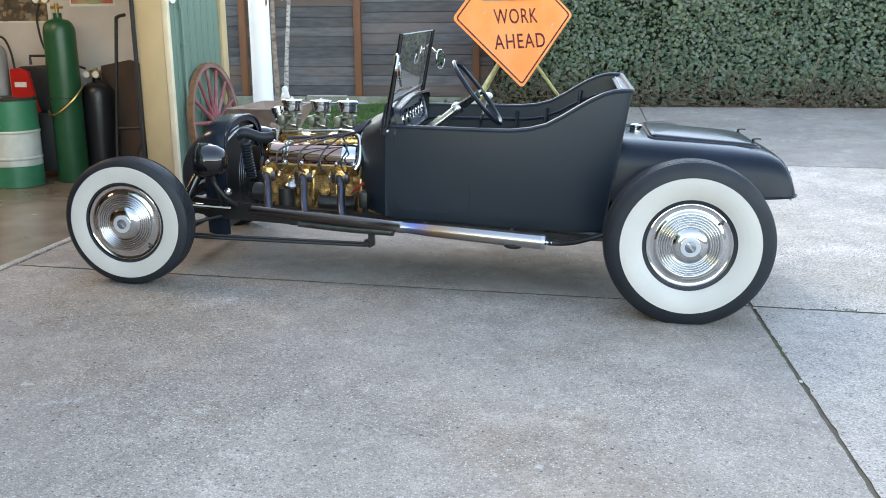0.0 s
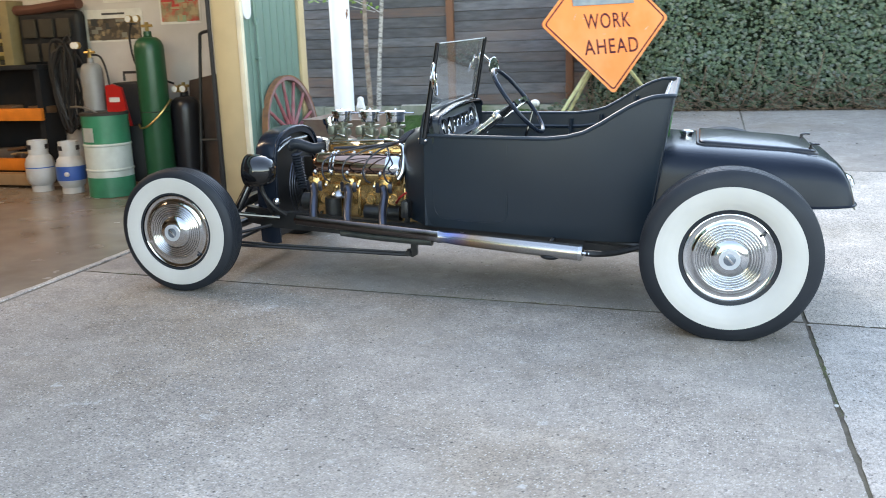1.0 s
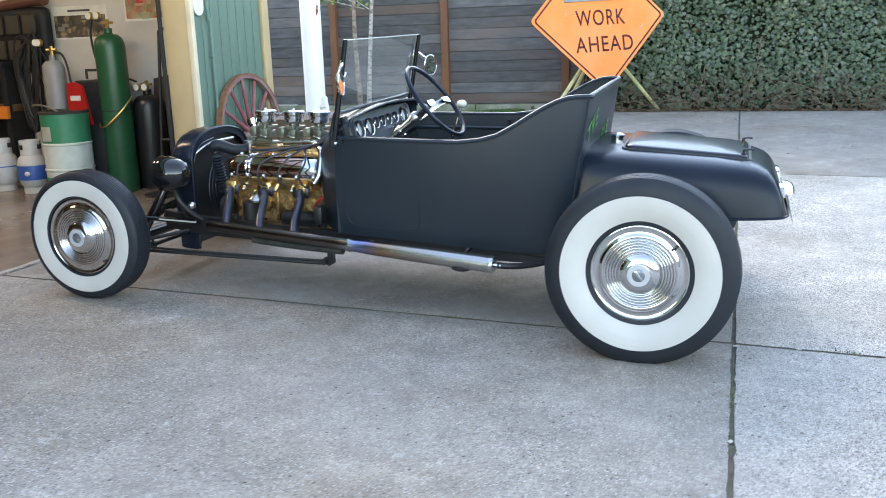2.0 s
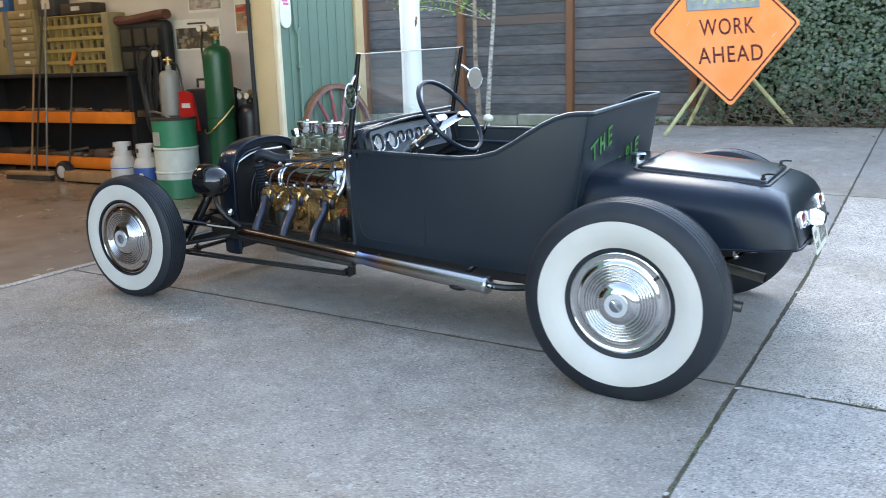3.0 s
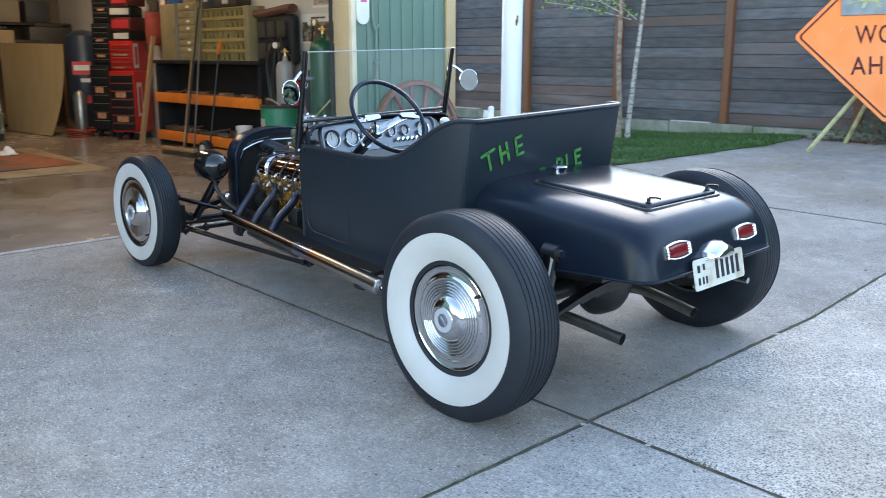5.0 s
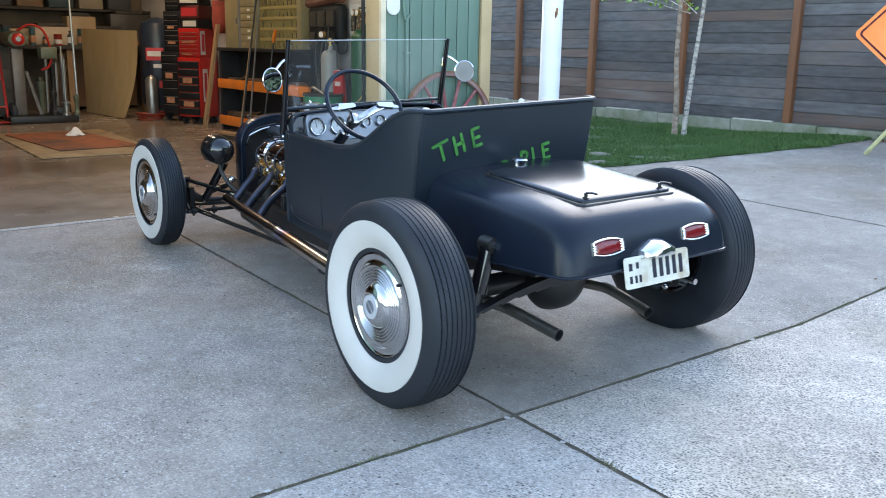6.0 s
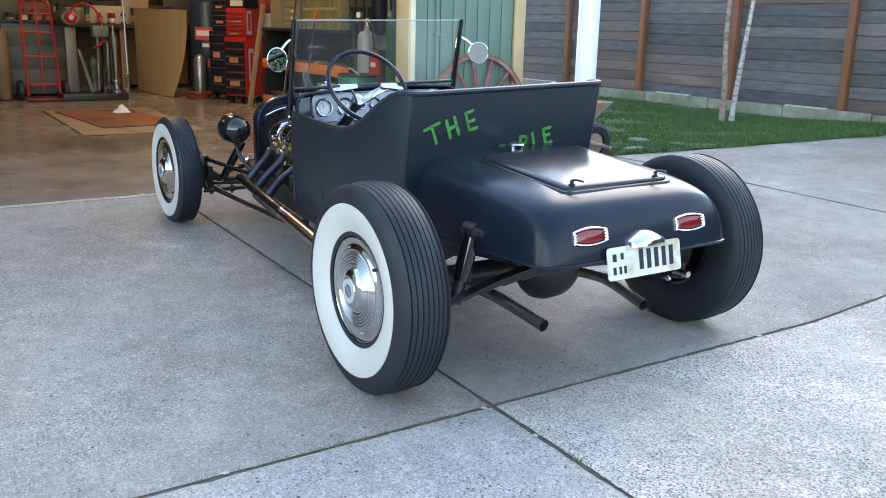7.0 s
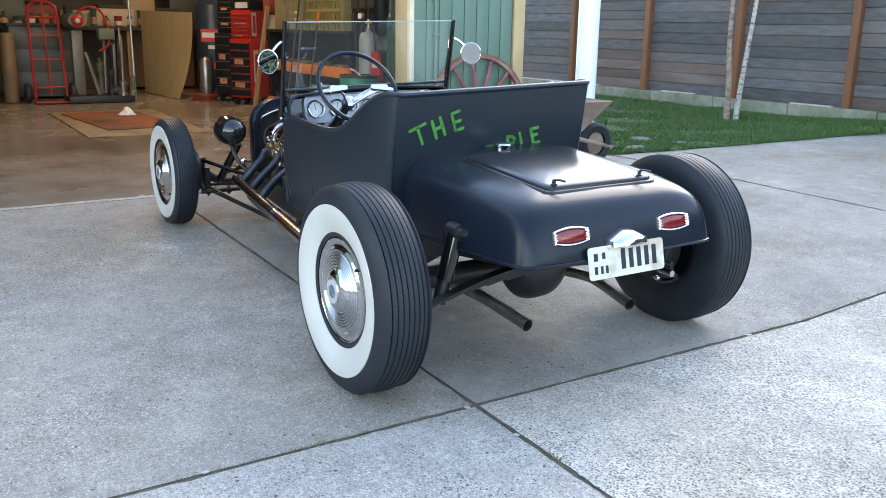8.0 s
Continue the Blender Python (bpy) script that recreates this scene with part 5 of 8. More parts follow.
# radiator and shell
def shell_outline(w, top, bottom, r):
    pts = [(-w * 0.93, bottom), (-w, bottom + 0.25), (-w, top - r)]
    for k in range(1, 8):
        a = math.pi - math.pi / 2 * k / 8
        pts.append((-w + r * 1.25 + r * 1.25 * math.cos(a), top - r * 1.0 - 0.012 + r * math.sin(a)))
    pts += [(-w * 0.3, top - 0.004), (0, top)]
    return pts + [(-y, z) for y, z in pts[-2::-1]]
def shell_ring(x, w, top, bottom, r):
    return [Vector((x, y, z)) for y, z in shell_outline(w, top, bottom, r)]
bm = loft(bm_new(), [shell_ring(-1.80, 0.262, 0.755, 0.20, 0.14), shell_ring(-1.80, 0.284, 0.785, 0.17, 0.145), shell_ring(-1.81, 0.288, 0.792, 0.165, 0.145), shell_ring(-1.88, 0.284, 0.792, 0.165, 0.145), shell_ring(-1.92, 0.272, 0.782, 0.17, 0.14), shell_ring(-1.93, 0.255, 0.755, 0.20, 0.13)], caps=False, closed=False)
shell = part("grille_shell", bm, BLACK_DECK, car, "semi-gloss black arched radiator shell")
part("shell_edge", tube(bm_new(), shell_ring(-1.798, 0.285, 0.787, 0.17, 0.145), 0.006, 6), BLACK_DECK, shell)
bm = bm_new()
ring = shell_ring(-1.87, 0.270, 0.76, 0.19, 0.14)
bm.faces.new([bm.verts.new(p) for p in ring])
r2 = bmesh.ops.extrude_face_region(bm, geom=bm.faces[:])
bmesh.ops.translate(bm, verts=[v for v in r2["geom"] if isinstance(v, bmesh.types.BMVert)], vec=(0.04, 0, 0))
part("radiator_core", bm, RADIATOR, shell)
for k in range(14):
    y = -0.25 + 0.0385 * k
    part("grille_bar", box(bm_new(), (-1.922, y - 0.004, 0.22), (-1.908, y + 0.004, 0.74 - 0.7 * max(0, abs(y) - 0.13) ** 1.3)), BLACK_GLOSS, shell)
for k in range(5):
    part("shell_rib", tube(bm_new(), curve_pts([(-1.812, -0.262, 0.60 + 0.015 * k), (-1.806, -0.2, 0.705), (-1.805, -0.06, 0.735)], 5), 0.005, 6), BLACK_GLOSS, shell) if k in (0, 2) else None
part("tank_strap", tube(bm_new(), curve_pts([(-1.815, -0.255, 0.66), (-1.79, -0.12, 0.715), (-1.785, 0.10, 0.72)], 6), 0.008, 8), STEEL, shell, "bright radiator strap")
fan = part("fan", cyl(bm_new(), (-1.76, 0, 0.44), (-1.60, 0, 0.44), 0.035, n=14), BLACK_CHASSIS, engine, "black radiator fan")
for k in range(6):
    m = pose(-1.735, 0, 0.44) @ pose(0, 0, 0, 60 * k, 0, 0)
    bm = loft(bm_new(), [[m @ Vector(p) for p in ((-0.012, -0.02, z), (-0.010, -0.022, z), (0.014, 0.034, z), (0.012, 0.036, z))] for z in (0.03, 0.10, 0.175)])
    part("fan_blade", bm, BLACK_CHASSIS, fan)
for k in range(6):
    r = 0.06 + 0.03 * k
    part("guard_ring", tube(bm_new(), [(-1.752, r * math.cos(a), 0.47 + r * math.sin(a)) for a in (2 * math.pi * j / 32 for j in range(32))], 0.0036, 5, closed=True), HEADER, fan)
ribs = []
rr = []
for k in range(27):
    t = k / 26
    ribs.append((-1.735 + 0.02 * t, -0.15 + 0.03 * t, 0.655 - 0.20 * t))
    rr.append(0.030 if k % 2 else 0.021)
part("ribbed_hose", tube(bm_new(), ribs, rr, 12), RUBBER, engine, "ribbed black hose", 60)
part("upper_hose", tube(bm_new(), curve_pts([(-1.80, -0.10, 0.685), (-1.75, -0.09, 0.70), (-1.68, -0.05, 0.672), (-1.61, -0.02, 0.678), (-1.575, 0.0, 0.69)], 6), 0.030, 14), RUBBER, engine, "black radiator hose")
for x in (-1.785, -1.60):
    bm = cyl(bm_new(), (x - 0.006, -0.095 if x < -1.7 else -0.015, 0.688 if x < -1.7 else 0.68), (x + 0.006, -0.095 if x < -1.7 else -0.015, 0.69 if x < -1.7 else 0.682), 0.033, n=18)
    part("hose_clamp", bm, STEEL, engine)
part("fan_belt", tube(bm_new(), [(-1.655, 0.10 * math.cos(a), 0.44 + 0.15 * math.sin(a)) for a in (2 * math.pi * k / 24 for k in range(24))], 0.008, 6, closed=True), RUBBER, engine)
part("generator", cyl(bm_new(), (-1.67, -0.20, 0.40), (-1.60, -0.20, 0.40), 0.05, n=16), BLACK_CHASSIS, engine)

# frame and front end
def bar(name, pts, r, mt=None, label="", n=8, parent=None):
    return part(name, tube(bm_new(), pts, r, n), mt or BLACK_CHASSIS, parent or car, label)
for sgn in (-1, 1):
    bm = loft(bm_new(), [[Vector((x, sgn * (y + d), h + u)) for d, u in ((-0.022, -0.045), (0.022, -0.045), (0.022, 0.045), (-0.022, 0.045))] for x, y, h in ((-1.98, 0.27, 0.33), (-1.80, 0.31, 0.315), (-1.0, 0.36, 0.295), (0.0, 0.38, 0.30), (0.25, 0.37, 0.34), (0.42, 0.36, 0.44), (0.60, 0.35, 0.485), (0.84, 0.34, 0.51))])
    part("frame_rail", bm, BLACK_CHASSIS, car, "black boxed frame rail")
    bar("radius_rod", curve_pts([(-2.09, sgn * 0.50, 0.205), (-1.6, sgn * 0.435, 0.187), (-1.02, sgn * 0.362, 0.168)], 4), 0.0085)
    bar("radius_rod", curve_pts([(-2.09, sgn * 0.495, 0.222), (-1.6, sgn * 0.433, 0.200), (-1.02, sgn * 0.360, 0.180)], 4), 0.0065)
    part("axle_bracket", prism(bm_new(), [(-2.10, 0.19), (-2.055, 0.19), (-2.045, 0.23), (-2.06, 0.34), (-2.11, 0.34)], sgn * 0.485, sgn * 0.515), BLACK_CHASSIS, car)
    bar("brace_rod", [(-2.06, sgn * 0.495, 0.235), (-1.80, sgn * 0.31, 0.285)], 0.009)
    bar("upper_link", [(-2.10, sgn * 0.52, 0.385), (-1.76, sgn * 0.34, 0.33)], 0.012, BLACK_GLOSS, "gloss black upper link", 10)
    part("link_clevis", box(bm_new(), (-2.125, sgn * 0.515 - 0.02, 0.368), (-2.085, sgn * 0.515 + 0.02, 0.402), 0.006), BLACK_CHASSIS, car)
    part("stalk_brace", tube(bm_new(), curve_pts([(-1.815, sgn * 0.425, 0.52), (-1.805, sgn * 0.40, 0.44), (-1.80, sgn * 0.35, 0.36)], 5), 0.010, 8), BLACK_CHASSIS, car)
    part("link_nut", ball(bm_new(), (-2.085, sgn * 0.515, 0.20), 0.014, 8), CHROME, car)
    part("rod_bracket", prism(bm_new(), [(-1.03, 0.165), (-1.0, 0.155), (-0.975, 0.17), (-0.978, 0.27), (-1.01, 0.27), (-1.008, 0.20), (-1.03, 0.195)], sgn * 0.335, sgn * 0.358), BLACK_CHASSIS, car)
    part("bracket_bolt", cyl(bm_new(), (-1.02, sgn * 0.335, 0.18), (-1.02, sgn * 0.382, 0.18), 0.016, n=8), BLACK_CHASSIS, car)
    part("brake_drum", lathe(bm_new(), [(0, -0.03), (0.13, -0.03), (0.14, 0.0), (0.14, 0.05), (0, 0.055)], pose(FX, sgn * 0.575, 0.315, -90 * sgn, 0, 0), 28), BLACK_CHASSIS, car)
    part("spindle", cyl(bm_new(), (FX, sgn * 0.50, 0.22), (FX, sgn * 0.515, 0.40), 0.024, n=12), BLACK_CHASSIS, car)
    bar("steering_arm", [(FX, sgn * 0.54, 0.31), (FX + 0.14, sgn * 0.545, 0.215)], 0.012)
    bar("front_shock", [(-2.03, sgn * 0.43, 0.27), (-1.93, sgn * 0.34, 0.50)], 0.024, BLACK_GLOSS, "gloss black tube shock", 12)
    bar("shock_rod", [(-2.06, sgn * 0.455, 0.21), (-2.03, sgn * 0.43, 0.27)], 0.009, CHROME)
    # headlight on its stalk
    hm = pose(-1.824, sgn * 0.416, 0.594, 0, -90, 0)
    hl = part("headlight", lathe(bm_new(), [(0, -0.092), (0.030, -0.088), (0.058, -0.070), (0.076, -0.040), (0.085, -0.005), (0.088, 0.022), (0.088, 0.048), (0.085, 0.058), (0.078, 0.060)], hm, 36), BLACK_GLOSS, car, "gloss black bullet headlight")
    part("headlight_rim", lathe(bm_new(), [(0.0885, 0.046), (0.0895, 0.052), (0.088, 0.062), (0.078, 0.064)], hm, 36), BLACK_GLOSS, hl)
    part("headlight_lens", lathe(bm_new(), [(0.079, 0.061), (0.05, 0.069), (0, 0.072)], hm, 28), surface("frosted_lens", (0.75, 0.78, 0.78), None, 10, 0.1) if sgn < 0 else bpy.data.materials["frosted_lens"], hl)
    part("headlight_stalk", tube(bm_new(), curve_pts([(-1.820, sgn * 0.416, 0.515), (-1.808, sgn * 0.412, 0.465), (-1.77, sgn * 0.385, 0.40), (-1.72, sgn * 0.34, 0.345)], 6), 0.0115, 10), BLACK_CHASSIS, hl, "black stalk")
    part("stalk_nut", ball(bm_new(), (-1.755, sgn * 0.375, 0.425), 0.021, 12), CHROME, hl)
    part("cowl_steering_arm", cyl(bm_new(), (-1.03, sgn * 0.345, 0.34), (-1.01, sgn * 0.36, 0.45), 0.016, n=10), BLACK_CHASSIS, car)
bm = tube(bm_new(), curve_pts([(FX, -0.55, 0.30), (FX, -0.50, 0.305), (FX, -0.42, 0.25), (FX, -0.30, 0.225), (FX, 0.30, 0.225), (FX, 0.42, 0.25), (FX, 0.50, 0.305), (FX, 0.55, 0.30)], 5), 0.026, 10)
part("front_axle", bm, BLACK_CHASSIS, car, "black dropped tube axle")
for k in range(5):
    w = 0.44 - 0.06 * k
    part("spring_leaf", loft(bm_new(), [[Vector((x, y, h + 0.009 * k)) for x, h in ((FX + 0.06, z), (FX + 0.105, z), (FX + 0.105, z + 0.007), (FX + 0.06, z + 0.007))] for y, z in ((-w, 0.36 - 0.4 * w * w), (-w / 2, 0.36 - 0.1 * w * w), (0, 0.36), (w / 2, 0.36 - 0.1 * w * w), (w, 0.36 - 0.4 * w * w))]), BLACK_CHASSIS, car)
bar("tie_rod", [(FX + 0.14, -0.56, 0.204), (FX + 0.14, 0.56, 0.204)], 0.0115)
for y in (-0.515, -0.385, 0.385, 0.515):
    bm = cyl(bm_new(), (FX + 0.14, y - 0.012, 0.204), (FX + 0.14, y + 0.012, 0.204), 0.019, n=12)
    cyl(bm, (FX + 0.14, y, 0.178), (FX + 0.14, y, 0.232), 0.007, n=8)
    part("rod_clamp", bm, BLACK_CHASSIS, car)
for k in range(4):
    y0 = -0.10 - 0.03 * k
    part("engine_wire", tube(bm_new(), curve_pts([(-1.03, y0, 0.80), (-1.09, y0 - 0.03, 0.775 - 0.01 * k), (-1.17 - 0.02 * k, -0.17 - 0.012 * k, 0.715), (-1.32 - 0.05 * k, -0.20 - 0.012 * k, 0.70)], 6), 0.0075, 7), WIRE, engine, "blue-black wire")
bar("front_crossmember", [(-1.97, -0.28, 0.33), (-1.97, 0.28, 0.33)], 0.035)
bar("mid_crossmember", [(-0.9, -0.36, 0.29), (-0.9, 0.36, 0.29)], 0.03)
part("gearbox", loft(bm_new(), [[Vector((x, y * s, 0.33 + z * s)) for y, z in ((-0.12, -0.09), (0.12, -0.09), (0.15, 0.0), (0.10, 0.10), (-0.10, 0.10), (-0.15, 0.0))] for x, s in ((-1.0, 1.1), (-0.8, 0.9), (-0.45, 0.6))]), BLACK_CHASSIS, car)
bar("drive_shaft", [(-0.45, 0, 0.32), (0.45, 0, 0.355)], 0.035, n=12)
bm = box(bm_new(), (-1.04, -0.42, 0.375), (-1.0, -0.36, 0.46), 0.006)
cyl(bm, (-1.02, -0.41, 0.45), (-1.02, -0.36, 0.45), 0.018, n=10)
part("pedal_bracket", bm, BLACK_CHASSIS, car, "black bracket beside the firewall")

# rear axle
part("rear_axle", cyl(bm_new(), (RX, -0.70, 0.358), (RX, 0.70, 0.358), 0.042, n=16), BLACK_CHASSIS, car)
part("differential", lathe(bm_new(), [(0, -0.11), (0.06, -0.105), (0.11, -0.075), (0.145, -0.02), (0.15, 0.0), (0.145, 0.02), (0.12, 0.07), (0.06, 0.11), (0, 0.115)], pose(RX + 0.05, -0.03, 0.372, 0, 90, 0), 36), BLACK_CHASSIS, car, "round black differential")
for sgn in (-1, 1):
    part("rear_drum", lathe(bm_new(), [(0, -0.03), (0.14, -0.03), (0.15, 0.0), (0.15, 0.05), (0, 0.055)], pose(RX, sgn * 0.64, 0.358, -90 * sgn, 0, 0), 28), BLACK_CHASSIS, car)
    top, bot = Vector((0.668, sgn * 0.442, 0.550)), Vector((0.676, sgn * 0.512, 0.300))
    mid = top.lerp(bot, 0.66)
    sh = part("rear_shock", cyl(bm_new(), top, mid, 0.032, n=20), BLACK_GLOSS, car, "black coil-free tube shock")
    part("shock_body", cyl(bm_new(), mid, bot, 0.0245, n=18), BLACK_CHASSIS, sh)
    part("shock_eye", cyl(bm_new(), top + Vector((-0.03, 0, 0.012)), top + Vector((0.035, 0, 0.012)), 0.030, n=18), BLACK_CHASSIS, sh)
    part("eye_bolt", cyl(bm_new(), top + Vector((0.035, 0, 0.012)), top + Vector((0.048, 0, 0.012)), 0.015, n=6), CHROME, sh)
    bar("shock_mount", [top + Vector((0, 0, 0.01)), (0.60, sgn * 0.35, 0.50)], 0.016)
    bar("trailing_arm", [(0.60, sgn * 0.52, 0.29), (-0.1, sgn * 0.40, 0.31)], 0.016)
    part("arm_bolt", ball(bm_new(), (0.665, sgn * 0.60, 0.235), 0.014, 8), CHROME, car)
    pts = curve_pts([(0.0, sgn * 0.26, 0.245), (0.35, sgn * 0.25, 0.25), (0.56, sgn * 0.27, 0.265), (0.66, sgn * 0.27, 0.262), (0.865, sgn * 0.25, 0.232)], 6)
    tp = part("tailpipe", tube(bm_new(), pts, 0.0225, 16, caps=False), TAILPIPE, car, "dull steel tailpipe")
    tip = pts[-1]
    mt, ln = axis_to(tip, tip + (pts[-1] - pts[-2]))
    part("pipe_mouth", lathe(bm_new(), [(0.0225, -0.0), (0.0235, 0.001), (0.0195, 0.002), (0.0195, -0.06), (0, -0.06)], mt, 20), SOOT, tp)
# arched stack of spring leaves across the back
for k in range(6):
    w = 0.60 - 0.085 * k
    ring = lambda y, k=k: [Vector((x, y, 0.418 - 0.31 * y * y - 0.0075 * k + dz)) for x, dz in ((0.698, 0), (0.742, 0), (0.742, 0.0064), (0.698, 0.0064))]
    part("rear_spring_leaf", loft(bm_new(), [ring(w * (j / 8 - 1)) for j in range(17)]), BLACK_CHASSIS, car, "black steel spring leaf")
for sgn in (-1, 1):
    part("spring_shackle", box(bm_new(), (0.70, sgn * 0.605 - 0.012, 0.255), (0.74, sgn * 0.605 + 0.012, 0.325), 0.008), BLACK_CHASSIS, car)
    part("shackle_bolt", cyl(bm_new(), (0.685, sgn * 0.605, 0.27), (0.765, sgn * 0.605, 0.27), 0.010, n=8), CHROME, car)
bar("rear_crossbar", [(0.82, -0.34, 0.51), (0.82, 0.34, 0.51)], 0.022)
part("plate_bracket", box(bm_new(), (1.070, -0.12, 0.485), (1.088, 0.08, 0.545), 0.003), BLACK_CHASSIS, car)
bm = cyl(bm_new(), (1.05, 0.20, 0.43), (1.11, 0.20, 0.43), 0.012, n=10)
part("tow_stub", bm, STEEL, car)

# ---- lamps in the garage ----
LAMP_GLOW = glow("warm_tube_glow", (1.0, 0.78, 0.56), 2.0)
SHADE = surface("lamp_housing", (0.6, 0.58, 0.52), None, 5, 0.5)
for i, (x, y) in enumerate(((-4.4, 4.3), (-6.9, 5.0), (-8.4, 6.1), (-6.2, 2.0))):
    lamp = thing("ceiling_lamp", pose(x, y, CEIL + 0.2, 0, 0, 0), "long warm shop lamp under the garage ceiling", "lamp", "shop lamps")
    part("housing", box(bm_new(), (-0.65, -0.11, -0.10), (0.65, 0.11, -0.0), 0.01), SHADE, lamp)
    part("tube_light", cyl(bm_new(), (-0.6, 0, -0.13), (0.6, 0, -0.13), 0.02, n=12), LAMP_GLOW, lamp)
    a = new("shop_light", bpy.data.lights.new("shop_light", "AREA"))
    a.data.shape, a.data.size, a.data.size_y = "RECTANGLE", 1.2, 0.16
    a.data.energy, a.data.color = (5.4, 2.7, 3.9, 0.9)[i], ((1.0, 0.86, 0.73), (1.0, 0.81, 0.64), (1.0, 0.80, 0.62), (1.0, 0.81, 0.63))[i]
    a.matrix_world = pose(x, y, CEIL + 0.03)

# ---- garage things ----
def mt(name, c, rough=0.5, metal=0.0, c2=None, **k):
    return bpy.data.materials.get(name) or surface(name, c, c2, 9, rough, metal, **k)

DRUM_GREEN = mt("drum_green", (0.025, 0.21, 0.11), 0.38, c3=(0.02, 0.12, 0.06), scale3=4)
DRUM_WHITE = mt("drum_white", (0.55, 0.58, 0.52), 0.45, c3=(0.33, 0.36, 0.26), scale3=5)
TANK_GREEN = mt("cylinder_green", (0.012, 0.085, 0.036), 0.36, c3=(0.01, 0.07, 0.03), scale3=4)
TANK_GREY = mt("cylinder_grey", (0.25, 0.245, 0.235), 0.4, c3=(0.22, 0.20, 0.17), scale3=6)
TANK_BLACK = mt("cylinder_black", (0.015, 0.015, 0.018), 0.35)
PROPANE = mt("propane_white", (0.50, 0.49, 0.475), 0.4, c3=(0.5, 0.44, 0.36), scale3=9)
BLUE = mt("label_blue", (0.03, 0.10, 0.35), 0.4)
PAPER = mt("paper_label", (0.74, 0.72, 0.66), 0.7)
BRASS = mt("brass", (0.55, 0.38, 0.15), 0.3, 0.9)
BLACK_IRON = mt("black_iron", (0.02, 0.02, 0.02), 0.5)
HOSE = mt("black_hose", (0.018, 0.017, 0.017), 0.55)
RED_PAINT = mt("red_enamel", (0.46, 0.018, 0.015), 0.3, c3=(0.32, 0.014, 0.012), scale3=5)
ORANGE_BEAM = mt("orange_rack_beam", (0.75, 0.20, 0.025), 0.45, c3=(0.5, 0.13, 0.02), scale3=5)
OLIVE = mt("olive_tan_steel", (0.265, 0.215, 0.115), 0.5, c3=(0.21, 0.16, 0.07), scale3=4)
OLIVE_YELLOW = mt("ochre_pigeonhole", (0.36, 0.27, 0.105), 0.55, c3=(0.3, 0.21, 0.07), scale3=6)
DARK_CLUTTER = mt("dark_goods", (0.03, 0.026, 0.022), 0.7, c3=(0.08, 0.055, 0.035), scale3=9)
PLYWOOD = mt("plywood", (0.66, 0.49, 0.27), 0.6, c2=(0.60, 0.43, 0.22), stretch=(1, 1, 0.2), bump=0.0005)
RAW_WOOD = mt("raw_timber", (0.34, 0.20, 0.10), 0.7, c2=(0.27, 0.155, 0.075), stretch=(1, 1, 0.15))
CARDBOARD = mt("floor_board", (0.30, 0.215, 0.12), 0.75, c3=(0.15, 0.10, 0.055), scale3=3.5, amount3=0.8)
RED_STAIN = mt("red_brown_mat", (0.32, 0.085, 0.028), 0.8, c2=(0.17, 0.065, 0.03), c3=(0.06, 0.038, 0.03), scale3=1.7, amount3=1.0)
CLOTH = mt("white_rag", (0.72, 0.70, 0.66), 0.9)
GREY_STEEL = mt("grey_cabinet_paint", (0.10, 0.105, 0.10), 0.5, c3=(0.08, 0.08, 0.075), scale3=3)
MACHINE = mt("machine_green_grey", (0.13, 0.15, 0.10), 0.45, c3=(0.07, 0.075, 0.05), scale3=5)
COLUMN = mt("worn_steel_column", (0.17, 0.15, 0.13), 0.45, 0.4)
STEEL_DULL = mt("dull_steel", (0.33, 0.32, 0.30), 0.35, 0.8)
NAVY = mt("dark_blue_tank", (0.02, 0.03, 0.05), 0.35)
STICKER = mt("white_sticker", (0.60, 0.57, 0.53), 0.5)
STICKER_RED = mt("red_sticker", (0.5, 0.03, 0.04), 0.5)
TAN_LABEL = mt("tan_drawer_label", (0.50, 0.24, 0.13), 0.6, c3=(0.30, 0.08, 0.05), scale3=30, amount3=0.8)
TOOL_BLACK = mt("tool_chest_black", (0.014, 0.015, 0.017), 0.42, specular=0.25)
RACK_BLACK = mt("oily_black_steel", (0.015, 0.017, 0.020), 0.55, c3=(0.030, 0.026, 0.022), scale3=6, specular=0.25)
DRAWER_EDGE = mt("drawer_edge", (0.30, 0.27, 0.24), 0.4, 0.7)


def ring_band(bm, r, z, h=0.012, n=36):
    return lathe(bm, [(r, z - h), (r + 0.007, z - h * 0.4), (r + 0.007, z + h * 0.4), (r, z + h)], n=n)

def slanted(x, y, rz=0):
    """Stands on the sloping garage floor."""
    return pose(x, y, ground_z(x, y), 0, 0, rz)

drum = thing("steel_drum", slanted(-4.31, 6.38), "green and white painted steel drum with a paper label", "drum")
R, H = 0.187, 0.69
for lo, hi, m_ in ((0.0, 0.165, DRUM_GREEN), (0.165, 0.43, DRUM_WHITE), (0.43, H, DRUM_GREEN)):
    part("band", lathe(bm_new(), [(R - 0.002, lo), (R, lo + 0.002), (R, hi - 0.001), (R - 0.002, hi)], n=44), m_, drum, "white painted band" if m_ is DRUM_WHITE else "")
part("hoop", ring_band(ring_band(bm_new(), R, 0.225), R, 0.43), DRUM_WHITE, drum)
part("drum_lid", lathe(bm_new(), [(R + 0.004, H - 0.02), (R + 0.008, H), (R, H + 0.006), (R - 0.01, H - 0.01), (0, H - 0.012)], n=40), DARK_CLUTTER, drum, "grimy black lid")
bm = bm_new()
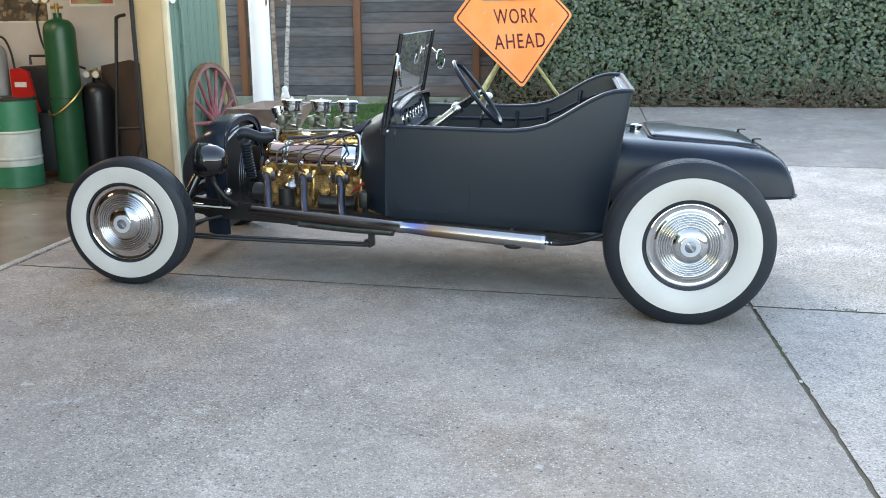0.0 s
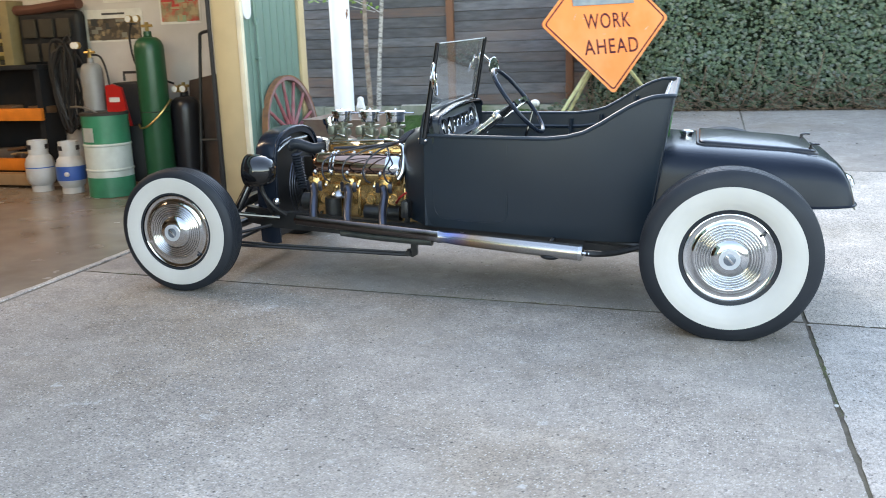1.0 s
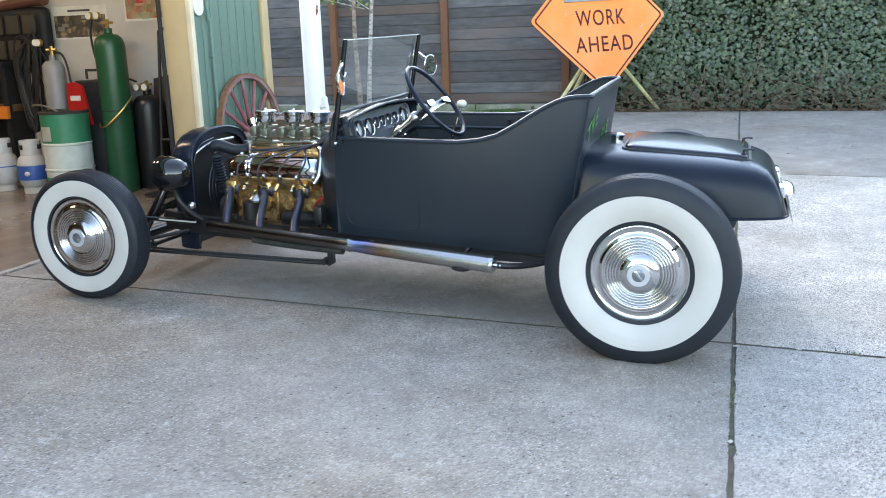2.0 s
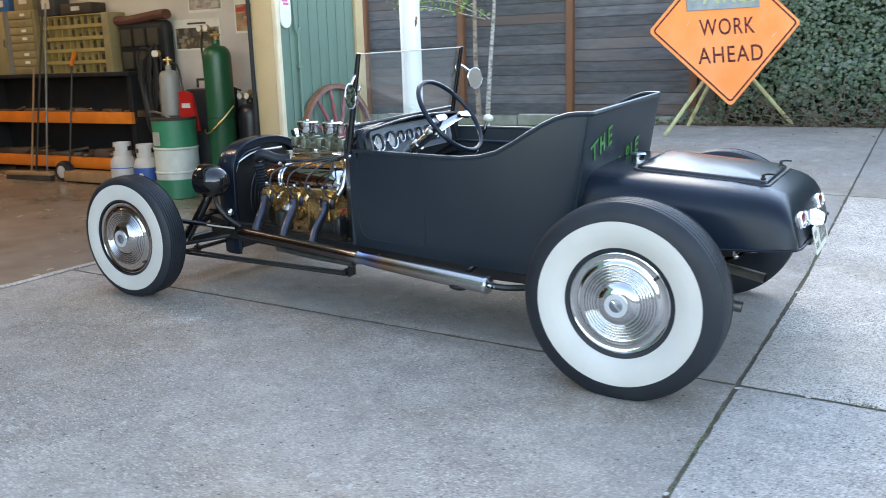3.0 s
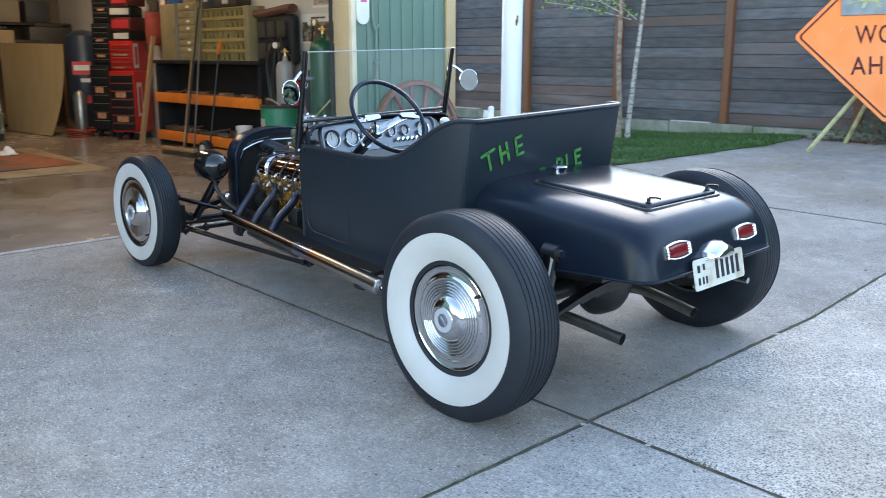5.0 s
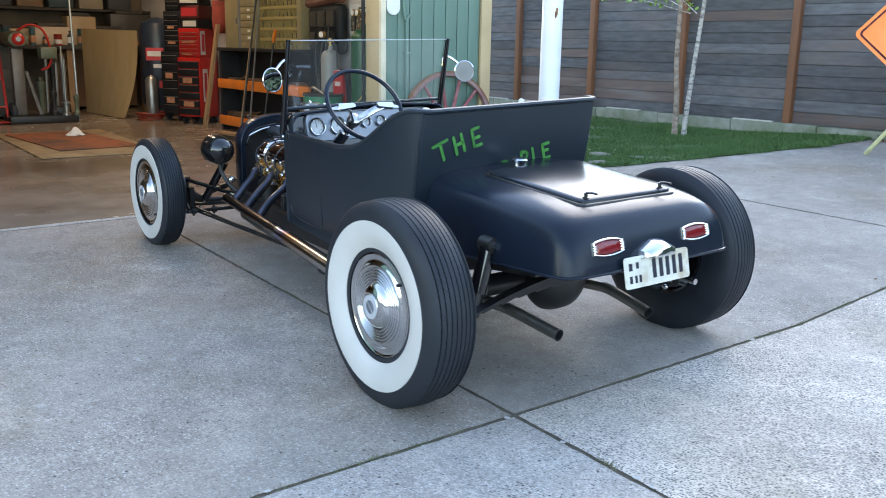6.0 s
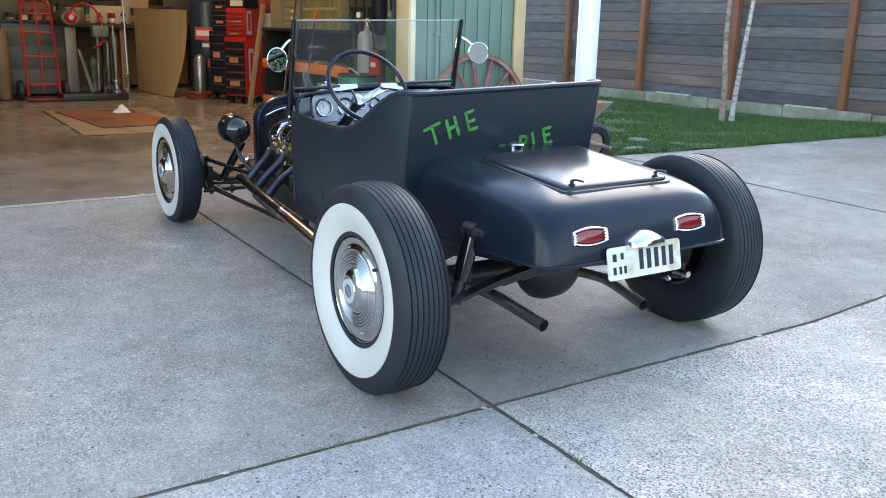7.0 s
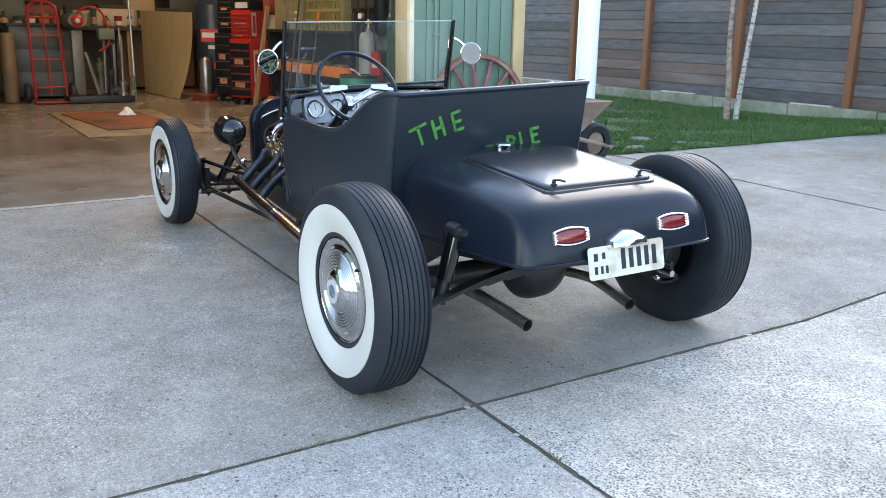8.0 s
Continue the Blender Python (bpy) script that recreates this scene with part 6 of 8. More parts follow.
for k in range(6):
    a0 = radians(-122 + 6 * k)
    a1 = radians(-116 + 6 * k)
    v = [bm.verts.new(((R + 0.002) * math.cos(a), (R + 0.002) * math.sin(a), z)) for a, z in ((a0, 0.46), (a1, 0.46), (a1, 0.575), (a0, 0.575))]
    bm.faces.new(v)
bmesh.ops.solidify(bm, geom=bm.faces[:], thickness=0.001)
part("paper_label", bm, PAPER, drum, "worn paper label")

def gas_cylinder(x, y, R, H, material, label, neck=0.06):
    c = thing("gas_cylinder", slanted(x, y), label, "gas cylinder", "gas cylinders")
    sh = R * 0.95
    part("bottle", lathe(bm_new(), [(0, 0), (R * 0.95, 0), (R, 0.015), (R, H - sh), (R * 0.96, H - sh * 0.66), (R * 0.84, H - sh * 0.36), (R * 0.60, H - sh * 0.13), (R * 0.34, H - 0.01), (R * 0.27, H), (R * 0.27, H + neck * 0.6), (0, H + neck * 0.6)], n=40), material, c)
    part("valve", cyl(cyl(bm_new(), (0, 0, H + neck * 0.5), (0, 0, H + neck + 0.05), 0.016, n=10), (-0.05, 0, H + neck + 0.02), (0.05, 0, H + neck + 0.02), 0.012, n=8), BRASS, c, "brass valve")
    return c

def gauges(parent, x, y, z, r=0.028, gap=0.07, dirx=1):
    for k in (0, 1):
        g = part("regulator", lathe(bm_new(), [(0, 0.016), (r, 0.014), (r, -0.014), (0, -0.016)], pose(x + gap * k * dirx, y, z, 90, 0, 0), 20), BRASS, parent, "pressure gauge")
        part("gauge_face", lathe(bm_new(), [(r * 0.9, 0.0165), (0, 0.017)], pose(x + gap * k * dirx, y, z, 90, 0, 0), 20), PAPER, g)
    part("gauge_stem", cyl(bm_new(), (x, y + 0.015, z - 0.02), (x + gap * dirx, y + 0.015, z - 0.02), 0.010, n=8), BRASS, parent)

argon = gas_cylinder(-3.995, 6.64, 0.122, 1.30, TANK_GREEN, "tall dark green gas cylinder against the wall")
gauges(argon, -0.15, -0.02, 1.44, 0.03, 0.075)
part("gas_hose", tube(bm_new(), curve_pts([(-0.14, 0, 1.42), (-0.19, 0.02, 1.28), (-0.15, 0.02, 1.06), (-0.10, 0.12, 0.98), (0.1, 0.16, 0.9)], 8), 0.009, 8), HOSE, argon, "black gas hose")
part("chain", tube(bm_new(), [(0.126 * math.cos(a), 0.126 * math.sin(a), 0.68) for a in (2 * math.pi * k / 28 for k in range(28))], 0.004, 5, closed=True), HOSE, argon)
part("drooping_hose", tube(bm_new(), curve_pts([(0.18, -0.03, 0.78), (0.14, -0.12, 0.68), (0.04, -0.16, 0.58), (-0.05, -0.15, 0.55), (-0.09, -0.12, 0.58)], 7), 0.008, 7), BRASS, argon)
black_cyl = gas_cylinder(-3.83, 6.84, 0.128, 0.80, TANK_BLACK, "short black gas cylinder with brass gauges")
gauges(black_cyl, -0.02, -0.10, 0.86, 0.03, 0.08)
acet = gas_cylinder(-4.55, 6.60, 0.092, 1.09, TANK_GREY, "grey gas cylinder behind the steel drum")
gauges(acet, -0.13, -0.02, 1.23, 0.03, 0.03)
part("gas_hose", tube(bm_new(), curve_pts([(0.02, 0, 1.15), (0.10, 0, 1.13), (0.16, -0.02, 1.02), (0.18, -0.02, 0.85)], 7), 0.009, 7), HOSE, acet)
part("strap", tube(bm_new(), curve_pts([(-0.16, -0.12, 0.72), (-0.05, -0.16, 0.725), (0.06, -0.16, 0.70), (0.18, -0.12, 0.62)], 6), 0.010, 6), STEEL_DULL, acet)

def propane(x, y, wrap):
    p = thing("propane_tank", slanted(x, y), "white propane tank with a collar handle" + (" and a blue wrap" if wrap else ""), "propane tank", "propane tanks")
    part("body", lathe(bm_new(), [(0, 0.03), (0.07, 0.035), (0.106, 0.075), (0.120, 0.12), (0.120, 0.24), (0.106, 0.29), (0.075, 0.325), (0.03, 0.335), (0, 0.335)], n=36), PROPANE, p)
    part("foot_ring", lathe(bm_new(), [(0.085, 0), (0.089, 0), (0.089, 0.05), (0.085, 0.05)], n=28), PROPANE, p)
    bm = lathe(bm_new(), [(0.082, 0.31), (0.082, 0.435), (0.079, 0.44), (0.076, 0.435), (0.076, 0.31)], n=32)
    part("collar", bm, PROPANE, p)
    for a in (-1.9, 0.2, 1.9):
        part("hand_hole", box(bm_new(), (0.080, -0.03, 0.365), (0.0835, 0.03, 0.405), 0.001, m=pose(0, 0, 0, 0, 0, math.degrees(a))), TANK_BLACK, p)
    part("valve", cyl(bm_new(), (0, 0, 0.33), (0, 0, 0.41), 0.022, n=12), BRASS, p)
    if wrap:
        part("wrap", lathe(bm_new(), [(0.1215, 0.115), (0.1225, 0.12), (0.1225, 0.225), (0.1215, 0.235)], n=36), BLUE, p, "blue printed wrap")
        part("wrap_mark", ball(bm_new(), (0.04, -0.114, 0.17), 0.03, 10, (1, 0.35, 0.7)), STICKER, p)
    else:
        part("wrap_line", lathe(bm_new(), [(0.1205, 0.205), (0.1215, 0.207), (0.1215, 0.212), (0.1205, 0.214)], n=36), BLUE, p)
    return p
propane(-5.05, 6.42, False)
propane(-4.72, 6.40, True)

welder = thing("welding_machine", slanted(-4.24, 6.74), "red and black welding machine on a low stand", "welder")
part("case", box(bm_new(), (-0.11, -0.17, 0.56), (0.16, 0.22, 0.92), 0.02), TOOL_BLACK, welder)
part("red_panel", prism(bm_new(), [(-0.16, 0.56), (0.06, 0.56), (0.0, 0.88), (-0.08, 0.91), (-0.15, 0.90)], -0.20, -0.172), RED_PAINT, welder, "red front panel")
part("red_side", box(bm_new(), (-0.165, -0.19, 0.57), (-0.11, 0.22, 0.90), 0.01), RED_PAINT, welder)
part("sticker", box(bm_new(), (-0.12, -0.206, 0.76), (-0.02, -0.201, 0.80)), STICKER, welder)
part("carry_handle", tube(bm_new(), [(-0.06, -0.05, 0.93), (-0.06, -0.05, 1.0), (0.08, -0.05, 1.0), (0.08, -0.05, 0.93)], 0.012, 8), BLACK_IRON, welder)
part("cart", box(bm_new(), (-0.16, -0.18, 0.08), (0.2, 0.25, 0.56), 0.02), BLACK_IRON, welder)

dolly = thing("hand_dolly", slanted(-3.47, 6.62), "black steel dolly with a hooked handle", "hand truck")
part("handle", tube(bm_new(), curve_pts([(-0.13, 0.0, 0.12), (-0.08, 0, 0.7), (-0.03, 0, 1.24), (-0.01, -0.01, 1.31), (0.06, -0.02, 1.33)], 6), 0.014, 8), BLACK_IRON, dolly)
part("handle", tube(bm_new(), curve_pts([(0.16, 0.05, 0.12), (0.19, 0.05, 0.7), (0.21, 0.04, 1.2)], 5), 0.014, 8), BLACK_IRON, dolly)
part("cross_bar", cyl(bm_new(), (-0.09, 0.0, 0.45), (0.18, 0.05, 0.45), 0.012, n=8), BLACK_IRON, dolly)
part("wheel", lathe(bm_new(), [(0.06, -0.03), (0.15, -0.032), (0.17, -0.015), (0.17, 0.015), (0.15, 0.032), (0.06, 0.03)], pose(0.10, 0.06, 0.17, 0, 90, 10), 28), RUBBER, dolly, "black rubber wheel")
part("toe_plate", box(bm_new(), (-0.16, -0.22, 0.02), (0.2, 0.0, 0.035)), BLACK_IRON, dolly)
cardboards = thing("leaning_sheets", slanted(-3.50, 6.90), "dark brown sheets leaning on the wall", "sheet metal")
for k in range(3):
    part("sheet", prism(bm_new(), [(-0.38 + 0.05 * k, 0.02), (0.30, 0.02), (0.32, 0.88 - 0.05 * k), (0.10, 0.90 - 0.07 * k), (-0.10, 0.98 - 0.05 * k), (-0.36, 0.93 - 0.04 * k)], 0.02 + 0.02 * k, 0.035 + 0.02 * k, m=pose(0, 0, 0, -4, 0, 0)), mt("rusty_brown_sheet", (0.075, 0.045, 0.032), 0.7, c3=(0.03, 0.02, 0.018), scale3=4), cardboards)

# pictures on the wall
def picture(x0, x1, z0, z1, colours, label):
    p = thing("wall_poster", pose((x0 + x1) / 2, 7.016, z0), label, "poster")
    part("sheet", box(bm_new(), (x0 - (x0 + x1) / 2, -0.004, 0), ((x1 - x0) / 2, 0, z1 - z0)), PAPER, p)
    rr = random.Random(int(100 * x1))
    w, h = x1 - x0, z1 - z0
    part("print", box(bm_new(), (-w * 0.46, -0.0048, h * 0.06), (w * 0.46, -0.0042, h * 0.72)), mt("print_%d" % round(1000 * sum(colours[0])), colours[0], 0.6, c2=tuple(0.4 * v for v in colours[0]), c3=colours[1], scale3=14, amount3=1.0), p, "printed picture")
    for k in range(16):
        c = colours[k % len(colours)]
        cx, cz = rr.uniform(-0.40, 0.40) * w, rr.uniform(0.12, 0.66) * h
        a, b = rr.uniform(0.01, 0.045), rr.uniform(0.008, 0.03)
        part("print_detail", box(bm_new(), (cx - a, -0.0056 - 0.0001 * k, cz - b), (cx + a, -0.005, cz + b), m=pose(0, 0, 0, 0, 0, 0)), mt("print_%d" % round(1000 * sum(c) + 1), c, 0.6), p)
    part("print_title", box(bm_new(), (-w * 0.2, -0.0048, h * 0.83), (w * 0.2, -0.0042, h * 0.89)), mt("print_ink", (0.06, 0.06, 0.06), 0.6), p)
picture(-4.87, -4.28, 1.385, 1.665, ((0.10, 0.08, 0.06), (0.35, 0.25, 0.15), (0.05, 0.05, 0.05), (0.25, 0.24, 0.2)), "dark workshop photograph pinned to the wall")
picture(-4.10, -3.70, 1.515, 1.86, ((0.45, 0.35, 0.2), (0.55, 0.05, 0.04), (0.3, 0.4, 0.25)), "colourful cartoon poster on the plaster wall")
picture(-4.66, -4.24, 1.72, 2.12, ((0.5, 0.45, 0.4), (0.35, 0.2, 0.18)), "pale sketch poster on the plaster wall")

# rack with orange beams, pigeonholes and steel drawers
rack = thing("storage_rack", slanted(-6.35, 6.75), "dark storage rack with two orange beams and oily goods", "shelving")
for z in (0.55, 0.10):
    part("beam", box(bm_new(), (-1.18, -0.06, z), (1.15, -0.0, z + 0.11), 0.006), ORANGE_BEAM, rack, "orange steel beam")
for x in (-1.17, 1.12):
    part("upright", box(bm_new(), (x - 0.03, -0.02, 0), (x + 0.03, 0.23, 1.03)), RACK_BLACK, rack)
# near-black sheet closing the back of the rack
part("back_sheet", box(bm_new(), (-1.15, 0.22, 0.02), (1.12, 0.24, 1.0)), RACK_BLACK, rack)
part("rack_shelf", box(bm_new(), (-1.17, 0.0, 0.58), (1.14, 0.22, 0.61)), RACK_BLACK, rack)
part("rack_top", box(bm_new(), (-1.20, -0.05, 1.0), (1.16, 0.24, 1.04), 0.004), RACK_BLACK, rack)
rng = random.Random(11)
for k in range(26):
    x = -1.05 + 0.083 * k
    z = 0.61 if k % 2 else 0.20
    m = pose(x, 0.09, z, 0, 0, rng.uniform(-30, 30))
    b = box(bm_new(), (-rng.uniform(0.05, 0.14), -0.06, 0), (rng.uniform(0.05, 0.14), 0.06, rng.uniform(0.03, 0.1)), 0.008, m=m)
    tagged(part("scrap_part", b, mt(("oily_scrap", "rusty_scrap")[k % 2], ((0.10, 0.07, 0.05), (0.16, 0.09, 0.05))[k % 2], 0.5, 0.3)), "oily metal scrap lying on the rack", "scrap").matrix_basis = slanted(-6.35, 6.75)
bench_low = thing("timber_skid", slanted(-5.55, 6.55), "pale timber skid on the floor under the rack", "timber")
part("timber", box(bm_new(), (-0.45, -0.08, 0.02), (0.35, 0.06, 0.12), 0.006), RAW_WOOD, bench_low)
part("wheel", lathe(bm_new(), [(0.03, -0.04), (0.09, -0.045), (0.105, -0.02), (0.105, 0.02), (0.09, 0.045), (0.03, 0.04)], pose(-0.5, -0.02, 0.106, 90, 0, 0), 24), RUBBER, bench_low)
part("wheel_hub", lathe(bm_new(), [(0, 0.05), (0.06, 0.046), (0.06, -0.02)], pose(-0.5, -0.02, 0.106, 90, 0, 0), 20), PROPANE, bench_low)

pig = thing("pigeonhole_cabinet", pose(-6.05, 6.80, 1.185), "ochre steel cabinet of small open pigeonholes", "cabinet")
W2, HH, rows_, cols = 0.45, 0.575, 5, 9
# back coloured near black for the dim, filled insides of the holes
part("back", box(bm_new(), (-W2, 0.19, 0), (W2, 0.2, HH)), mt("grimy_olive_back", (0.05, 0.042, 0.022), 0.7), pig)
for k in range(cols + 1):
    x = -W2 + 2 * W2 * k / cols
    part("divider", box(bm_new(), (x - 0.005, 0, 0), (x + 0.005, 0.19, HH)), OLIVE_YELLOW, pig)
for k in range(rows_ + 1):
    z = HH * k / rows_
    part("shelf", box(bm_new(), (-W2, -0.006, z - 0.005), (W2, 0.19, z + 0.005)), OLIVE_YELLOW, pig)
    if k < rows_:
        part("bin_lip", box(bm_new(), (-W2, -0.008, z + 0.005), (W2, -0.004, z + 0.028)), OLIVE_YELLOW, pig)
part("side_panel", box(bm_new(), (W2 + 0.004, -0.01, -0.01), (W2 + 0.10, 0.2, HH + 0.01), 0.004), OLIVE, pig)
for k in range(rows_ * cols):
    if rng.random() < 0.2:
        continue
    x, z, q = -W2 + (k % cols + 0.5) * 2 * W2 / cols, HH * (k // cols) / rows_, rng.uniform(0.055, 0.100)
    # goods coloured very dark too, deepening the shade painted into the holes
    part("small_part", box(bm_new(), (x - 0.040, 0.03, z + 0.006), (x + 0.038, 0.16, z + q), 0.004, m=pose(0, 0, 0)), mt(("bin_steel", "bin_brown", "bin_grey")[k % 3], ((0.050, 0.048, 0.040), (0.055, 0.034, 0.018), (0.025, 0.025, 0.022))[k % 3], 0.5), pig)

drawers = thing("steel_drawer_cabinet", pose(-7.03, 6.80, 1.19), "olive tan steel drawer cabinet with worn labels", "cabinet")
part("body", box(bm_new(), (-0.44, 0.0, 0), (0.42, 0.22, 0.66), 0.006), OLIVE, drawers)
part("door", box(bm_new(), (-0.43, -0.012, 0.01), (-0.06, -0.001, 0.65), 0.004), OLIVE, drawers)
for k in range(8):
    d = part("drawer", box(bm_new(), (0.02, -0.014, 0.02 + 0.079 * k), (0.40, -0.001, 0.092 + 0.079 * k), 0.004), OLIVE, drawers)
    part("label_holder", box(bm_new(), (0.22, -0.018, 0.045 + 0.079 * k), (0.29, -0.0145, 0.072 + 0.079 * k)), PAPER if k % 3 else DRAWER_EDGE, d)
part("door_handle", box(bm_new(), (-0.10, -0.03, 0.30), (-0.08, -0.012, 0.38), 0.004), DRAWER_EDGE, drawers)
part("strip", box(bm_new(), (-0.05, -0.010, 0.0), (0.01, -0.002, 0.66)), mt("blue_grey_strip", (0.16, 0.17, 0.19), 0.5), drawers)
for i, (x0, x1, z1, m_, lab) in enumerate(((-7.30, -7.0, 0.16, mt("blue_box", (0.03, 0.12, 0.32), 0.5), "blue cardboard box"), (-6.92, -6.62, 0.2, OLIVE, "olive parts box"), (-6.55, -6.28, 0.22, mt("dark_box", (0.05, 0.05, 0.06), 0.5), "dark carton with pale labels"), (-6.20, -5.75, 0.10, DARK_CLUTTER, "dark tool bag"))):
    base = 1.85 if x1 < -6.58 else 1.775
    c = thing("storage_box", pose((x0 + x1) / 2, 6.9, base), lab + " standing on the cabinets", "box")
    part("carton", box(bm_new(), (-(x1 - x0) / 2, -0.09, 0), ((x1 - x0) / 2, 0.09, z1), 0.006), m_, c)
    part("box_label", box(bm_new(), (-0.06, -0.095, z1 * 0.3), (0.06, -0.091, z1 * 0.7)), STICKER, c)

# black rack with hanging hoses
hoserack = thing("hose_rack", pose(-5.12, 6.86, 1.17), "black rack hung with welding hoses and dark leather", "rack")
part("frame", box(bm_new(), (-0.36, 0.0, 0.0), (0.30, 0.12, 0.50), 0.055, 3), RACK_BLACK, hoserack)
for k in range(3):
    for j in range(2):
        part("tool_pocket", box(bm_new(), (-0.28 + 0.18 * k, -0.03, 0.06 + 0.21 * j), (-0.14 + 0.18 * k, 0.0, 0.22 + 0.21 * j), 0.008), mt("olive_canvas", (0.045, 0.038, 0.028), 0.8), hoserack)
part("leather_roll", loft(bm_new(), [[Vector((x, 0.03 + 0.06 * math.cos(a), 0.53 + 0.045 * math.sin(a) + 0.02 * math.sin(6 * x))) for a in (2 * math.pi * k / 12 for k in range(12))] for x in (-0.36, -0.2, 0.0, 0.18, 0.3)]), mt("red_brown_leather", (0.13, 0.05, 0.035), 0.6), hoserack, "red-brown leather roll")
rh = random.Random(19)
for k in range(15):
    w, h, cx, cz = rh.uniform(0.05, 0.11), rh.uniform(0.30, 0.40), rh.uniform(0.10, 0.24), rh.uniform(-0.20, -0.10)
    a0, wob = rh.uniform(0, 6), rh.uniform(0.02, 0.05)
    pts = [(cx + w * math.sin(a) + wob * math.sin(2 * a + a0), -0.05 - 0.008 * k + 0.01 * math.sin(3 * a + a0), cz + h * math.cos(a)) for a in (2 * math.pi * j / 28 for j in range(28))]
    part("hose_loop", tube(bm_new(), pts, rh.uniform(0.008, 0.014), 6, closed=True), HOSE, hoserack, "hanging black hose")
part("torch", cyl(bm_new(), (0.15, -0.1, -0.42), (0.12, -0.1, -0.30), 0.018, 0.008, n=10), BRASS, hoserack, "brass torch head")

# leaning handles and brooms
for x, y, h, lean, mt_, lab in ((-6.37, 6.55, 1.72, 3, STEEL_DULL, "long pale pole leaning on the rack"), (-6.48, 6.5, 1.60, 7, BLACK_IRON, "dark broom handle leaning on the rack"), (-6.03, 6.55, 1.12, 2, BLACK_IRON, "dark bar with an orange grip leaning on the rack"), (-6.62, 6.55, 1.1, 2, RAW_WOOD, "wooden handle leaning on the rack")):
    t = thing("leaning_pole", slanted(x, y), lab, "pole", "poles at the rack")
    part("shaft", cyl(bm_new(), (0, 0, 0.005), (h * math.tan(radians(lean)), 0.16, h), 0.010, n=8), mt_, t)
    if "grip" in lab:
        top = Vector((h * math.tan(radians(lean)), 0.16, h))
        part("grip", tube(bm_new(), curve_pts([top, top + Vector((0.015, -0.005, 0.035)), top + Vector((0.055, -0.01, 0.085)), top + Vector((0.075, -0.01, 0.13))], 4), 0.020, 8), ORANGE_BEAM, t, "orange hand grip")
broom = thing("push_broom", slanted(-6.45, 6.42, 8), "wide push broom head lying on the floor", "broom")
part("head", box(bm_new(), (-0.30, -0.04, 0.05), (0.30, 0.04, 0.09), 0.01), RAW_WOOD, broom)
part("bristles", box(bm_new(), (-0.29, -0.035, 0.0), (0.29, 0.035, 0.05), 0.004), DARK_CLUTTER, broom)
plank2 = thing("leaning_plank", slanted(-7.78, 6.60), "raw timber plank leaning beside the tool chest", "plank")
part("board", loft(bm_new(), [[Vector((0.18 * k + dx, 0.15 * k + dy, 1.29 * k)) for dx, dy in ((-0.040 + 0.012 * k, -0.02), (0.040 - 0.012 * k, -0.02), (0.040 - 0.012 * k, 0.02), (-0.040 + 0.012 * k, 0.02))] for k in (0, 1)]), RAW_WOOD, plank2)

# tool chests, fronts turned to the opening
def tool_chest(x, y, w, d, h, n_drawers, body, drawer, label, lift=0.10, base=None, face=90):
    """A chest of drawers whose front looks along +x."""
    c = thing("tool_chest", base or slanted(x, y), label, "tool chest")
    part("body", box(bm_new(), (-d, -w / 2, lift), (0, w / 2, lift + h), 0.008), body, c)
    step = (h - 0.06) / n_drawers
    for k in range(n_drawers):
        z = lift + 0.02 + step * k
        dr = part("drawer", box(bm_new(), (0.001, -w / 2 + 0.02, z + 0.006), (0.016, w / 2 - 0.02, z + step - 0.006), 0.003), drawer, c)
        part("handle", box(bm_new(), (0.014, -w / 2 + 0.03, z + step - 0.016), (0.021, w / 2 - 0.03, z + step - 0.009), 0.002), DRAWER_EDGE, dr, "bright drawer pull")
        if (k * 5 + n_drawers) % 3 == 0:
            part("label", box(bm_new(), (0.0165, -w * 0.30 + 0.02 * (k % 3), z + 0.014), (0.0185, w * (0.16 + 0.05 * (k % 4)), z + step - 0.020)), TAN_LABEL, dr)
    if lift > 0.05:
        for sx in (-d + 0.06, -0.06):
            for sy in (-w / 2 + 0.05, w / 2 - 0.05):
                part("caster", cyl(bm_new(), (sx, sy - 0.015, 0.045), (sx, sy + 0.015, 0.045), 0.045, n=16), RUBBER, c)
    return c
low = tool_chest(0, 0, 0.37, 0.34, 0.76, 7, RED_PAINT, TOOL_BLACK, "red rolling tool chest with black drawers", 0.10, slanted(-8.195, 6.580, -62))
part("side_sticker", box(bm_new(), (-0.14, 0.185, 0.30), (-0.05, 0.188, 0.72)), STICKER, low, "white sticker strip")
part("sticker_print", box(bm_new(), (-0.125, 0.1884, 0.34), (-0.075, 0.1892, 0.67)), STICKER_RED, low, "red print")
part("end_sticker", box(bm_new(), (-0.16, -0.1875, 0.42), (-0.06, -0.185, 0.78)), STICKER, low)
zt = ground_z(-8.20, 6.66) + 0.86
up = tool_chest(0, 0, 0.34, 0.30, 0.37, 6, RED_PAINT, RED_PAINT, "red upper tool box standing on the rolling chest", 0.0, pose(-8.200, 6.600, zt, 0, 0, -62))
part("side_sticker", box(bm_new(), (-0.11, 0.1705, 0.04), (-0.02, 0.1725, 0.34)), STICKER, up, "white sticker strip")
part("sticker_print", box(bm_new(), (-0.095, 0.1728, 0.08), (-0.045, 0.1736, 0.30)), STICKER_RED, up, "red print")
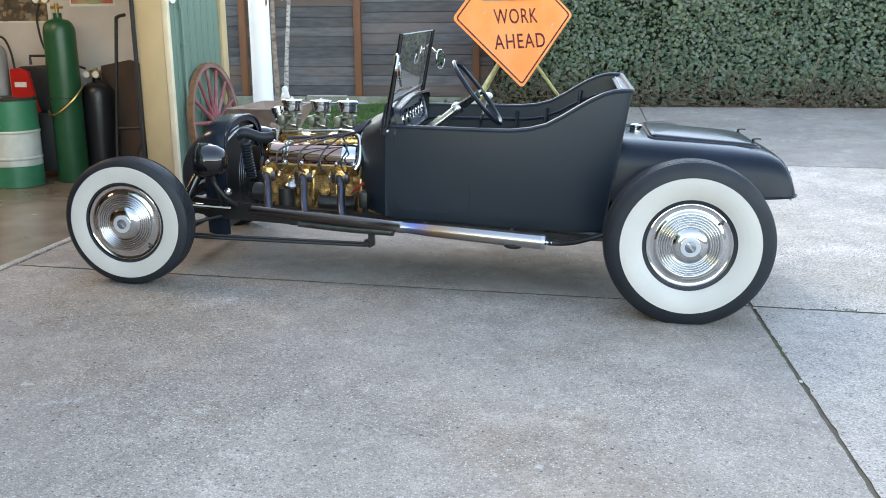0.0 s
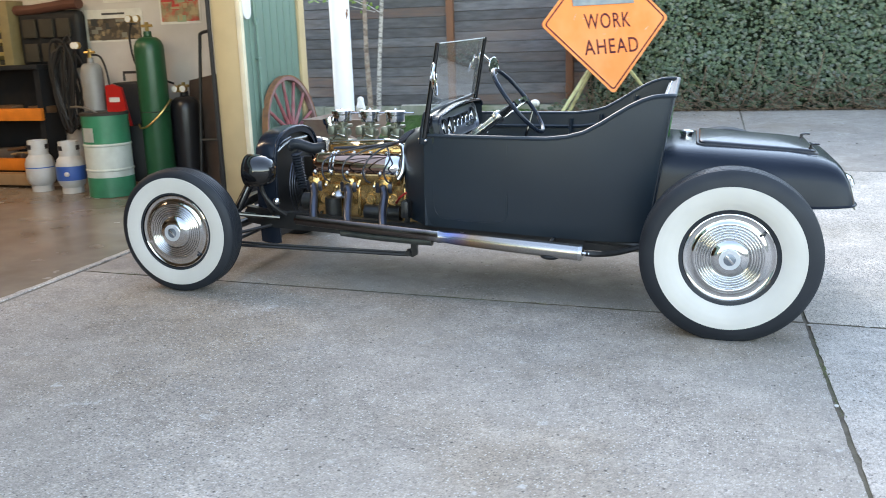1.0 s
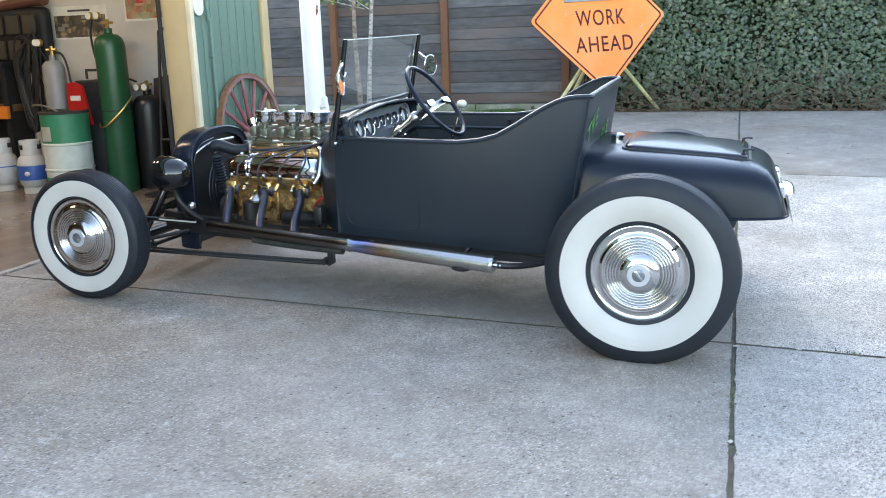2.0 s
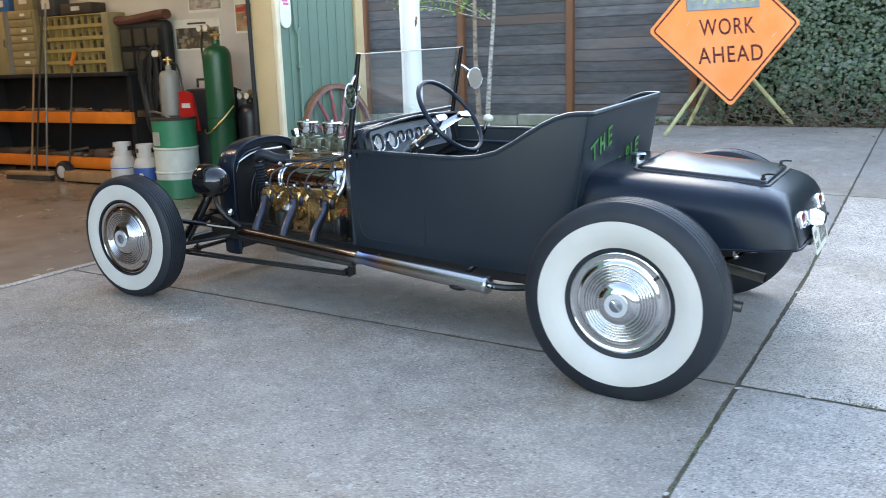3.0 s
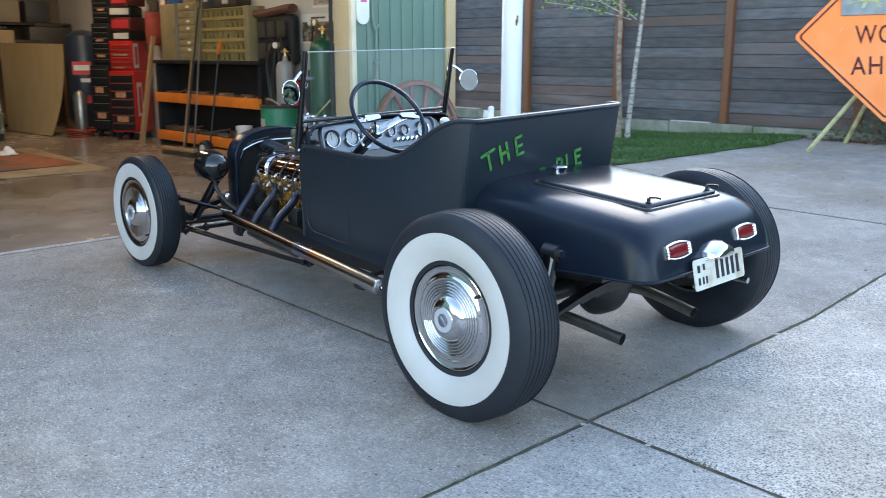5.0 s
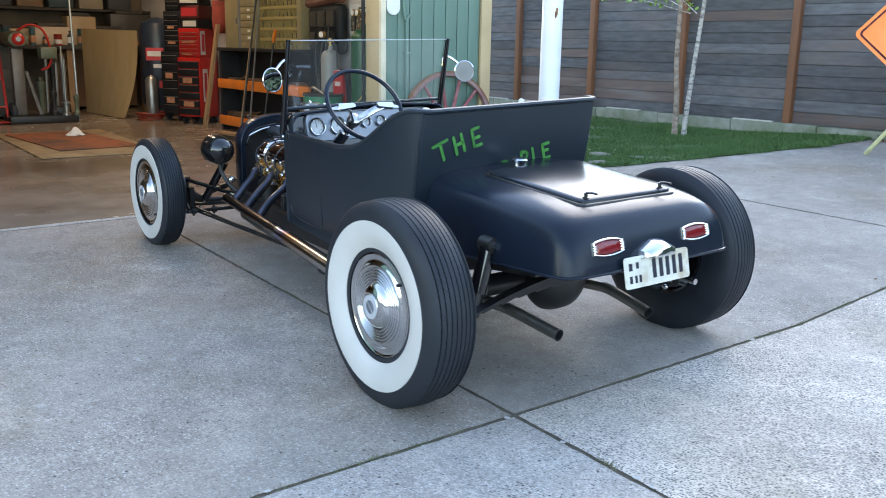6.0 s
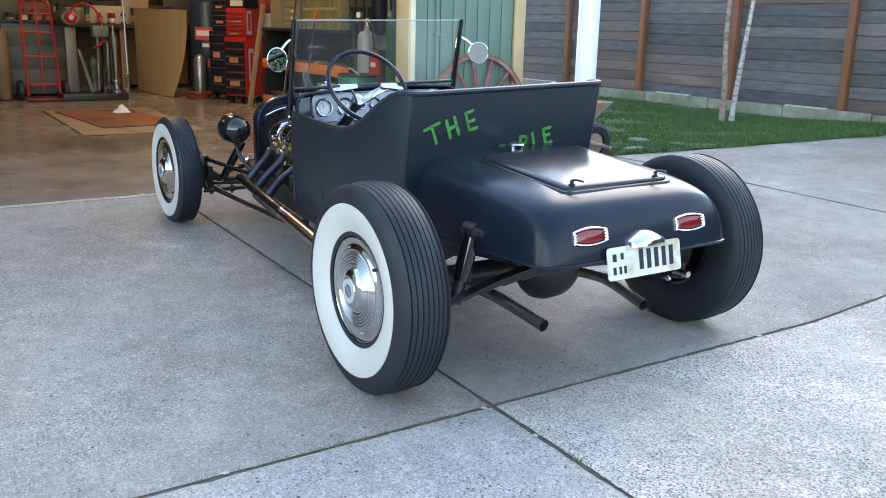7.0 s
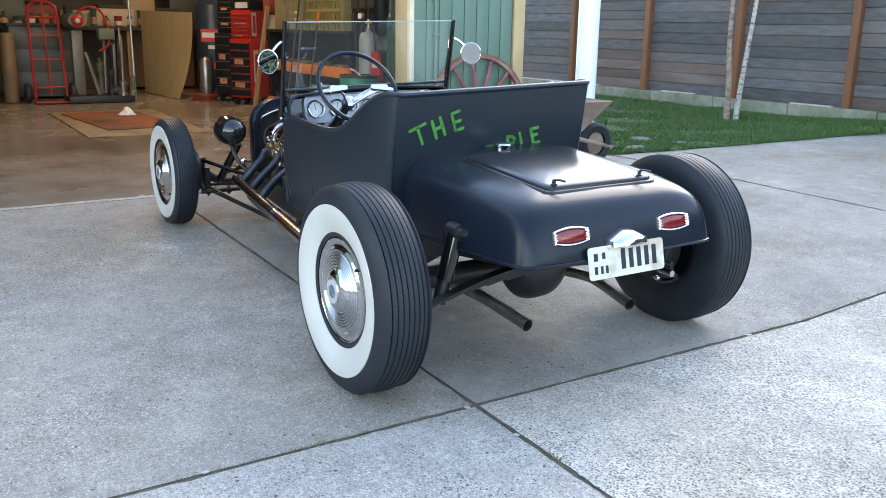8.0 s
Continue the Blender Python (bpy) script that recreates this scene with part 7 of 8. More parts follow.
for k, (z, h_, c_) in enumerate(((0.37, 0.12, STICKER), (0.49, 0.17, TOOL_BLACK), (0.66, 0.13, STICKER), (0.79, 0.16, TOOL_BLACK))):
    bx = thing("parts_box", pose(-8.212, 6.612, zt + z, 0, 0, -62 + 9 * (k % 3 - 1)), "small parts box stacked on the tool chest", "box", "stacked parts boxes")
    part("case", box(bm_new(), (-0.30, -0.16 + 0.02 * (k % 2), 0), (-0.01, 0.16, h_ - 0.004), 0.01), TOOL_BLACK if c_ is STICKER else mt("dark_red_case", (0.10, 0.02, 0.018), 0.4), bx)
    part("front_label", box(bm_new(), (-0.0095, -0.12, h_ * 0.2), (-0.007, 0.13, h_ * 0.8)), c_ if c_ is STICKER else STICKER_RED, bx)
tool_chest(0, 0, 0.29, 0.40, 0.82, 7, TOOL_BLACK, TOOL_BLACK, "black rolling tool chest with tan labels", 0.10, slanted(-8.685, 6.513, -58))
tool_chest(0, 0, 0.27, 0.36, 0.52, 7, TOOL_BLACK, TOOL_BLACK, "black upper tool box on the rolling chest", 0.0, pose(-8.660, 6.555, ground_z(-8.685, 6.513) + 0.92, 0, 0, -58))
tool_chest(0, 0, 0.25, 0.30, 0.36, 5, TOOL_BLACK, TOOL_BLACK, "small black tool box on the upper tool box", 0.0, pose(-8.655, 6.575, ground_z(-8.685, 6.513) + 1.44, 0, 0, -58))

# compressor tank with stickers, thermos, hose heap
tank = thing("compressor_tank", slanted(-9.42, 6.62), "dark blue upright compressor tank covered in stickers", "compressor")
part("vessel", lathe(bm_new(), [(0, 0.08), (0.19, 0.10), (0.25, 0.2), (0.25, 1.15), (0.21, 1.28), (0.10, 1.345), (0, 1.36)], n=36), NAVY, tank)
for x, z, w, h, m_ in ((-30, 0.86, 0.24, 0.17, STICKER_RED), (-30, 0.865, 0.20, 0.07, STICKER), (-22, 0.70, 0.12, 0.05, STICKER), (0, 0.40, 0.05, 0.08, STICKER), (-15, 0.45, 0.05, 0.1, STICKER_RED), (0, 0.55, 0.06, 0.06, STICKER)):
    mm = pose(0, 0, z, 0, 0, x)
    d = 0.2475 if m_ is not STICKER or h != 0.07 else 0.252
    bm = box(bm_new(), (d, -w / 2, -h / 2), (d + 0.004, w / 2, h / 2), m=mm)
    part("sticker", bm, m_, tank)
part("foot", lathe(bm_new(), [(0.17, 0), (0.18, 0), (0.18, 0.14), (0.17, 0.14)], n=30), NAVY, tank)
flask = thing("steel_flask", slanted(-9.02, 6.36), "tall bare steel cylinder on the floor", "cylinder")
part("bottle", lathe(bm_new(), [(0, 0), (0.075, 0.0), (0.08, 0.01), (0.08, 0.52), (0.06, 0.56), (0.03, 0.58), (0, 0.60)], n=28), STEEL_DULL, flask)
heap = thing("air_hose", slanted(-8.92, 6.30), "red air hose heaped on the floor", "hose")
for k in range(5):
    pts = [((0.13 + 0.012 * k) * math.cos(a) + 0.02 * math.sin(3 * a + k), (0.15 + 0.01 * k) * math.sin(a), 0.012 + 0.02 * k + 0.008 * math.sin(2 * a + k)) for a in (2 * math.pi * j / 30 for j in range(30))]
    part("coil", tube(bm_new(), pts, 0.010, 6, closed=True), mt("red_hose", (0.25, 0.035, 0.02), 0.5), heap)

# the leaning plywood sheet, its lower edge bowed
ply = thing("plywood_sheet", slanted(-9.60, 5.95), "curved pale plywood sheet standing on the floor", "plywood")
bm = bm_new()
grid = []
for j in range(13):
    s = j / 12
    row = []
    for k in range(13):
        t = k / 12
        row.append(bm.verts.new((-0.57 + 1.07 * t, -0.15 + t * (0.20 + 0.235 * (1 - (1 - s) ** 2.2)), 0.012 + (1.175 - 0.02 * t) * s - 0.022 * (t - 0.5) * (1 - s))))
    grid.append(row)
for a, b in zip(grid, grid[1:]):
    for k in range(12):
        bm.faces.new((a[k], a[k + 1], b[k + 1], b[k]))
bmesh.ops.solidify(bm, geom=bm.faces[:], thickness=0.012)
part("sheet", bm, PLYWOOD, ply)
pl = thing("steel_pole", slanted(-9.35, 5.46), "thin standing steel pole by the plywood", "pole")
part("shaft", cyl(bm_new(), (0.05, 0.0, 0), (-0.02, -0.01, 2.6), 0.016, n=8), STEEL_DULL, pl)

# drill press, grinder, red hand truck and grey cabinet
press = thing("drill_press", slanted(-9.25, 4.86), "old green-grey drill press on a steel base", "drill press")
part("base", box(bm_new(), (-0.18, -0.30, 0.0), (0.28, 0.52, 0.09), 0.012), BLACK_IRON, press)
part("column", box(bm_new(), (-0.05, -0.19, 0.09), (0.07, -0.05, 0.93), 0.02), COLUMN, press)
part("brace", loft(bm_new(), [[Vector((0.0 + dx, -0.02 + 0.14 * (1 - k) + dy, 0.09 + 0.55 * k)) for dx, dy in ((-0.02, -0.02), (0.02, -0.02), (0.02, 0.02), (-0.02, 0.02))] for k in (0, 1)]), COLUMN, press)
part("head", loft(bm_new(), [[Vector((x, -0.12 + 0.13 * math.cos(a) * s, 1.04 + 0.10 * math.sin(a) * s)) for a in (2 * math.pi * k / 16 for k in range(16))] for x, s in ((-0.40, 0.8), (-0.36, 1), (0.10, 1), (0.18, 0.85))]), MACHINE, press, "green cast motor head")
part("hub_red", lathe(bm_new(), [(0.07, 0), (0.075, 0.02), (0.05, 0.04), (0.02, 0.05), (0, 0.05)], pose(0.18, -0.12, 1.04, 0, 90, 0), 22), RED_PAINT, press, "round red cap")
part("hub_centre", lathe(bm_new(), [(0.03, 0.046), (0.03, 0.055), (0, 0.056)], pose(0.18, -0.12, 1.04, 0, 90, 0), 16), STEEL_DULL, press)
part("air_hose", tube(bm_new(), curve_pts([(0.05, -0.10, 1.14), (0.08, 0.05, 1.22), (0.1, 0.2, 1.15), (0.12, 0.27, 0.9), (0.12, 0.24, 0.72), (0.12, 0.14, 0.66)], 8), 0.014, 8), RED_PAINT, press, "red hose")
for y, z0, z1 in ((0.20, 0.12, 0.85), (0.32, 0.10, 0.75), (0.42, 0.10, 0.8)):
    part("rod", cyl(bm_new(), (0.05, y, z0), (0.03, y + 0.02, z1), 0.018, n=10), STEEL_DULL, press)
part("vise", box(bm_new(), (-0.05, 0.14, 0.80), (0.15, 0.34, 0.95), 0.02), MACHINE, press)
part("foot_casting", box(bm_new(), (-0.02, 0.22, 0.09), (0.22, 0.45, 0.20), 0.03), BLACK_IRON, press)

cab = thing("grey_cabinet", slanted(-9.9, 4.42), "old grey steel cabinet behind the hand truck", "cabinet")
part("body", box(bm_new(), (-0.45, -0.42, 0.03), (0.20, 0.36, 0.95), 0.01), GREY_STEEL, cab)
for k in range(3):
    part("drawer", box(bm_new(), (0.2, -0.38, 0.10 + 0.28 * k), (0.214, 0.32, 0.35 + 0.28 * k), 0.005), GREY_STEEL, cab)
part("cabinet_top", box(bm_new(), (-0.47, -0.45, 0.95), (0.24, 0.39, 0.985), 0.005), BLACK_IRON, cab)
truck = thing("hand_truck", slanted(-9.25, 4.38), "red tubular hand truck standing upright", "hand truck")
for y in (-0.19, 0.19):
    part("rail", tube(bm_new(), curve_pts([(0.06, y, 0.06), (-0.06, y * 0.98, 0.6), (-0.16, y * 0.9, 1.14), (-0.18, y * 0.6, 1.25), (-0.185, 0, 1.30)], 6), 0.017, 8), RED_PAINT, truck, "red tube rail")
part("centre_rail", tube(bm_new(), [(0.04, 0, 0.10), (-0.185, 0, 1.29)], 0.012, 8), RED_PAINT, truck)
for z, x in ((0.20, 0.03), (0.55, -0.05), (0.85, -0.11), (1.08, -0.15)):
    part("rung", cyl(bm_new(), (x, -0.185, z), (x, 0.185, z), 0.011, n=8), RED_PAINT, truck)
part("toe_plate", box(bm_new(), (0.04, -0.21, 0.015), (0.26, 0.21, 0.027), 0.003), RED_PAINT, truck)
for y in (-0.27, 0.27):
    part("wheel", lathe(bm_new(), [(0.03, -0.035), (0.10, -0.04), (0.125, -0.02), (0.125, 0.02), (0.10, 0.04), (0.03, 0.035)], pose(-0.02, y, 0.125, 90, 0, 0), 24), RUBBER, truck, "black tyre")
bench = thing("work_bench", slanted(-10.55, 5.3), "dark workbench crowded with machines and cartons", "workbench")
part("bench_top", box(bm_new(), (-0.6, -1.6, 0.88), (0.35, 1.5, 0.94), 0.006), DARK_CLUTTER, bench)
for y in (-1.5, 0.35, 1.4):
    part("leg", box(bm_new(), (0.2, y - 0.04, 0), (0.28, y + 0.04, 0.88)), RAW_WOOD, bench)
part("back_board", box(bm_new(), (-0.2, 0.25, 0.05), (-0.15, 1.4, 0.85)), mt("brown_panel", (0.17, 0.09, 0.045), 0.6), bench)
clut = random.Random(21)
for k, (x, y, w, h, c, lab) in enumerate(((-10.5, 4.0, 0.3, 0.35, (0.10, 0.11, 0.08), "green-grey bench grinder"), (-10.5, 4.5, 0.22, 0.28, (0.20, 0.03, 0.02), "dark red bench tool"), (-10.45, 5.0, 0.26, 0.22, (0.33, 0.22, 0.12), "brown carton"), (-10.4, 5.45, 0.28, 0.25, (0.45, 0.34, 0.24), "pale carton"), (-10.45, 5.85, 0.2, 0.4, (0.16, 0.09, 0.05), "brown wooden crate"), (-10.5, 6.25, 0.3, 0.22, (0.28, 0.03, 0.02), "red tool tray"), (-10.6, 6.6, 0.3, 0.45, (0.04, 0.035, 0.03), "black machine case"))):
    c_ = thing("bench_box", pose(x, y, ground_z(x, y) + 0.94), lab + " standing on the workbench", "box")
    part("case", box(bm_new(), (-0.15, -w, 0), (0.15, w, h), 0.02), mt("bench_paint_%s" % lab.split()[0], c, 0.5), c_)
    part("cap", box(bm_new(), (-0.10, -w * 0.7, h), (0.12, w * 0.6, h + 0.05), 0.01), DARK_CLUTTER, c_)
for k in range(9):
    y = 3.2 + 0.42 * k
    hgt = clut.uniform(0.15, 0.45)
    c_ = thing("wall_shelf_box", pose(-10.95, y, 1.72), "dark carton on the high shelf of the back wall", "box", "cartons on the back shelf")
    part("carton", box(bm_new(), (-0.15, -0.17, 0), (0.15, 0.17, hgt), 0.01), mt("shelf_tone_%d" % (k % 4), ((0.05, 0.05, 0.055), (0.22, 0.13, 0.07), (0.04, 0.07, 0.08), (0.30, 0.24, 0.17))[k % 4], 0.6), c_)
shelf = thing("wall_shelf", pose(-10.95, 4.9, 1.68), "long dark shelf on the back wall", "shelf")
part("board", box(bm_new(), (-0.25, -2.1, 0), (0.2, 2.1, 0.035)), DARK_CLUTTER, shelf)
part("bracket", box(bm_new(), (-0.25, -1.5, -0.2), (-0.2, -1.46, 0)), BLACK_IRON, shelf)

# red bag, jackets and papers between the chests and the cabinets
bag = thing("red_tool_bag", pose(-7.86, 6.82, ground_z(-7.86, 6.82) + 0.0), "tall red and dark cloth bundle hanging on the wall", "tool bag")
part("cloth_wrap", loft(bm_new(), [[Vector((w * math.cos(a) + 0.02 * math.sin(3 * z + a), 0.08 + 0.10 * math.sin(a), z)) for a in (2 * math.pi * k / 14 for k in range(14))] for z, w in ((1.18, 0.10), (1.25, 0.16), (1.38, 0.18), (1.50, 0.15), (1.58, 0.10))]), mt("faded_red_cloth", (0.30, 0.045, 0.03), 0.85, c3=(0.12, 0.03, 0.02), scale3=7), bag)
part("hook", tube(bm_new(), [(0, 0.18, 1.62), (0, 0.10, 1.62), (0, 0.08, 1.56)], 0.006, 6), BLACK_IRON, bag)
for x, w, z0, z1, c, lab in ((-8.02, 0.09, 1.72, 2.35, (0.05, 0.035, 0.03), "dark work jacket hanging on the wall"), (-7.62, 0.07, 1.70, 2.3, (0.12, 0.035, 0.025), "dark red apron hanging on the wall"), (-8.20, 0.10, 1.95, 2.4, (0.33, 0.24, 0.13), "yellowed cloth hanging on the wall")):
    j_ = thing("hanging_cloth", pose(x, 6.985, z0), lab, "cloth")
    part("cloth", loft(bm_new(), [[Vector((w * s_ * math.cos(a) + 0.012 * math.sin(5 * zz + 2 * a), 0.035 * math.sin(a), zz)) for a in (2 * math.pi * k / 12 for k in range(12))] for zz, s_ in ((0, 1.1), (0.3 * (z1 - z0), 1.0), (0.7 * (z1 - z0), 0.9), (z1 - z0, 0.5))]), mt("cloth_%d" % round(-100 * x), c, 0.85, c3=tuple(0.4 * v for v in c), scale3=9), j_)

# cans, jars and bottles along the bench and the shelf
def can(x, y, z, r, h, colour, label, kind):
    c = thing(kind, pose(x, y, z), label, kind.split("_")[-1], "cans and bottles on the bench")
    m_ = mt("can_%d" % round(1000 * sum(colour)), colour, 0.4, 0.2)
    if kind == "paint_can":
        part("body", lathe(bm_new(), [(0, 0), (r, 0), (r, h), (r * 1.04, h + 0.004), (r * 1.04, h + 0.010), (r * 0.9, h + 0.008), (0, h + 0.004)], n=20), m_, c)
    else:
        part("body", lathe(bm_new(), [(0, 0), (r, 0.004), (r, h * 0.62), (r * 0.85, h * 0.72), (r * 0.35, h * 0.80), (r * 0.32, h * 0.92), (0, h * 0.92)], n=18), m_, c)
        part("cap", cyl(bm_new(), (0, 0, h * 0.9), (0, 0, h), r * 0.4, n=12), TOOL_BLACK, c)
    part("label", lathe(bm_new(), [(r + 0.0005, h * 0.15), (r + 0.0015, h * 0.16), (r + 0.0015, h * 0.55), (r + 0.0005, h * 0.56)], n=20), STICKER if round(100 * x + 100 * y) % 2 else TAN_LABEL, c)
rc = random.Random(41)
TONES = ((0.30, 0.03, 0.02), (0.04, 0.09, 0.10), (0.30, 0.22, 0.10), (0.05, 0.05, 0.05), (0.25, 0.24, 0.22), (0.06, 0.12, 0.05))
for k in range(18):
    y = 3.85 + 0.165 * k
    can(-10.24 + rc.uniform(-0.03, 0.03), y, ground_z(-10.3, y) + 0.94, rc.uniform(0.035, 0.065), rc.uniform(0.12, 0.24), TONES[rc.randrange(6)], ("dented paint can standing on the workbench", "grubby oil bottle standing on the workbench")[k % 2], ("paint_can", "oil_bottle")[k % 2])

# brown tube, thin pole, castings and pipes round the drill press
tube_ = thing("canvas_tube", slanted(-9.35, 3.93), "tall brown tube standing on the garage floor", "tube")
part("body", lathe(bm_new(), [(0, 0.01), (0.085, 0.01), (0.09, 0.03), (0.088, 0.40), (0.092, 0.44), (0.088, 0.48), (0.087, 0.86), (0.078, 0.88), (0, 0.88)], n=24), mt("brown_tube_paint", (0.20, 0.12, 0.06), 0.5, c3=(0.10, 0.06, 0.03), scale3=7), tube_)
pole2 = thing("steel_pole", slanted(-9.10, 3.72), "thin standing pole beside the brown tube", "pole")
part("shaft", cyl(bm_new(), (0, 0, 0.0), (0.02, -0.03, 2.25), 0.013, n=8), RAW_WOOD, pole2)
for k, (x, y, r, h) in enumerate(((-9.05, 5.10, 0.045, 0.34), (-9.02, 5.24, 0.06, 0.20), (-8.98, 5.36, 0.04, 0.28), (-9.42, 5.20, 0.05, 0.72), (-9.50, 5.34, 0.035, 0.95), (-9.45, 5.05, 0.06, 0.55))):
    c = thing("iron_casting", slanted(x, y, 20 * k), "oily dark iron casting standing by the drill press", "casting", "castings by the drill press")
    lift = 0.091 if -9.43 < x < -8.97 and y < 5.38 else 0.0
    part("body", lathe(bm_new(), [(0, lift), (r, lift), (r, lift + h * 0.16), (r * 0.62, lift + h * 0.22), (r * 0.62, lift + h * 0.66), (r * 0.9, lift + h * 0.72), (r * 0.9, lift + h * 0.88), (r * 0.4, lift + h * 0.92), (r * 0.4, lift + h), (0, lift + h)], n=16), (BLACK_IRON, STEEL_DULL, MACHINE)[k % 3], c)
# rods and pipes lying on the rack's shelves
rp = random.Random(77)
for k in range(14):
    z = 0.612 if k % 2 else 0.212
    x, a, L = rp.uniform(-0.8, 0.8), rp.uniform(-7, 7), rp.uniform(0.3, 0.7)
    t = thing("scrap_rod", slanted(-6.35, 6.75), ("rusty steel rod lying on the rack", "dull pipe offcut lying on the rack")[k % 2], "rod", "rods on the rack")
    part("shaft", cyl(bm_new(), (x - L / 2, 0.06 + 0.002 * a, z + 0.01), (x + L / 2, 0.06 - 0.004 * a, z + 0.012 + 0.012 * abs(a)), rp.uniform(0.006, 0.014), n=8), (mt("rusty_scrap", (0.16, 0.09, 0.05), 0.5, 0.3), STEEL_DULL, RAW_WOOD)[k % 3], t)
picture(-9.38, -9.08, 1.62, 2.12, ((0.22, 0.13, 0.06), (0.40, 0.27, 0.13), (0.06, 0.05, 0.04)), "brown framed workshop print on the plaster wall")
picture(-8.96, -8.78, 1.78, 2.20, ((0.42, 0.30, 0.18), (0.50, 0.14, 0.08)), "yellowed paper notice on the plaster wall")

# mats on the floor
mat1 = thing("floor_board", pose(-6.95, 4.78, ground_z(-6.95, 4.78), 0, 1.254, 1), "large tan hardboard sheet lying on the floor", "floor mat")
part("sheet", box(bm_new(), (-1.07, -0.60, 0.002), (1.07, 0.60, 0.012), 0.003), CARDBOARD, mat1)
mat2 = thing("stained_mat", pose(-7.05, 4.78, ground_z(-7.05, 4.78) + 0.012, 0, 1.254, 8), "red-brown stained mat lying on the hardboard", "floor mat")
part("mat", box(bm_new(), (-0.80, -0.42, 0.001), (0.75, 0.42, 0.012), 0.003), RED_STAIN, mat2)
rag = thing("white_rag", pose(-7.46, 4.93, ground_z(-7.46, 4.93) + 0.024), "crumpled white rag on the stained mat", "rag")
bm = bm_new()
bmesh.ops.create_icosphere(bm, subdivisions=3, radius=0.085)
for v in bm.verts:
    away = math.hypot(v.co.x, v.co.y) / 0.085
    v.co.z = 0.085 * max(0, 1 - away) ** 0.8 if v.co.z > 0 else 0
    v.co *= 1.05 + 0.6 * noise.noise(v.co * 22 + Vector((3, 1, 0)))
part("cloth", bm, CLOTH, rag)

# ---- by the green wall ----
WAGON = surface("faded_red_wood", (0.30, 0.075, 0.080), (0.24, 0.070, 0.072), 14, 0.75, bump=0.0012, c3=(0.32, 0.20, 0.19), scale3=6, amount3=0.7)
RIM_WOOD = surface("weathered_wheel_rim", (0.26, 0.115, 0.105), (0.20, 0.105, 0.10), 16, 0.8, bump=0.0012, c3=(0.32, 0.25, 0.225), scale3=7, amount3=0.6)
wagon = thing("wagon_wheel", at_ground(-2.735, 6.70) @ pose(0, 0, 0, 0, -4, 0) @ pose(0, 0, 0.475, 0, 90, 0), "faded red wooden wagon wheel leaning on the green wall", "wagon wheel")
part("rim", lathe(bm_new(), [(0.436, -0.019), (0.438, -0.021), (0.465, -0.021), (0.465, 0.021), (0.438, 0.021), (0.436, 0.019), (0.436, -0.019)], n=64), RIM_WOOD, wagon)
part("iron_tyre", lathe(bm_new(), [(0.465, -0.024), (0.475, -0.024), (0.475, 0.024), (0.465, 0.024), (0.465, -0.024)], n=64), RUST, wagon, "rusty iron tyre")
part("hub", lathe(bm_new(), [(0, -0.05), (0.055, -0.05), (0.065, -0.04), (0.07, -0.03), (0.07, 0.03), (0.055, 0.08), (0.04, 0.11), (0.022, 0.11), (0.022, 0.07), (0, 0.07)], n=28), WAGON, wagon)
for k in range(14):
    a = 2 * math.pi * (k + 0.3) / 14
    c, s = math.cos(a), math.sin(a)
    part("spoke", tube(bm_new(), [(0.06 * c, 0.06 * s, 0), (0.2 * c, 0.2 * s, 0), (0.34 * c, 0.34 * s, 0), (0.43 * c, 0.43 * s, 0)], [0.019, 0.016, 0.0135, 0.014], 8), WAGON, wagon)

thermo = thing("wall_thermometer", pose(WX + 0.0, 6.175, 1.50), "white enamel wall thermometer with faded pink print", "thermometer")
out = [Vector((0.0, y, z)) for y, z in rounded_rect(0.125, 0.50, 0.06, 6)]
part("plate", loft(bm_new(), [[p + Vector((0.002, 0, 0.25)) for p in out], [p + Vector((0.014, 0, 0.25)) for p in out]]), mt("white_enamel", (0.78, 0.77, 0.76), 0.3), thermo)
part("print_mark", box(box(bm_new(), (0.0142, -0.035, 0.19), (0.0152, 0.03, 0.215)), (0.0142, -0.02, 0.165), (0.0152, 0.04, 0.183)), mt("pink_print", (0.70, 0.12, 0.30), 0.5), thermo, "faded pink print")
conduit = thing("wall_conduit", pose(WX, 6.30, 0.2), "green painted conduit clipped to the wall", "conduit")
part("pipe", tube(bm_new(), curve_pts([(0.018, 0, 0), (0.018, 0, 0.9), (0.018, 0, 1.20), (0.018, 0.0, 1.27), (0.018, 0.02, 1.30), (0.018, -0.03, 1.36), (0.018, -0.03, 2.4)], 6), 0.011, 10), GREEN_WALL, conduit)
for z in (0.5, 1.0):
    part("clip", box(bm_new(), (0.004, -0.025, z), (0.032, 0.025, z + 0.02), 0.004), GREEN_WALL, conduit)

# old barrow with two painted figures
BARROW = surface("rusty_brown_tray", (0.25, 0.165, 0.125), (0.30, 0.215, 0.165), 12, 0.8, bump=0.001, c3=(0.36, 0.28, 0.23), scale3=5, amount3=0.6)
bx, by = -2.46, 7.21
barrow = thing("wheelbarrow", at_ground(bx, by), "old rusty wheelbarrow with a black tyre", "wheelbarrow")
rim_r = [(-0.26, -0.42), (0.26, -0.42), (0.24, 0.42), (-0.24, 0.42)]
bm = loft(bm_new(), [[Vector((x * s, y * s + o, z)) for x, y in rim_r] for s, o, z in ((0.55, 0.0, 0.30), (1.0, 0.02, 0.545), (1.04, 0.02, 0.555), (1.0, 0.02, 0.56), (0.54, 0.0, 0.31))], caps=False)
bm.faces.new([bm.verts.new((x * 0.55, y * 0.55, 0.302)) for x, y in rim_r])
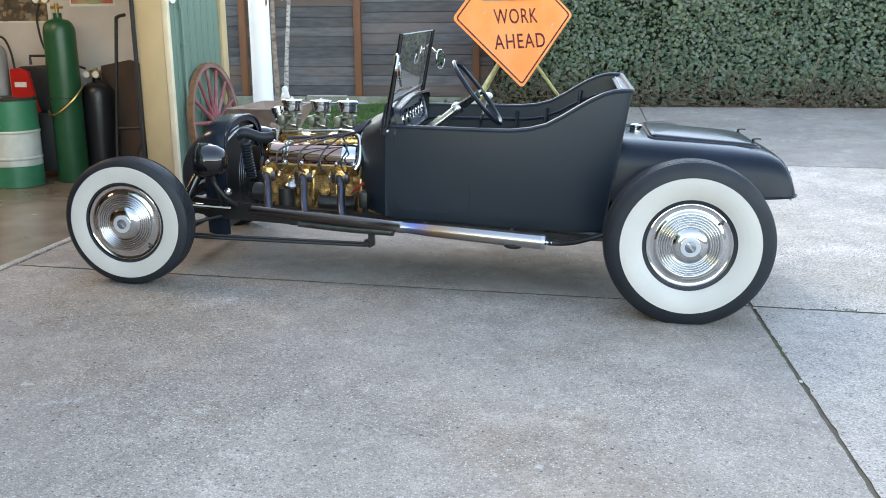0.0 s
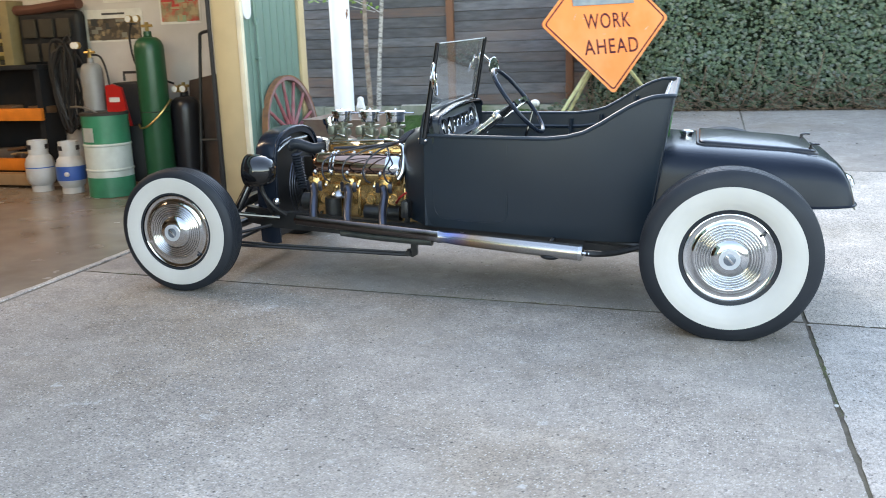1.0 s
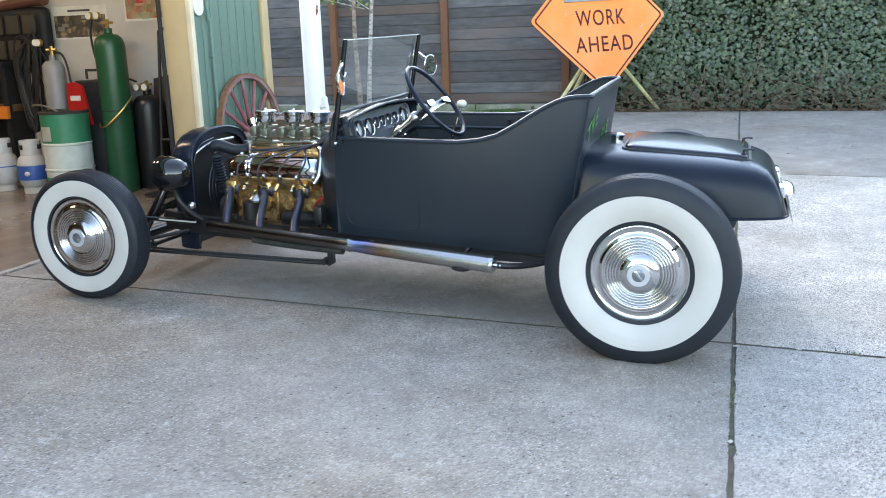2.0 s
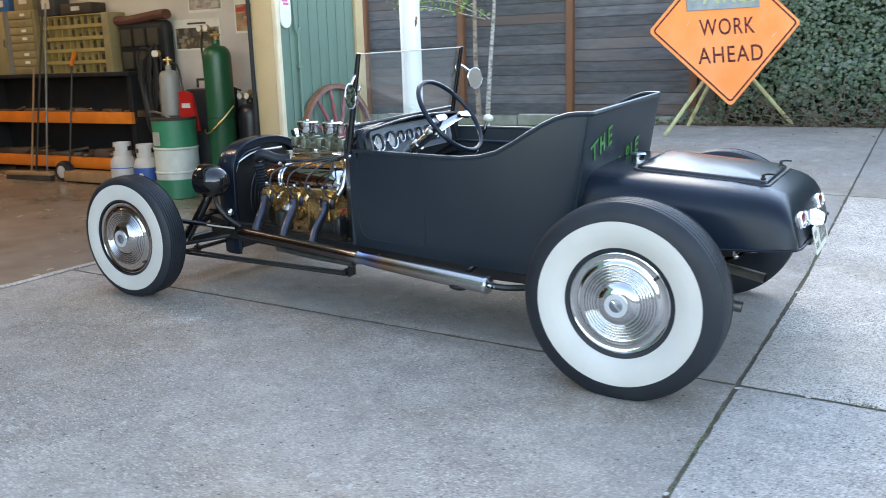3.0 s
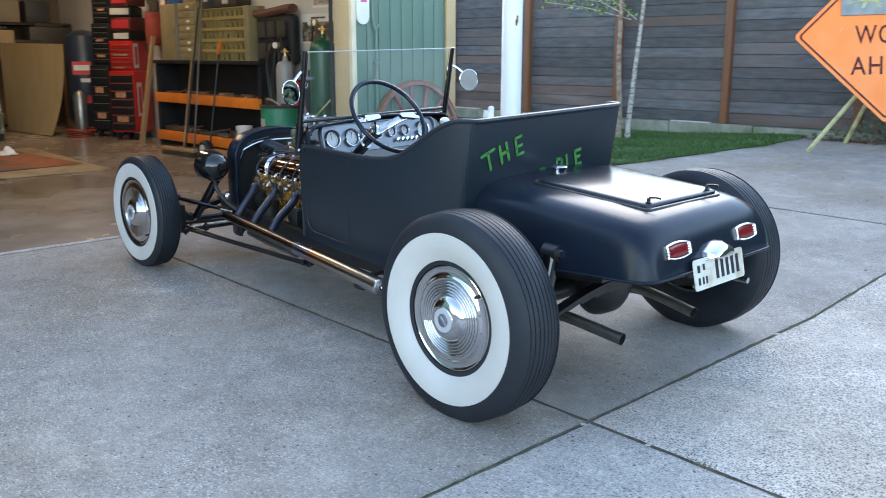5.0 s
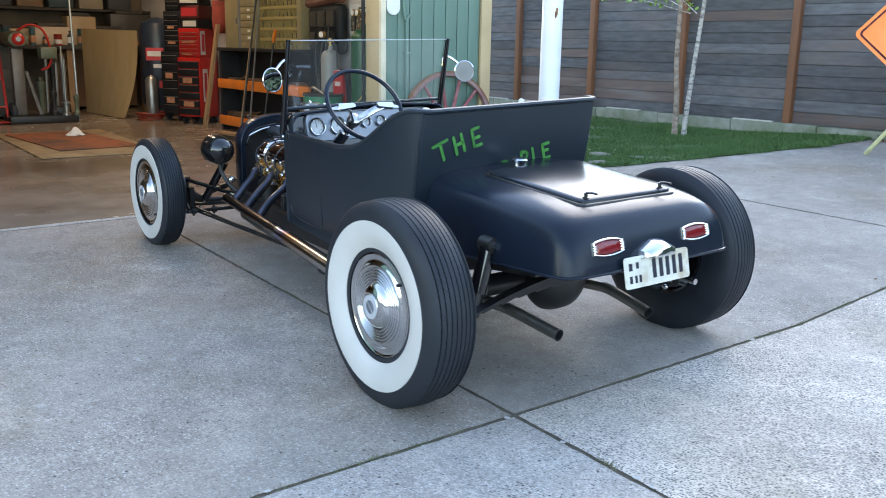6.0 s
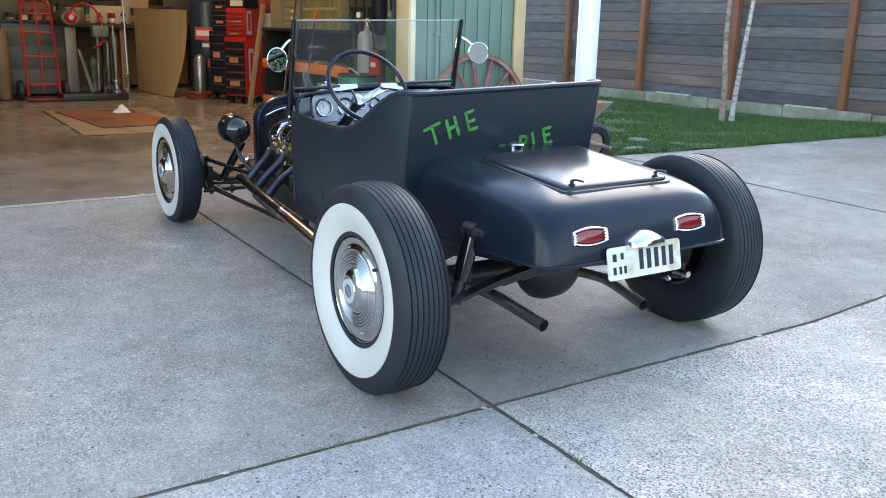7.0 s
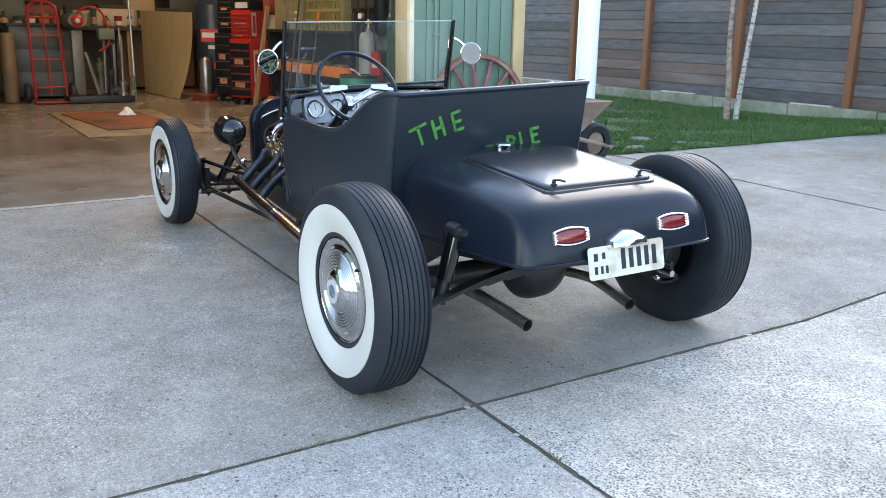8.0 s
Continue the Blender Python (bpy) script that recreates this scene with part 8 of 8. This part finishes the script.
part("tray", bm, BARROW, barrow, "rusty steel tray")
for s in (-1, 1):
    part("handle", tube(bm_new(), [(s * 0.10, 0.52, 0.17), (s * 0.16, 0.0, 0.29), (s * 0.24, -0.75, 0.47)], 0.018, 8), BARROW, barrow, "weathered wooden handle")
    part("leg", tube(bm_new(), [(s * 0.18, -0.22, 0.33), (s * 0.19, -0.26, 0.0), (s * 0.18, -0.12, 0.0), (s * 0.15, 0.1, 0.28)], 0.012, 6), RUST, barrow)
part("tyre", lathe(bm_new(), [(0.10, -0.035), (0.15, -0.045), (0.18, -0.02), (0.18, 0.02), (0.15, 0.045), (0.10, 0.035)], pose(0, 0.49, 0.18, 0, 90, 0), 32), RUBBER, barrow, "black tyre")
part("wheel_disc", lathe(bm_new(), [(0, -0.03), (0.07, -0.02), (0.10, -0.012), (0.10, 0.012), (0.07, 0.02), (0, 0.03)], pose(0, 0.49, 0.18, 0, 90, 0), 20), BARROW, barrow)
part("axle", cyl(bm_new(), (-0.17, 0.49, 0.18), (0.22, 0.49, 0.17), 0.014, n=8), BARROW, barrow)
gz = ground_z(bx, by)
rooster = thing("rooster_figure", pose(-2.295, 7.045, gz + 0.557, 0, 0, 110) @ Matrix.Scale(1.15, 4), "small white rooster ornament with a red comb", "ornament")
bm = ball(bm_new(), (0, 0, 0.055), 0.045, 14, (1.2, 0.8, 1.0))
ball(bm, (0.045, 0, 0.12), 0.024, 12)
cyl(bm, (0.02, 0, 0.07), (0.045, 0, 0.12), 0.032, 0.02, n=12)
loft(bm, [[Vector((-0.03 - 0.03 * k, y, 0.06 + 0.03 * k + z)) for y, z in ((-0.018, -0.02), (0.018, -0.02), (0.01, 0.03), (-0.01, 0.03))] for k in (0, 1)])
box(bm, (-0.03, -0.02, -0.0), (0.03, 0.02, 0.02), 0.004)
part("figure", bm, mt("white_ceramic", (0.76, 0.74, 0.70), 0.3), rooster)
piggy = thing("pig_figure", pose(-2.57, 7.13, gz + 0.335, 0, 0, 30), "small pink pig ornament sitting in the barrow", "ornament")
bm = ball(bm_new(), (0, 0, 0.05), 0.05, 14, (1.0, 0.85, 1.0))
ball(bm, (0.02, -0.02, 0.115), 0.04, 14)
cyl(bm, (0.04, -0.04, 0.112), (0.068, -0.062, 0.108), 0.017, n=12)
for s in (-1, 1):
    ball(bm, (0.012 + 0.02 * s, -0.01 + 0.02 * s, 0.155), 0.014, 8, (1, 0.6, 1.4))
part("figure", bm, mt("pink_ceramic", (0.62, 0.30, 0.38), 0.35), piggy)

# ---- birch ----
BARK = surface("young_birch_bark", (0.52, 0.49, 0.45), (0.42, 0.39, 0.36), 18, 0.75, bump=0.001, c3=(0.09, 0.075, 0.065), scale3=16, amount3=0.85, stretch=(1, 1, 2.2))
def leaf_material(name, colours, rough=0.45):
    m = surface(name, colours[0], None, 20, rough)
    n, l = m.node_tree.nodes, m.node_tree.links
    g, r = n.new("ShaderNodeNewGeometry"), n.new("ShaderNodeValToRGB")
    l.new(g.outputs["Random Per Island"], r.inputs["Fac"])
    r.color_ramp.elements[0].color, r.color_ramp.elements[1].color = (*colours[0], 1), (*colours[-1], 1)
    for k, c in enumerate(colours[1:-1], 1):
        e = r.color_ramp.elements.new(k / (len(colours) - 1))
        e.color = (*c, 1)
    l.new(r.outputs["Color"], n["Principled BSDF"].inputs["Base Color"])
    return m
BIRCH_LEAF = leaf_material("fresh_birch_leaf", ((0.10, 0.20, 0.03), (0.14, 0.26, 0.04), (0.19, 0.30, 0.06)))

def leaf_mass(name, places, outline, material, parent=None, cup=0.18):
    """Leaves as fans round a raised middle; places are (position, normal, up, size)."""
    verts, faces = [], []
    k = len(outline)
    for p, n, u, s in places:
        n, side = n.normalized(), u.cross(n).normalized()
        u = n.cross(side)
        b = len(verts)
        verts.append(p + n * (cup * s))
        for x, y in outline:
            verts.append(p + side * (x * s) + u * (y * s))
        faces += [(b, b + 1 + j, b + 1 + (j + 1) % k) for j in range(k)]
    me = bpy.data.meshes.new(name)
    me.from_pydata([tuple(v) for v in verts], [], faces)
    me.materials.append(material)
    ob = new(name, me)
    ob.parent = parent
    return ob

tree = thing("birch_tree", at_ground(-3.53, 10.72), "slender two-stemmed young birch with sparse new leaves", "tree")
rngt = random.Random(8)
BARK_BROWN = surface("brown_birch_bark", (0.27, 0.19, 0.145), (0.36, 0.30, 0.25), 14, 0.8, bump=0.001, c3=(0.10, 0.07, 0.05), scale3=12, amount3=0.8, stretch=(1, 1, 1.6))
part("trunk", tube(bm_new(), curve_pts([(-0.05, -0.03, -0.05), (-0.05, -0.04, 0.4), (-0.045, -0.10, 0.9), (-0.03, -0.12, 1.6), (0.0, -0.12, 2.6), (0.03, -0.1, 3.4)], 5), [0.038 - 0.0010 * k for k in range(26)], 10), BARK_BROWN, tree, "brown-grey stem with dark marks")
part("trunk", tube(bm_new(), curve_pts([(0.03, 0.03, -0.05), (0.035, 0.05, 0.3), (0.055, 0.09, 0.8), (0.105, 0.12, 1.5), (0.16, 0.15, 2.4), (0.22, 0.17, 3.4)], 5), [0.034 - 0.0008 * k for k in range(26)], 10), BARK, tree, "pale stem with dark marks")
places = []
twigs = bm_new()
for k in range(34):
    z0 = rngt.uniform(1.25, 2.9)
    a = rngt.uniform(0, 2 * math.pi)
    ln = rngt.uniform(0.5, 1.25)
    p0 = Vector((rngt.uniform(-0.04, 0.12), rngt.uniform(-0.15, 0.15), z0))
    pts = curve_pts([p0, p0 + Vector((math.cos(a) * ln * 0.5, math.sin(a) * ln * 0.4, 0.15)), p0 + Vector((math.cos(a) * ln, math.sin(a) * ln * 0.8, rngt.uniform(0.0, 0.3)))], 6)
    tube(twigs, pts, [0.007 - 0.0004 * j for j in range(len(pts))], 5)
    for q in pts[3:]:
        for _ in range(4):
            places.append((q + Vector((rngt.gauss(0, 0.05), rngt.gauss(0, 0.05), rngt.gauss(0, 0.035))), Vector((rngt.gauss(0, 1), rngt.gauss(-0.6, 1), rngt.gauss(0.5, 1))), Vector((rngt.gauss(0, 1), rngt.gauss(0, 1), -1)), rngt.uniform(0.022, 0.038)))
part("branches", twigs, BARK, tree)
leaf_mass("crown", places, ((0, 1), (-0.5, 0.35), (-0.45, -0.3), (0, -0.7), (0.45, -0.3), (0.5, 0.35)), BIRCH_LEAF, tree)

# ---- lawn ----
GRASS = leaf_material("lawn_grass", ((0.038, 0.100, 0.022), (0.052, 0.128, 0.028), (0.068, 0.150, 0.034), (0.100, 0.165, 0.050)), 0.7)
GRASS_BASE = surface("lawn_soil", (0.042, 0.075, 0.024), (0.060, 0.10, 0.032), 6, 0.9, bump=0.01, bump_scale=20, c3=(0.09, 0.08, 0.05), scale3=1.2, amount3=0.4)
bm = bm_new()
rows = []
for j in range(15):
    y = 7.3 + (11.70 - 7.3) * j / 14
    row = []
    for i in range(15):
        x1 = lawn_edge(y) if y > 8.02 else -2.96
        x = -11 + (x1 + 11) * (i / 14) ** 0.6
        row.append(bm.verts.new((x, y, ground_z(x, y) + 0.008 + 0.012 * noise.noise((x * 2, y * 2, 0)))))
    rows.append(row)
for a, b in zip(rows, rows[1:]):
    for k in range(14):
        bm.faces.new((a[k], a[k + 1], b[k + 1], b[k]))
tagged(part("lawn", bm, GRASS_BASE), "dark soil under the patchy lawn", "lawn", kind="structure")
rg = np.random.default_rng(3)
verts, faces = [], []
count = 0
while count < 85000:
    y = rg.uniform(7.4, 11.68)
    x1 = lawn_edge(y) + 0.03 + 0.03 * math.sin(9 * y) if y > 8.02 else -2.99
    x = x1 - abs(rg.normal(0, 1)) * 2.6
    if x < -10:
        continue
    patch = noise.noise((x * 1.6, y * 1.6, 4.0))
    if patch < -0.32 and rg.uniform() < 0.8:
        continue
    h = (0.018 + 0.018 * rg.uniform()) * (1 + 0.5 * patch)
    if rg.uniform() < 0.03:
        h *= 1.8
    a, w = rg.uniform(0, 6.283), rg.uniform(0.0035, 0.0075)
    dx, dy = rg.normal(0, 0.02, 2)
    z = ground_z(x, y) + 0.006
    b = len(verts)
    c, s = math.cos(a) * w, math.sin(a) * w
    verts += [(x - c, y - s, z), (x + c, y + s, z), (x + dx * 0.5 + c * 0.7, y + dy * 0.5 + s * 0.7, z + h * 0.6), (x + dx, y + dy, z + h)]
    faces += [(b, b + 1, b + 2), (b, b + 2, b + 3)]
    count += 1
me = bpy.data.meshes.new("grass")
me.from_pydata(verts, [], faces)
me.materials.append(GRASS)
tagged(new("grass", me), "short patchy green lawn grass", "grass", kind="stuff")
DAISY = surface("pale_daisy", (0.75, 0.74, 0.66), None, 40, 0.7)
rd = random.Random(23)
daisies = []
for k in range(30):
    x, y = -2.9 - abs(rd.gauss(0, 1.0)), rd.uniform(8.3, 9.9)
    daisies.append((Vector((x, y, ground_z(x, y) + 0.036)), Vector((rd.gauss(0, 0.3), rd.gauss(-0.3, 0.3), 1)), Vector((rd.gauss(0, 1), rd.gauss(0, 1), 0)), rd.uniform(0.004, 0.008)))
tagged(leaf_mass("daisies", daisies, ((0, 1), (-0.8, 0.5), (-0.8, -0.5), (0, -1), (0.8, -0.5), (0.8, 0.5)), DAISY), "tiny pale daisies scattered in the lawn", "daisies", kind="stuff")
rs = random.Random(17)
STONE = surface("flat_garden_stone", (0.17, 0.165, 0.14), (0.12, 0.12, 0.10), 10, 0.85, bump=0.002)
for x, y, s in ((-2.66, 8.42, 0.10), (-2.85, 8.28, 0.09), (-3.05, 8.85, 0.11), (-2.62, 8.95, 0.07)):
    st = bm_new()
    bmesh.ops.create_icosphere(st, subdivisions=2, radius=s)
    for v in st.verts:
        v.co *= 1 + 0.35 * noise.noise(v.co * 7 + Vector((x, y, 0)))
        v.co.z *= 0.22
        v.co.x *= 1.4
    o = tagged(part("garden_stone", st, STONE), "flat grey stone lying in the grass", "stone", "stones in the lawn")
    o.matrix_basis = at_ground(x, y, rs.uniform(0, 180), dz=0.012)

# pale strips lying on the fence curb
for x0, x1 in ((-9.2, -7.75), (-7.45, -6.9), (-3.5, -2.95), (-5.6, -5.0)):
    tagged(part("pale_strip", box(bm_new(), (x0, FY - 0.085, 0.459), (x1, FY - 0.035, 0.474), 0.003), mt("weathered_pale_wood", (0.55, 0.52, 0.47), 0.7)), "pale wood strip lying on the fence curb", "strip", "strips on the curb")

# ---- ivy ----
IVY = leaf_material("ivy_leaf", ((0.031, 0.055, 0.033), (0.049, 0.086, 0.046), (0.064, 0.105, 0.053), (0.081, 0.119, 0.073), (0.094, 0.136, 0.064), (0.121, 0.143, 0.123), (0.149, 0.176, 0.088)), 0.42)
TWIG = surface("dry_ivy_stem", (0.17, 0.115, 0.075), (0.11, 0.075, 0.05), 20, 0.85)
IVY_DARK = surface("ivy_shade_backing", (0.02, 0.034, 0.018), (0.03, 0.045, 0.022), 12, 0.9)
ivy = thing("ivy_hedge", pose(0, 0, 0), "dense dark green ivy covering the fence, with dry stems below", "ivy hedge")
LOBES = ((0, 1.0), (-0.22, 0.52), (-0.72, 0.55), (-0.52, 0.08), (-0.66, -0.35), (-0.2, -0.42), (0, -0.28), (0.2, -0.42), (0.66, -0.35), (0.52, 0.08), (0.72, 0.55), (0.22, 0.52))
ri = random.Random(5)
def ivy_front(x, z):
    return 11.50 - 0.06 * noise.noise((x * 0.9, z * 0.9, 1.0)) - 0.09 * noise.noise((x * 2.6, z * 2.6, 7.0))
places = []
while len(places) < 40000:
    x, z = ri.uniform(-1.9, 8.6), 0.40 + 2.5 * ri.random()
    left = -0.75 - 0.15 * (z - 0.4) + 0.25 * noise.noise((z * 2, 0, 3))
    if x < left:
        low = 0.40 + 0.30 * max(0, 1 - (left - x) / 0.8) + 0.15 * noise.noise((x * 3, 2, 0))
        if z > low:
            continue
    elif x < left + 0.35 and ri.random() < 0.35:
        continue
    if z < 0.60 + 0.2 * noise.noise((x * 1.1, 5, 0)) and ri.random() < 0.62 - 0.8 * (z - 0.4):
        continue
    bare = noise.noise((x * 0.7 + 3, z * 0.9, 2.0))
    if bare < -0.42 and ri.random() < 0.25:
        continue
    depth = ri.random() ** 2 * 0.16
    y = ivy_front(x, z) + depth
    nrm = Vector((ri.gauss(0, 0.45), -1, ri.gauss(0.35, 0.45)))
    up = Vector((ri.gauss(0, 0.6), 0, -1))
    places.append((Vector((x, y, z)), nrm, up, ri.uniform(0.018, 0.044)))
o = leaf_mass("leaves", places, LOBES, IVY, ivy)
tagged(o, kind="stuff")
# dark sheet behind the leaves, coloured as the shade inside the hedge
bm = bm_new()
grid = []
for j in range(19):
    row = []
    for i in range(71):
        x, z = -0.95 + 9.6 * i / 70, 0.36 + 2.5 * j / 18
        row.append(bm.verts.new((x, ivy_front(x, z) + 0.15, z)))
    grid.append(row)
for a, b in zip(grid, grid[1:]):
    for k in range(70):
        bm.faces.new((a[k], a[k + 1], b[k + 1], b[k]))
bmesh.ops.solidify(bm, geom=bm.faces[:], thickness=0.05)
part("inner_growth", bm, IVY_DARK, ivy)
bm = bm_new()
for k in range(1100):
    x = ri.uniform(-1.2, 8.5)
    z = 0.37 + abs(ri.gauss(0, 0.17))
    y = 11.46 - ri.random() * 0.10
    a = ri.gauss(0, 0.9)
    ln = ri.uniform(0.06, 0.32) * (1.5 if ri.random() < 0.1 else 1)
    p = Vector((x, y, z))
    q = p + Vector((ln * math.sin(a), ri.gauss(0, 0.04), ln * abs(math.cos(a)) * 0.8))
    mid = p.lerp(q, 0.5) + Vector((ri.gauss(0, 0.02), ri.gauss(0, 0.02), ri.gauss(0, 0.02)))
    tube(bm, [p, mid, q], ri.uniform(0.002, 0.005), 3, caps=False)
tagged(part("dry_stem_growth", bm, TWIG, ivy, "dry brown stems"), kind="stuff")
for x, z, ln in ((0.95, 0.45, 1.1), (1.7, 0.5, 0.8), (2.9, 0.45, 0.9), (0.4, 0.42, 0.7)):
    bm = tube(bm_new(), curve_pts([(x, 11.43, z), (x + 0.1 * ln, 11.40, z + 0.35 * ln), (x + 0.16 * ln, 11.42, z + 0.7 * ln)], 5), 0.007, 5)
    part("woody_stem", bm, TWIG, ivy, "long woody stem")
LITTER = leaf_material("dry_leaf_litter", ((0.10, 0.06, 0.035), (0.17, 0.11, 0.06), (0.07, 0.045, 0.03)), 0.85)
places = []
for k in range(2600):
    x, y = ri.uniform(-1.6, 8.5), 11.52 - abs(ri.gauss(0, 0.05))
    places.append((Vector((x, y, 0.372 + abs(ri.gauss(0, 0.012)))), Vector((ri.gauss(0, 0.5), ri.gauss(-0.3, 0.5), 1)), Vector((ri.gauss(0, 1), ri.gauss(0, 1), 0)), ri.uniform(0.012, 0.032)))
for k in range(160):
    x, y = ri.uniform(-1.5, 5), 11.4 - abs(ri.gauss(0, 1.6))
    places.append((Vector((x, y, ground_z(x, y) + 0.006)), Vector((ri.gauss(0, 0.2), ri.gauss(0, 0.2), 1)), Vector((ri.gauss(0, 1), ri.gauss(0, 1), 0)), ri.uniform(0.008, 0.02)))
tagged(leaf_mass("leaf_litter", places, ((0, 1), (-0.5, 0.35), (-0.45, -0.3), (0, -0.7), (0.45, -0.3), (0.5, 0.35)), LITTER), "dry brown leaf litter along the ivy", "leaf litter", kind="stuff")

# ---- dirt and moss in the joints ----
MOSS = leaf_material("joint_moss", ((0.10, 0.13, 0.05), (0.14, 0.17, 0.07), (0.20, 0.18, 0.11), (0.20, 0.15, 0.10)), 0.8)
rj = random.Random(31)
places = []
def joint_line(u, k):
    """A point on one of the joints: along the car, across it, and the far one."""
    return ((0.915, 1.0 + 7.0 * u), (-2.9 + 6.9 * u, 4.2), (-2.4 + 6.4 * u, 8.02))[k]
for k, n_clumps in ((0, 130), (1, 120), (2, 60)):
    for _ in range(n_clumps):
        x0, y0 = joint_line(rj.random(), k)
        if noise.noise((x0 * 1.3, y0 * 1.3, 9.0)) < -0.05 or (k == 1 and x0 < 0.85 and rj.random() < 0.75):
            continue
        big = rj.random() < 0.06
        for _ in range(26 if big else 9):
            s = (0.035 if big else 0.028)
            x, y = (x0 + rj.gauss(0, 0.006), y0 + rj.gauss(0, s)) if k == 0 else (x0 + rj.gauss(0, s), y0 + rj.gauss(0, 0.006))
            places.append((Vector((x, y, ground_z(x, y) + rj.uniform(-0.003, 0.004))), Vector((rj.gauss(0, 1), rj.gauss(0, 1), 0.7)), Vector((rj.gauss(0, 0.4), rj.gauss(0, 0.4), 1)), rj.uniform(0.003, 0.009 if big else 0.006)))
x0, y0 = 1.36, 4.195
for _ in range(45):
    x, y = x0 + rj.gauss(0, 0.025), y0 + rj.gauss(0, 0.010)
    places.append((Vector((x, y, ground_z(x, y) + rj.uniform(0, 0.008))), Vector((rj.gauss(0, 1), rj.gauss(0, 1), 0.4)), Vector((rj.gauss(0, 0.5), rj.gauss(0, 0.5), 1)), rj.uniform(0.004, 0.009)))
tagged(leaf_mass("joint_moss", places, ((0, 1.2), (-0.4, 0.1), (0, -0.6), (0.4, 0.1)), MOSS), "brown dirt and green moss growing in the slab joints", "moss", kind="stuff")
CHIP = surface("pale_concrete_chip", (0.56, 0.54, 0.50), None, 40, 0.8)
for x, y, a, s in ((0.925, 4.16, 20, 0.010), (0.92, 5.62, 70, 0.010), (1.17, 4.19, 5, 0.008), (1.47, 4.21, 15, 0.011), (1.53, 4.205, 0, 0.008), (0.93, 7.2, 40, 0.011), (0.912, 3.25, 80, 0.008)):
    bm = bm_new()
    bmesh.ops.create_icosphere(bm, subdivisions=1, radius=s)
    for v in bm.verts:
        v.co *= 1 + 0.5 * noise.noise(v.co * 60 + Vector((x, y, 0)))
        v.co.z *= 0.3
        v.co.x *= 1.6
    o = tagged(part("concrete_chip", bm, CHIP), "small pale chip lying in the slab joint", "chip", "chips in the joints")
    o.matrix_basis = at_ground(x, y, a, dz=0.002)
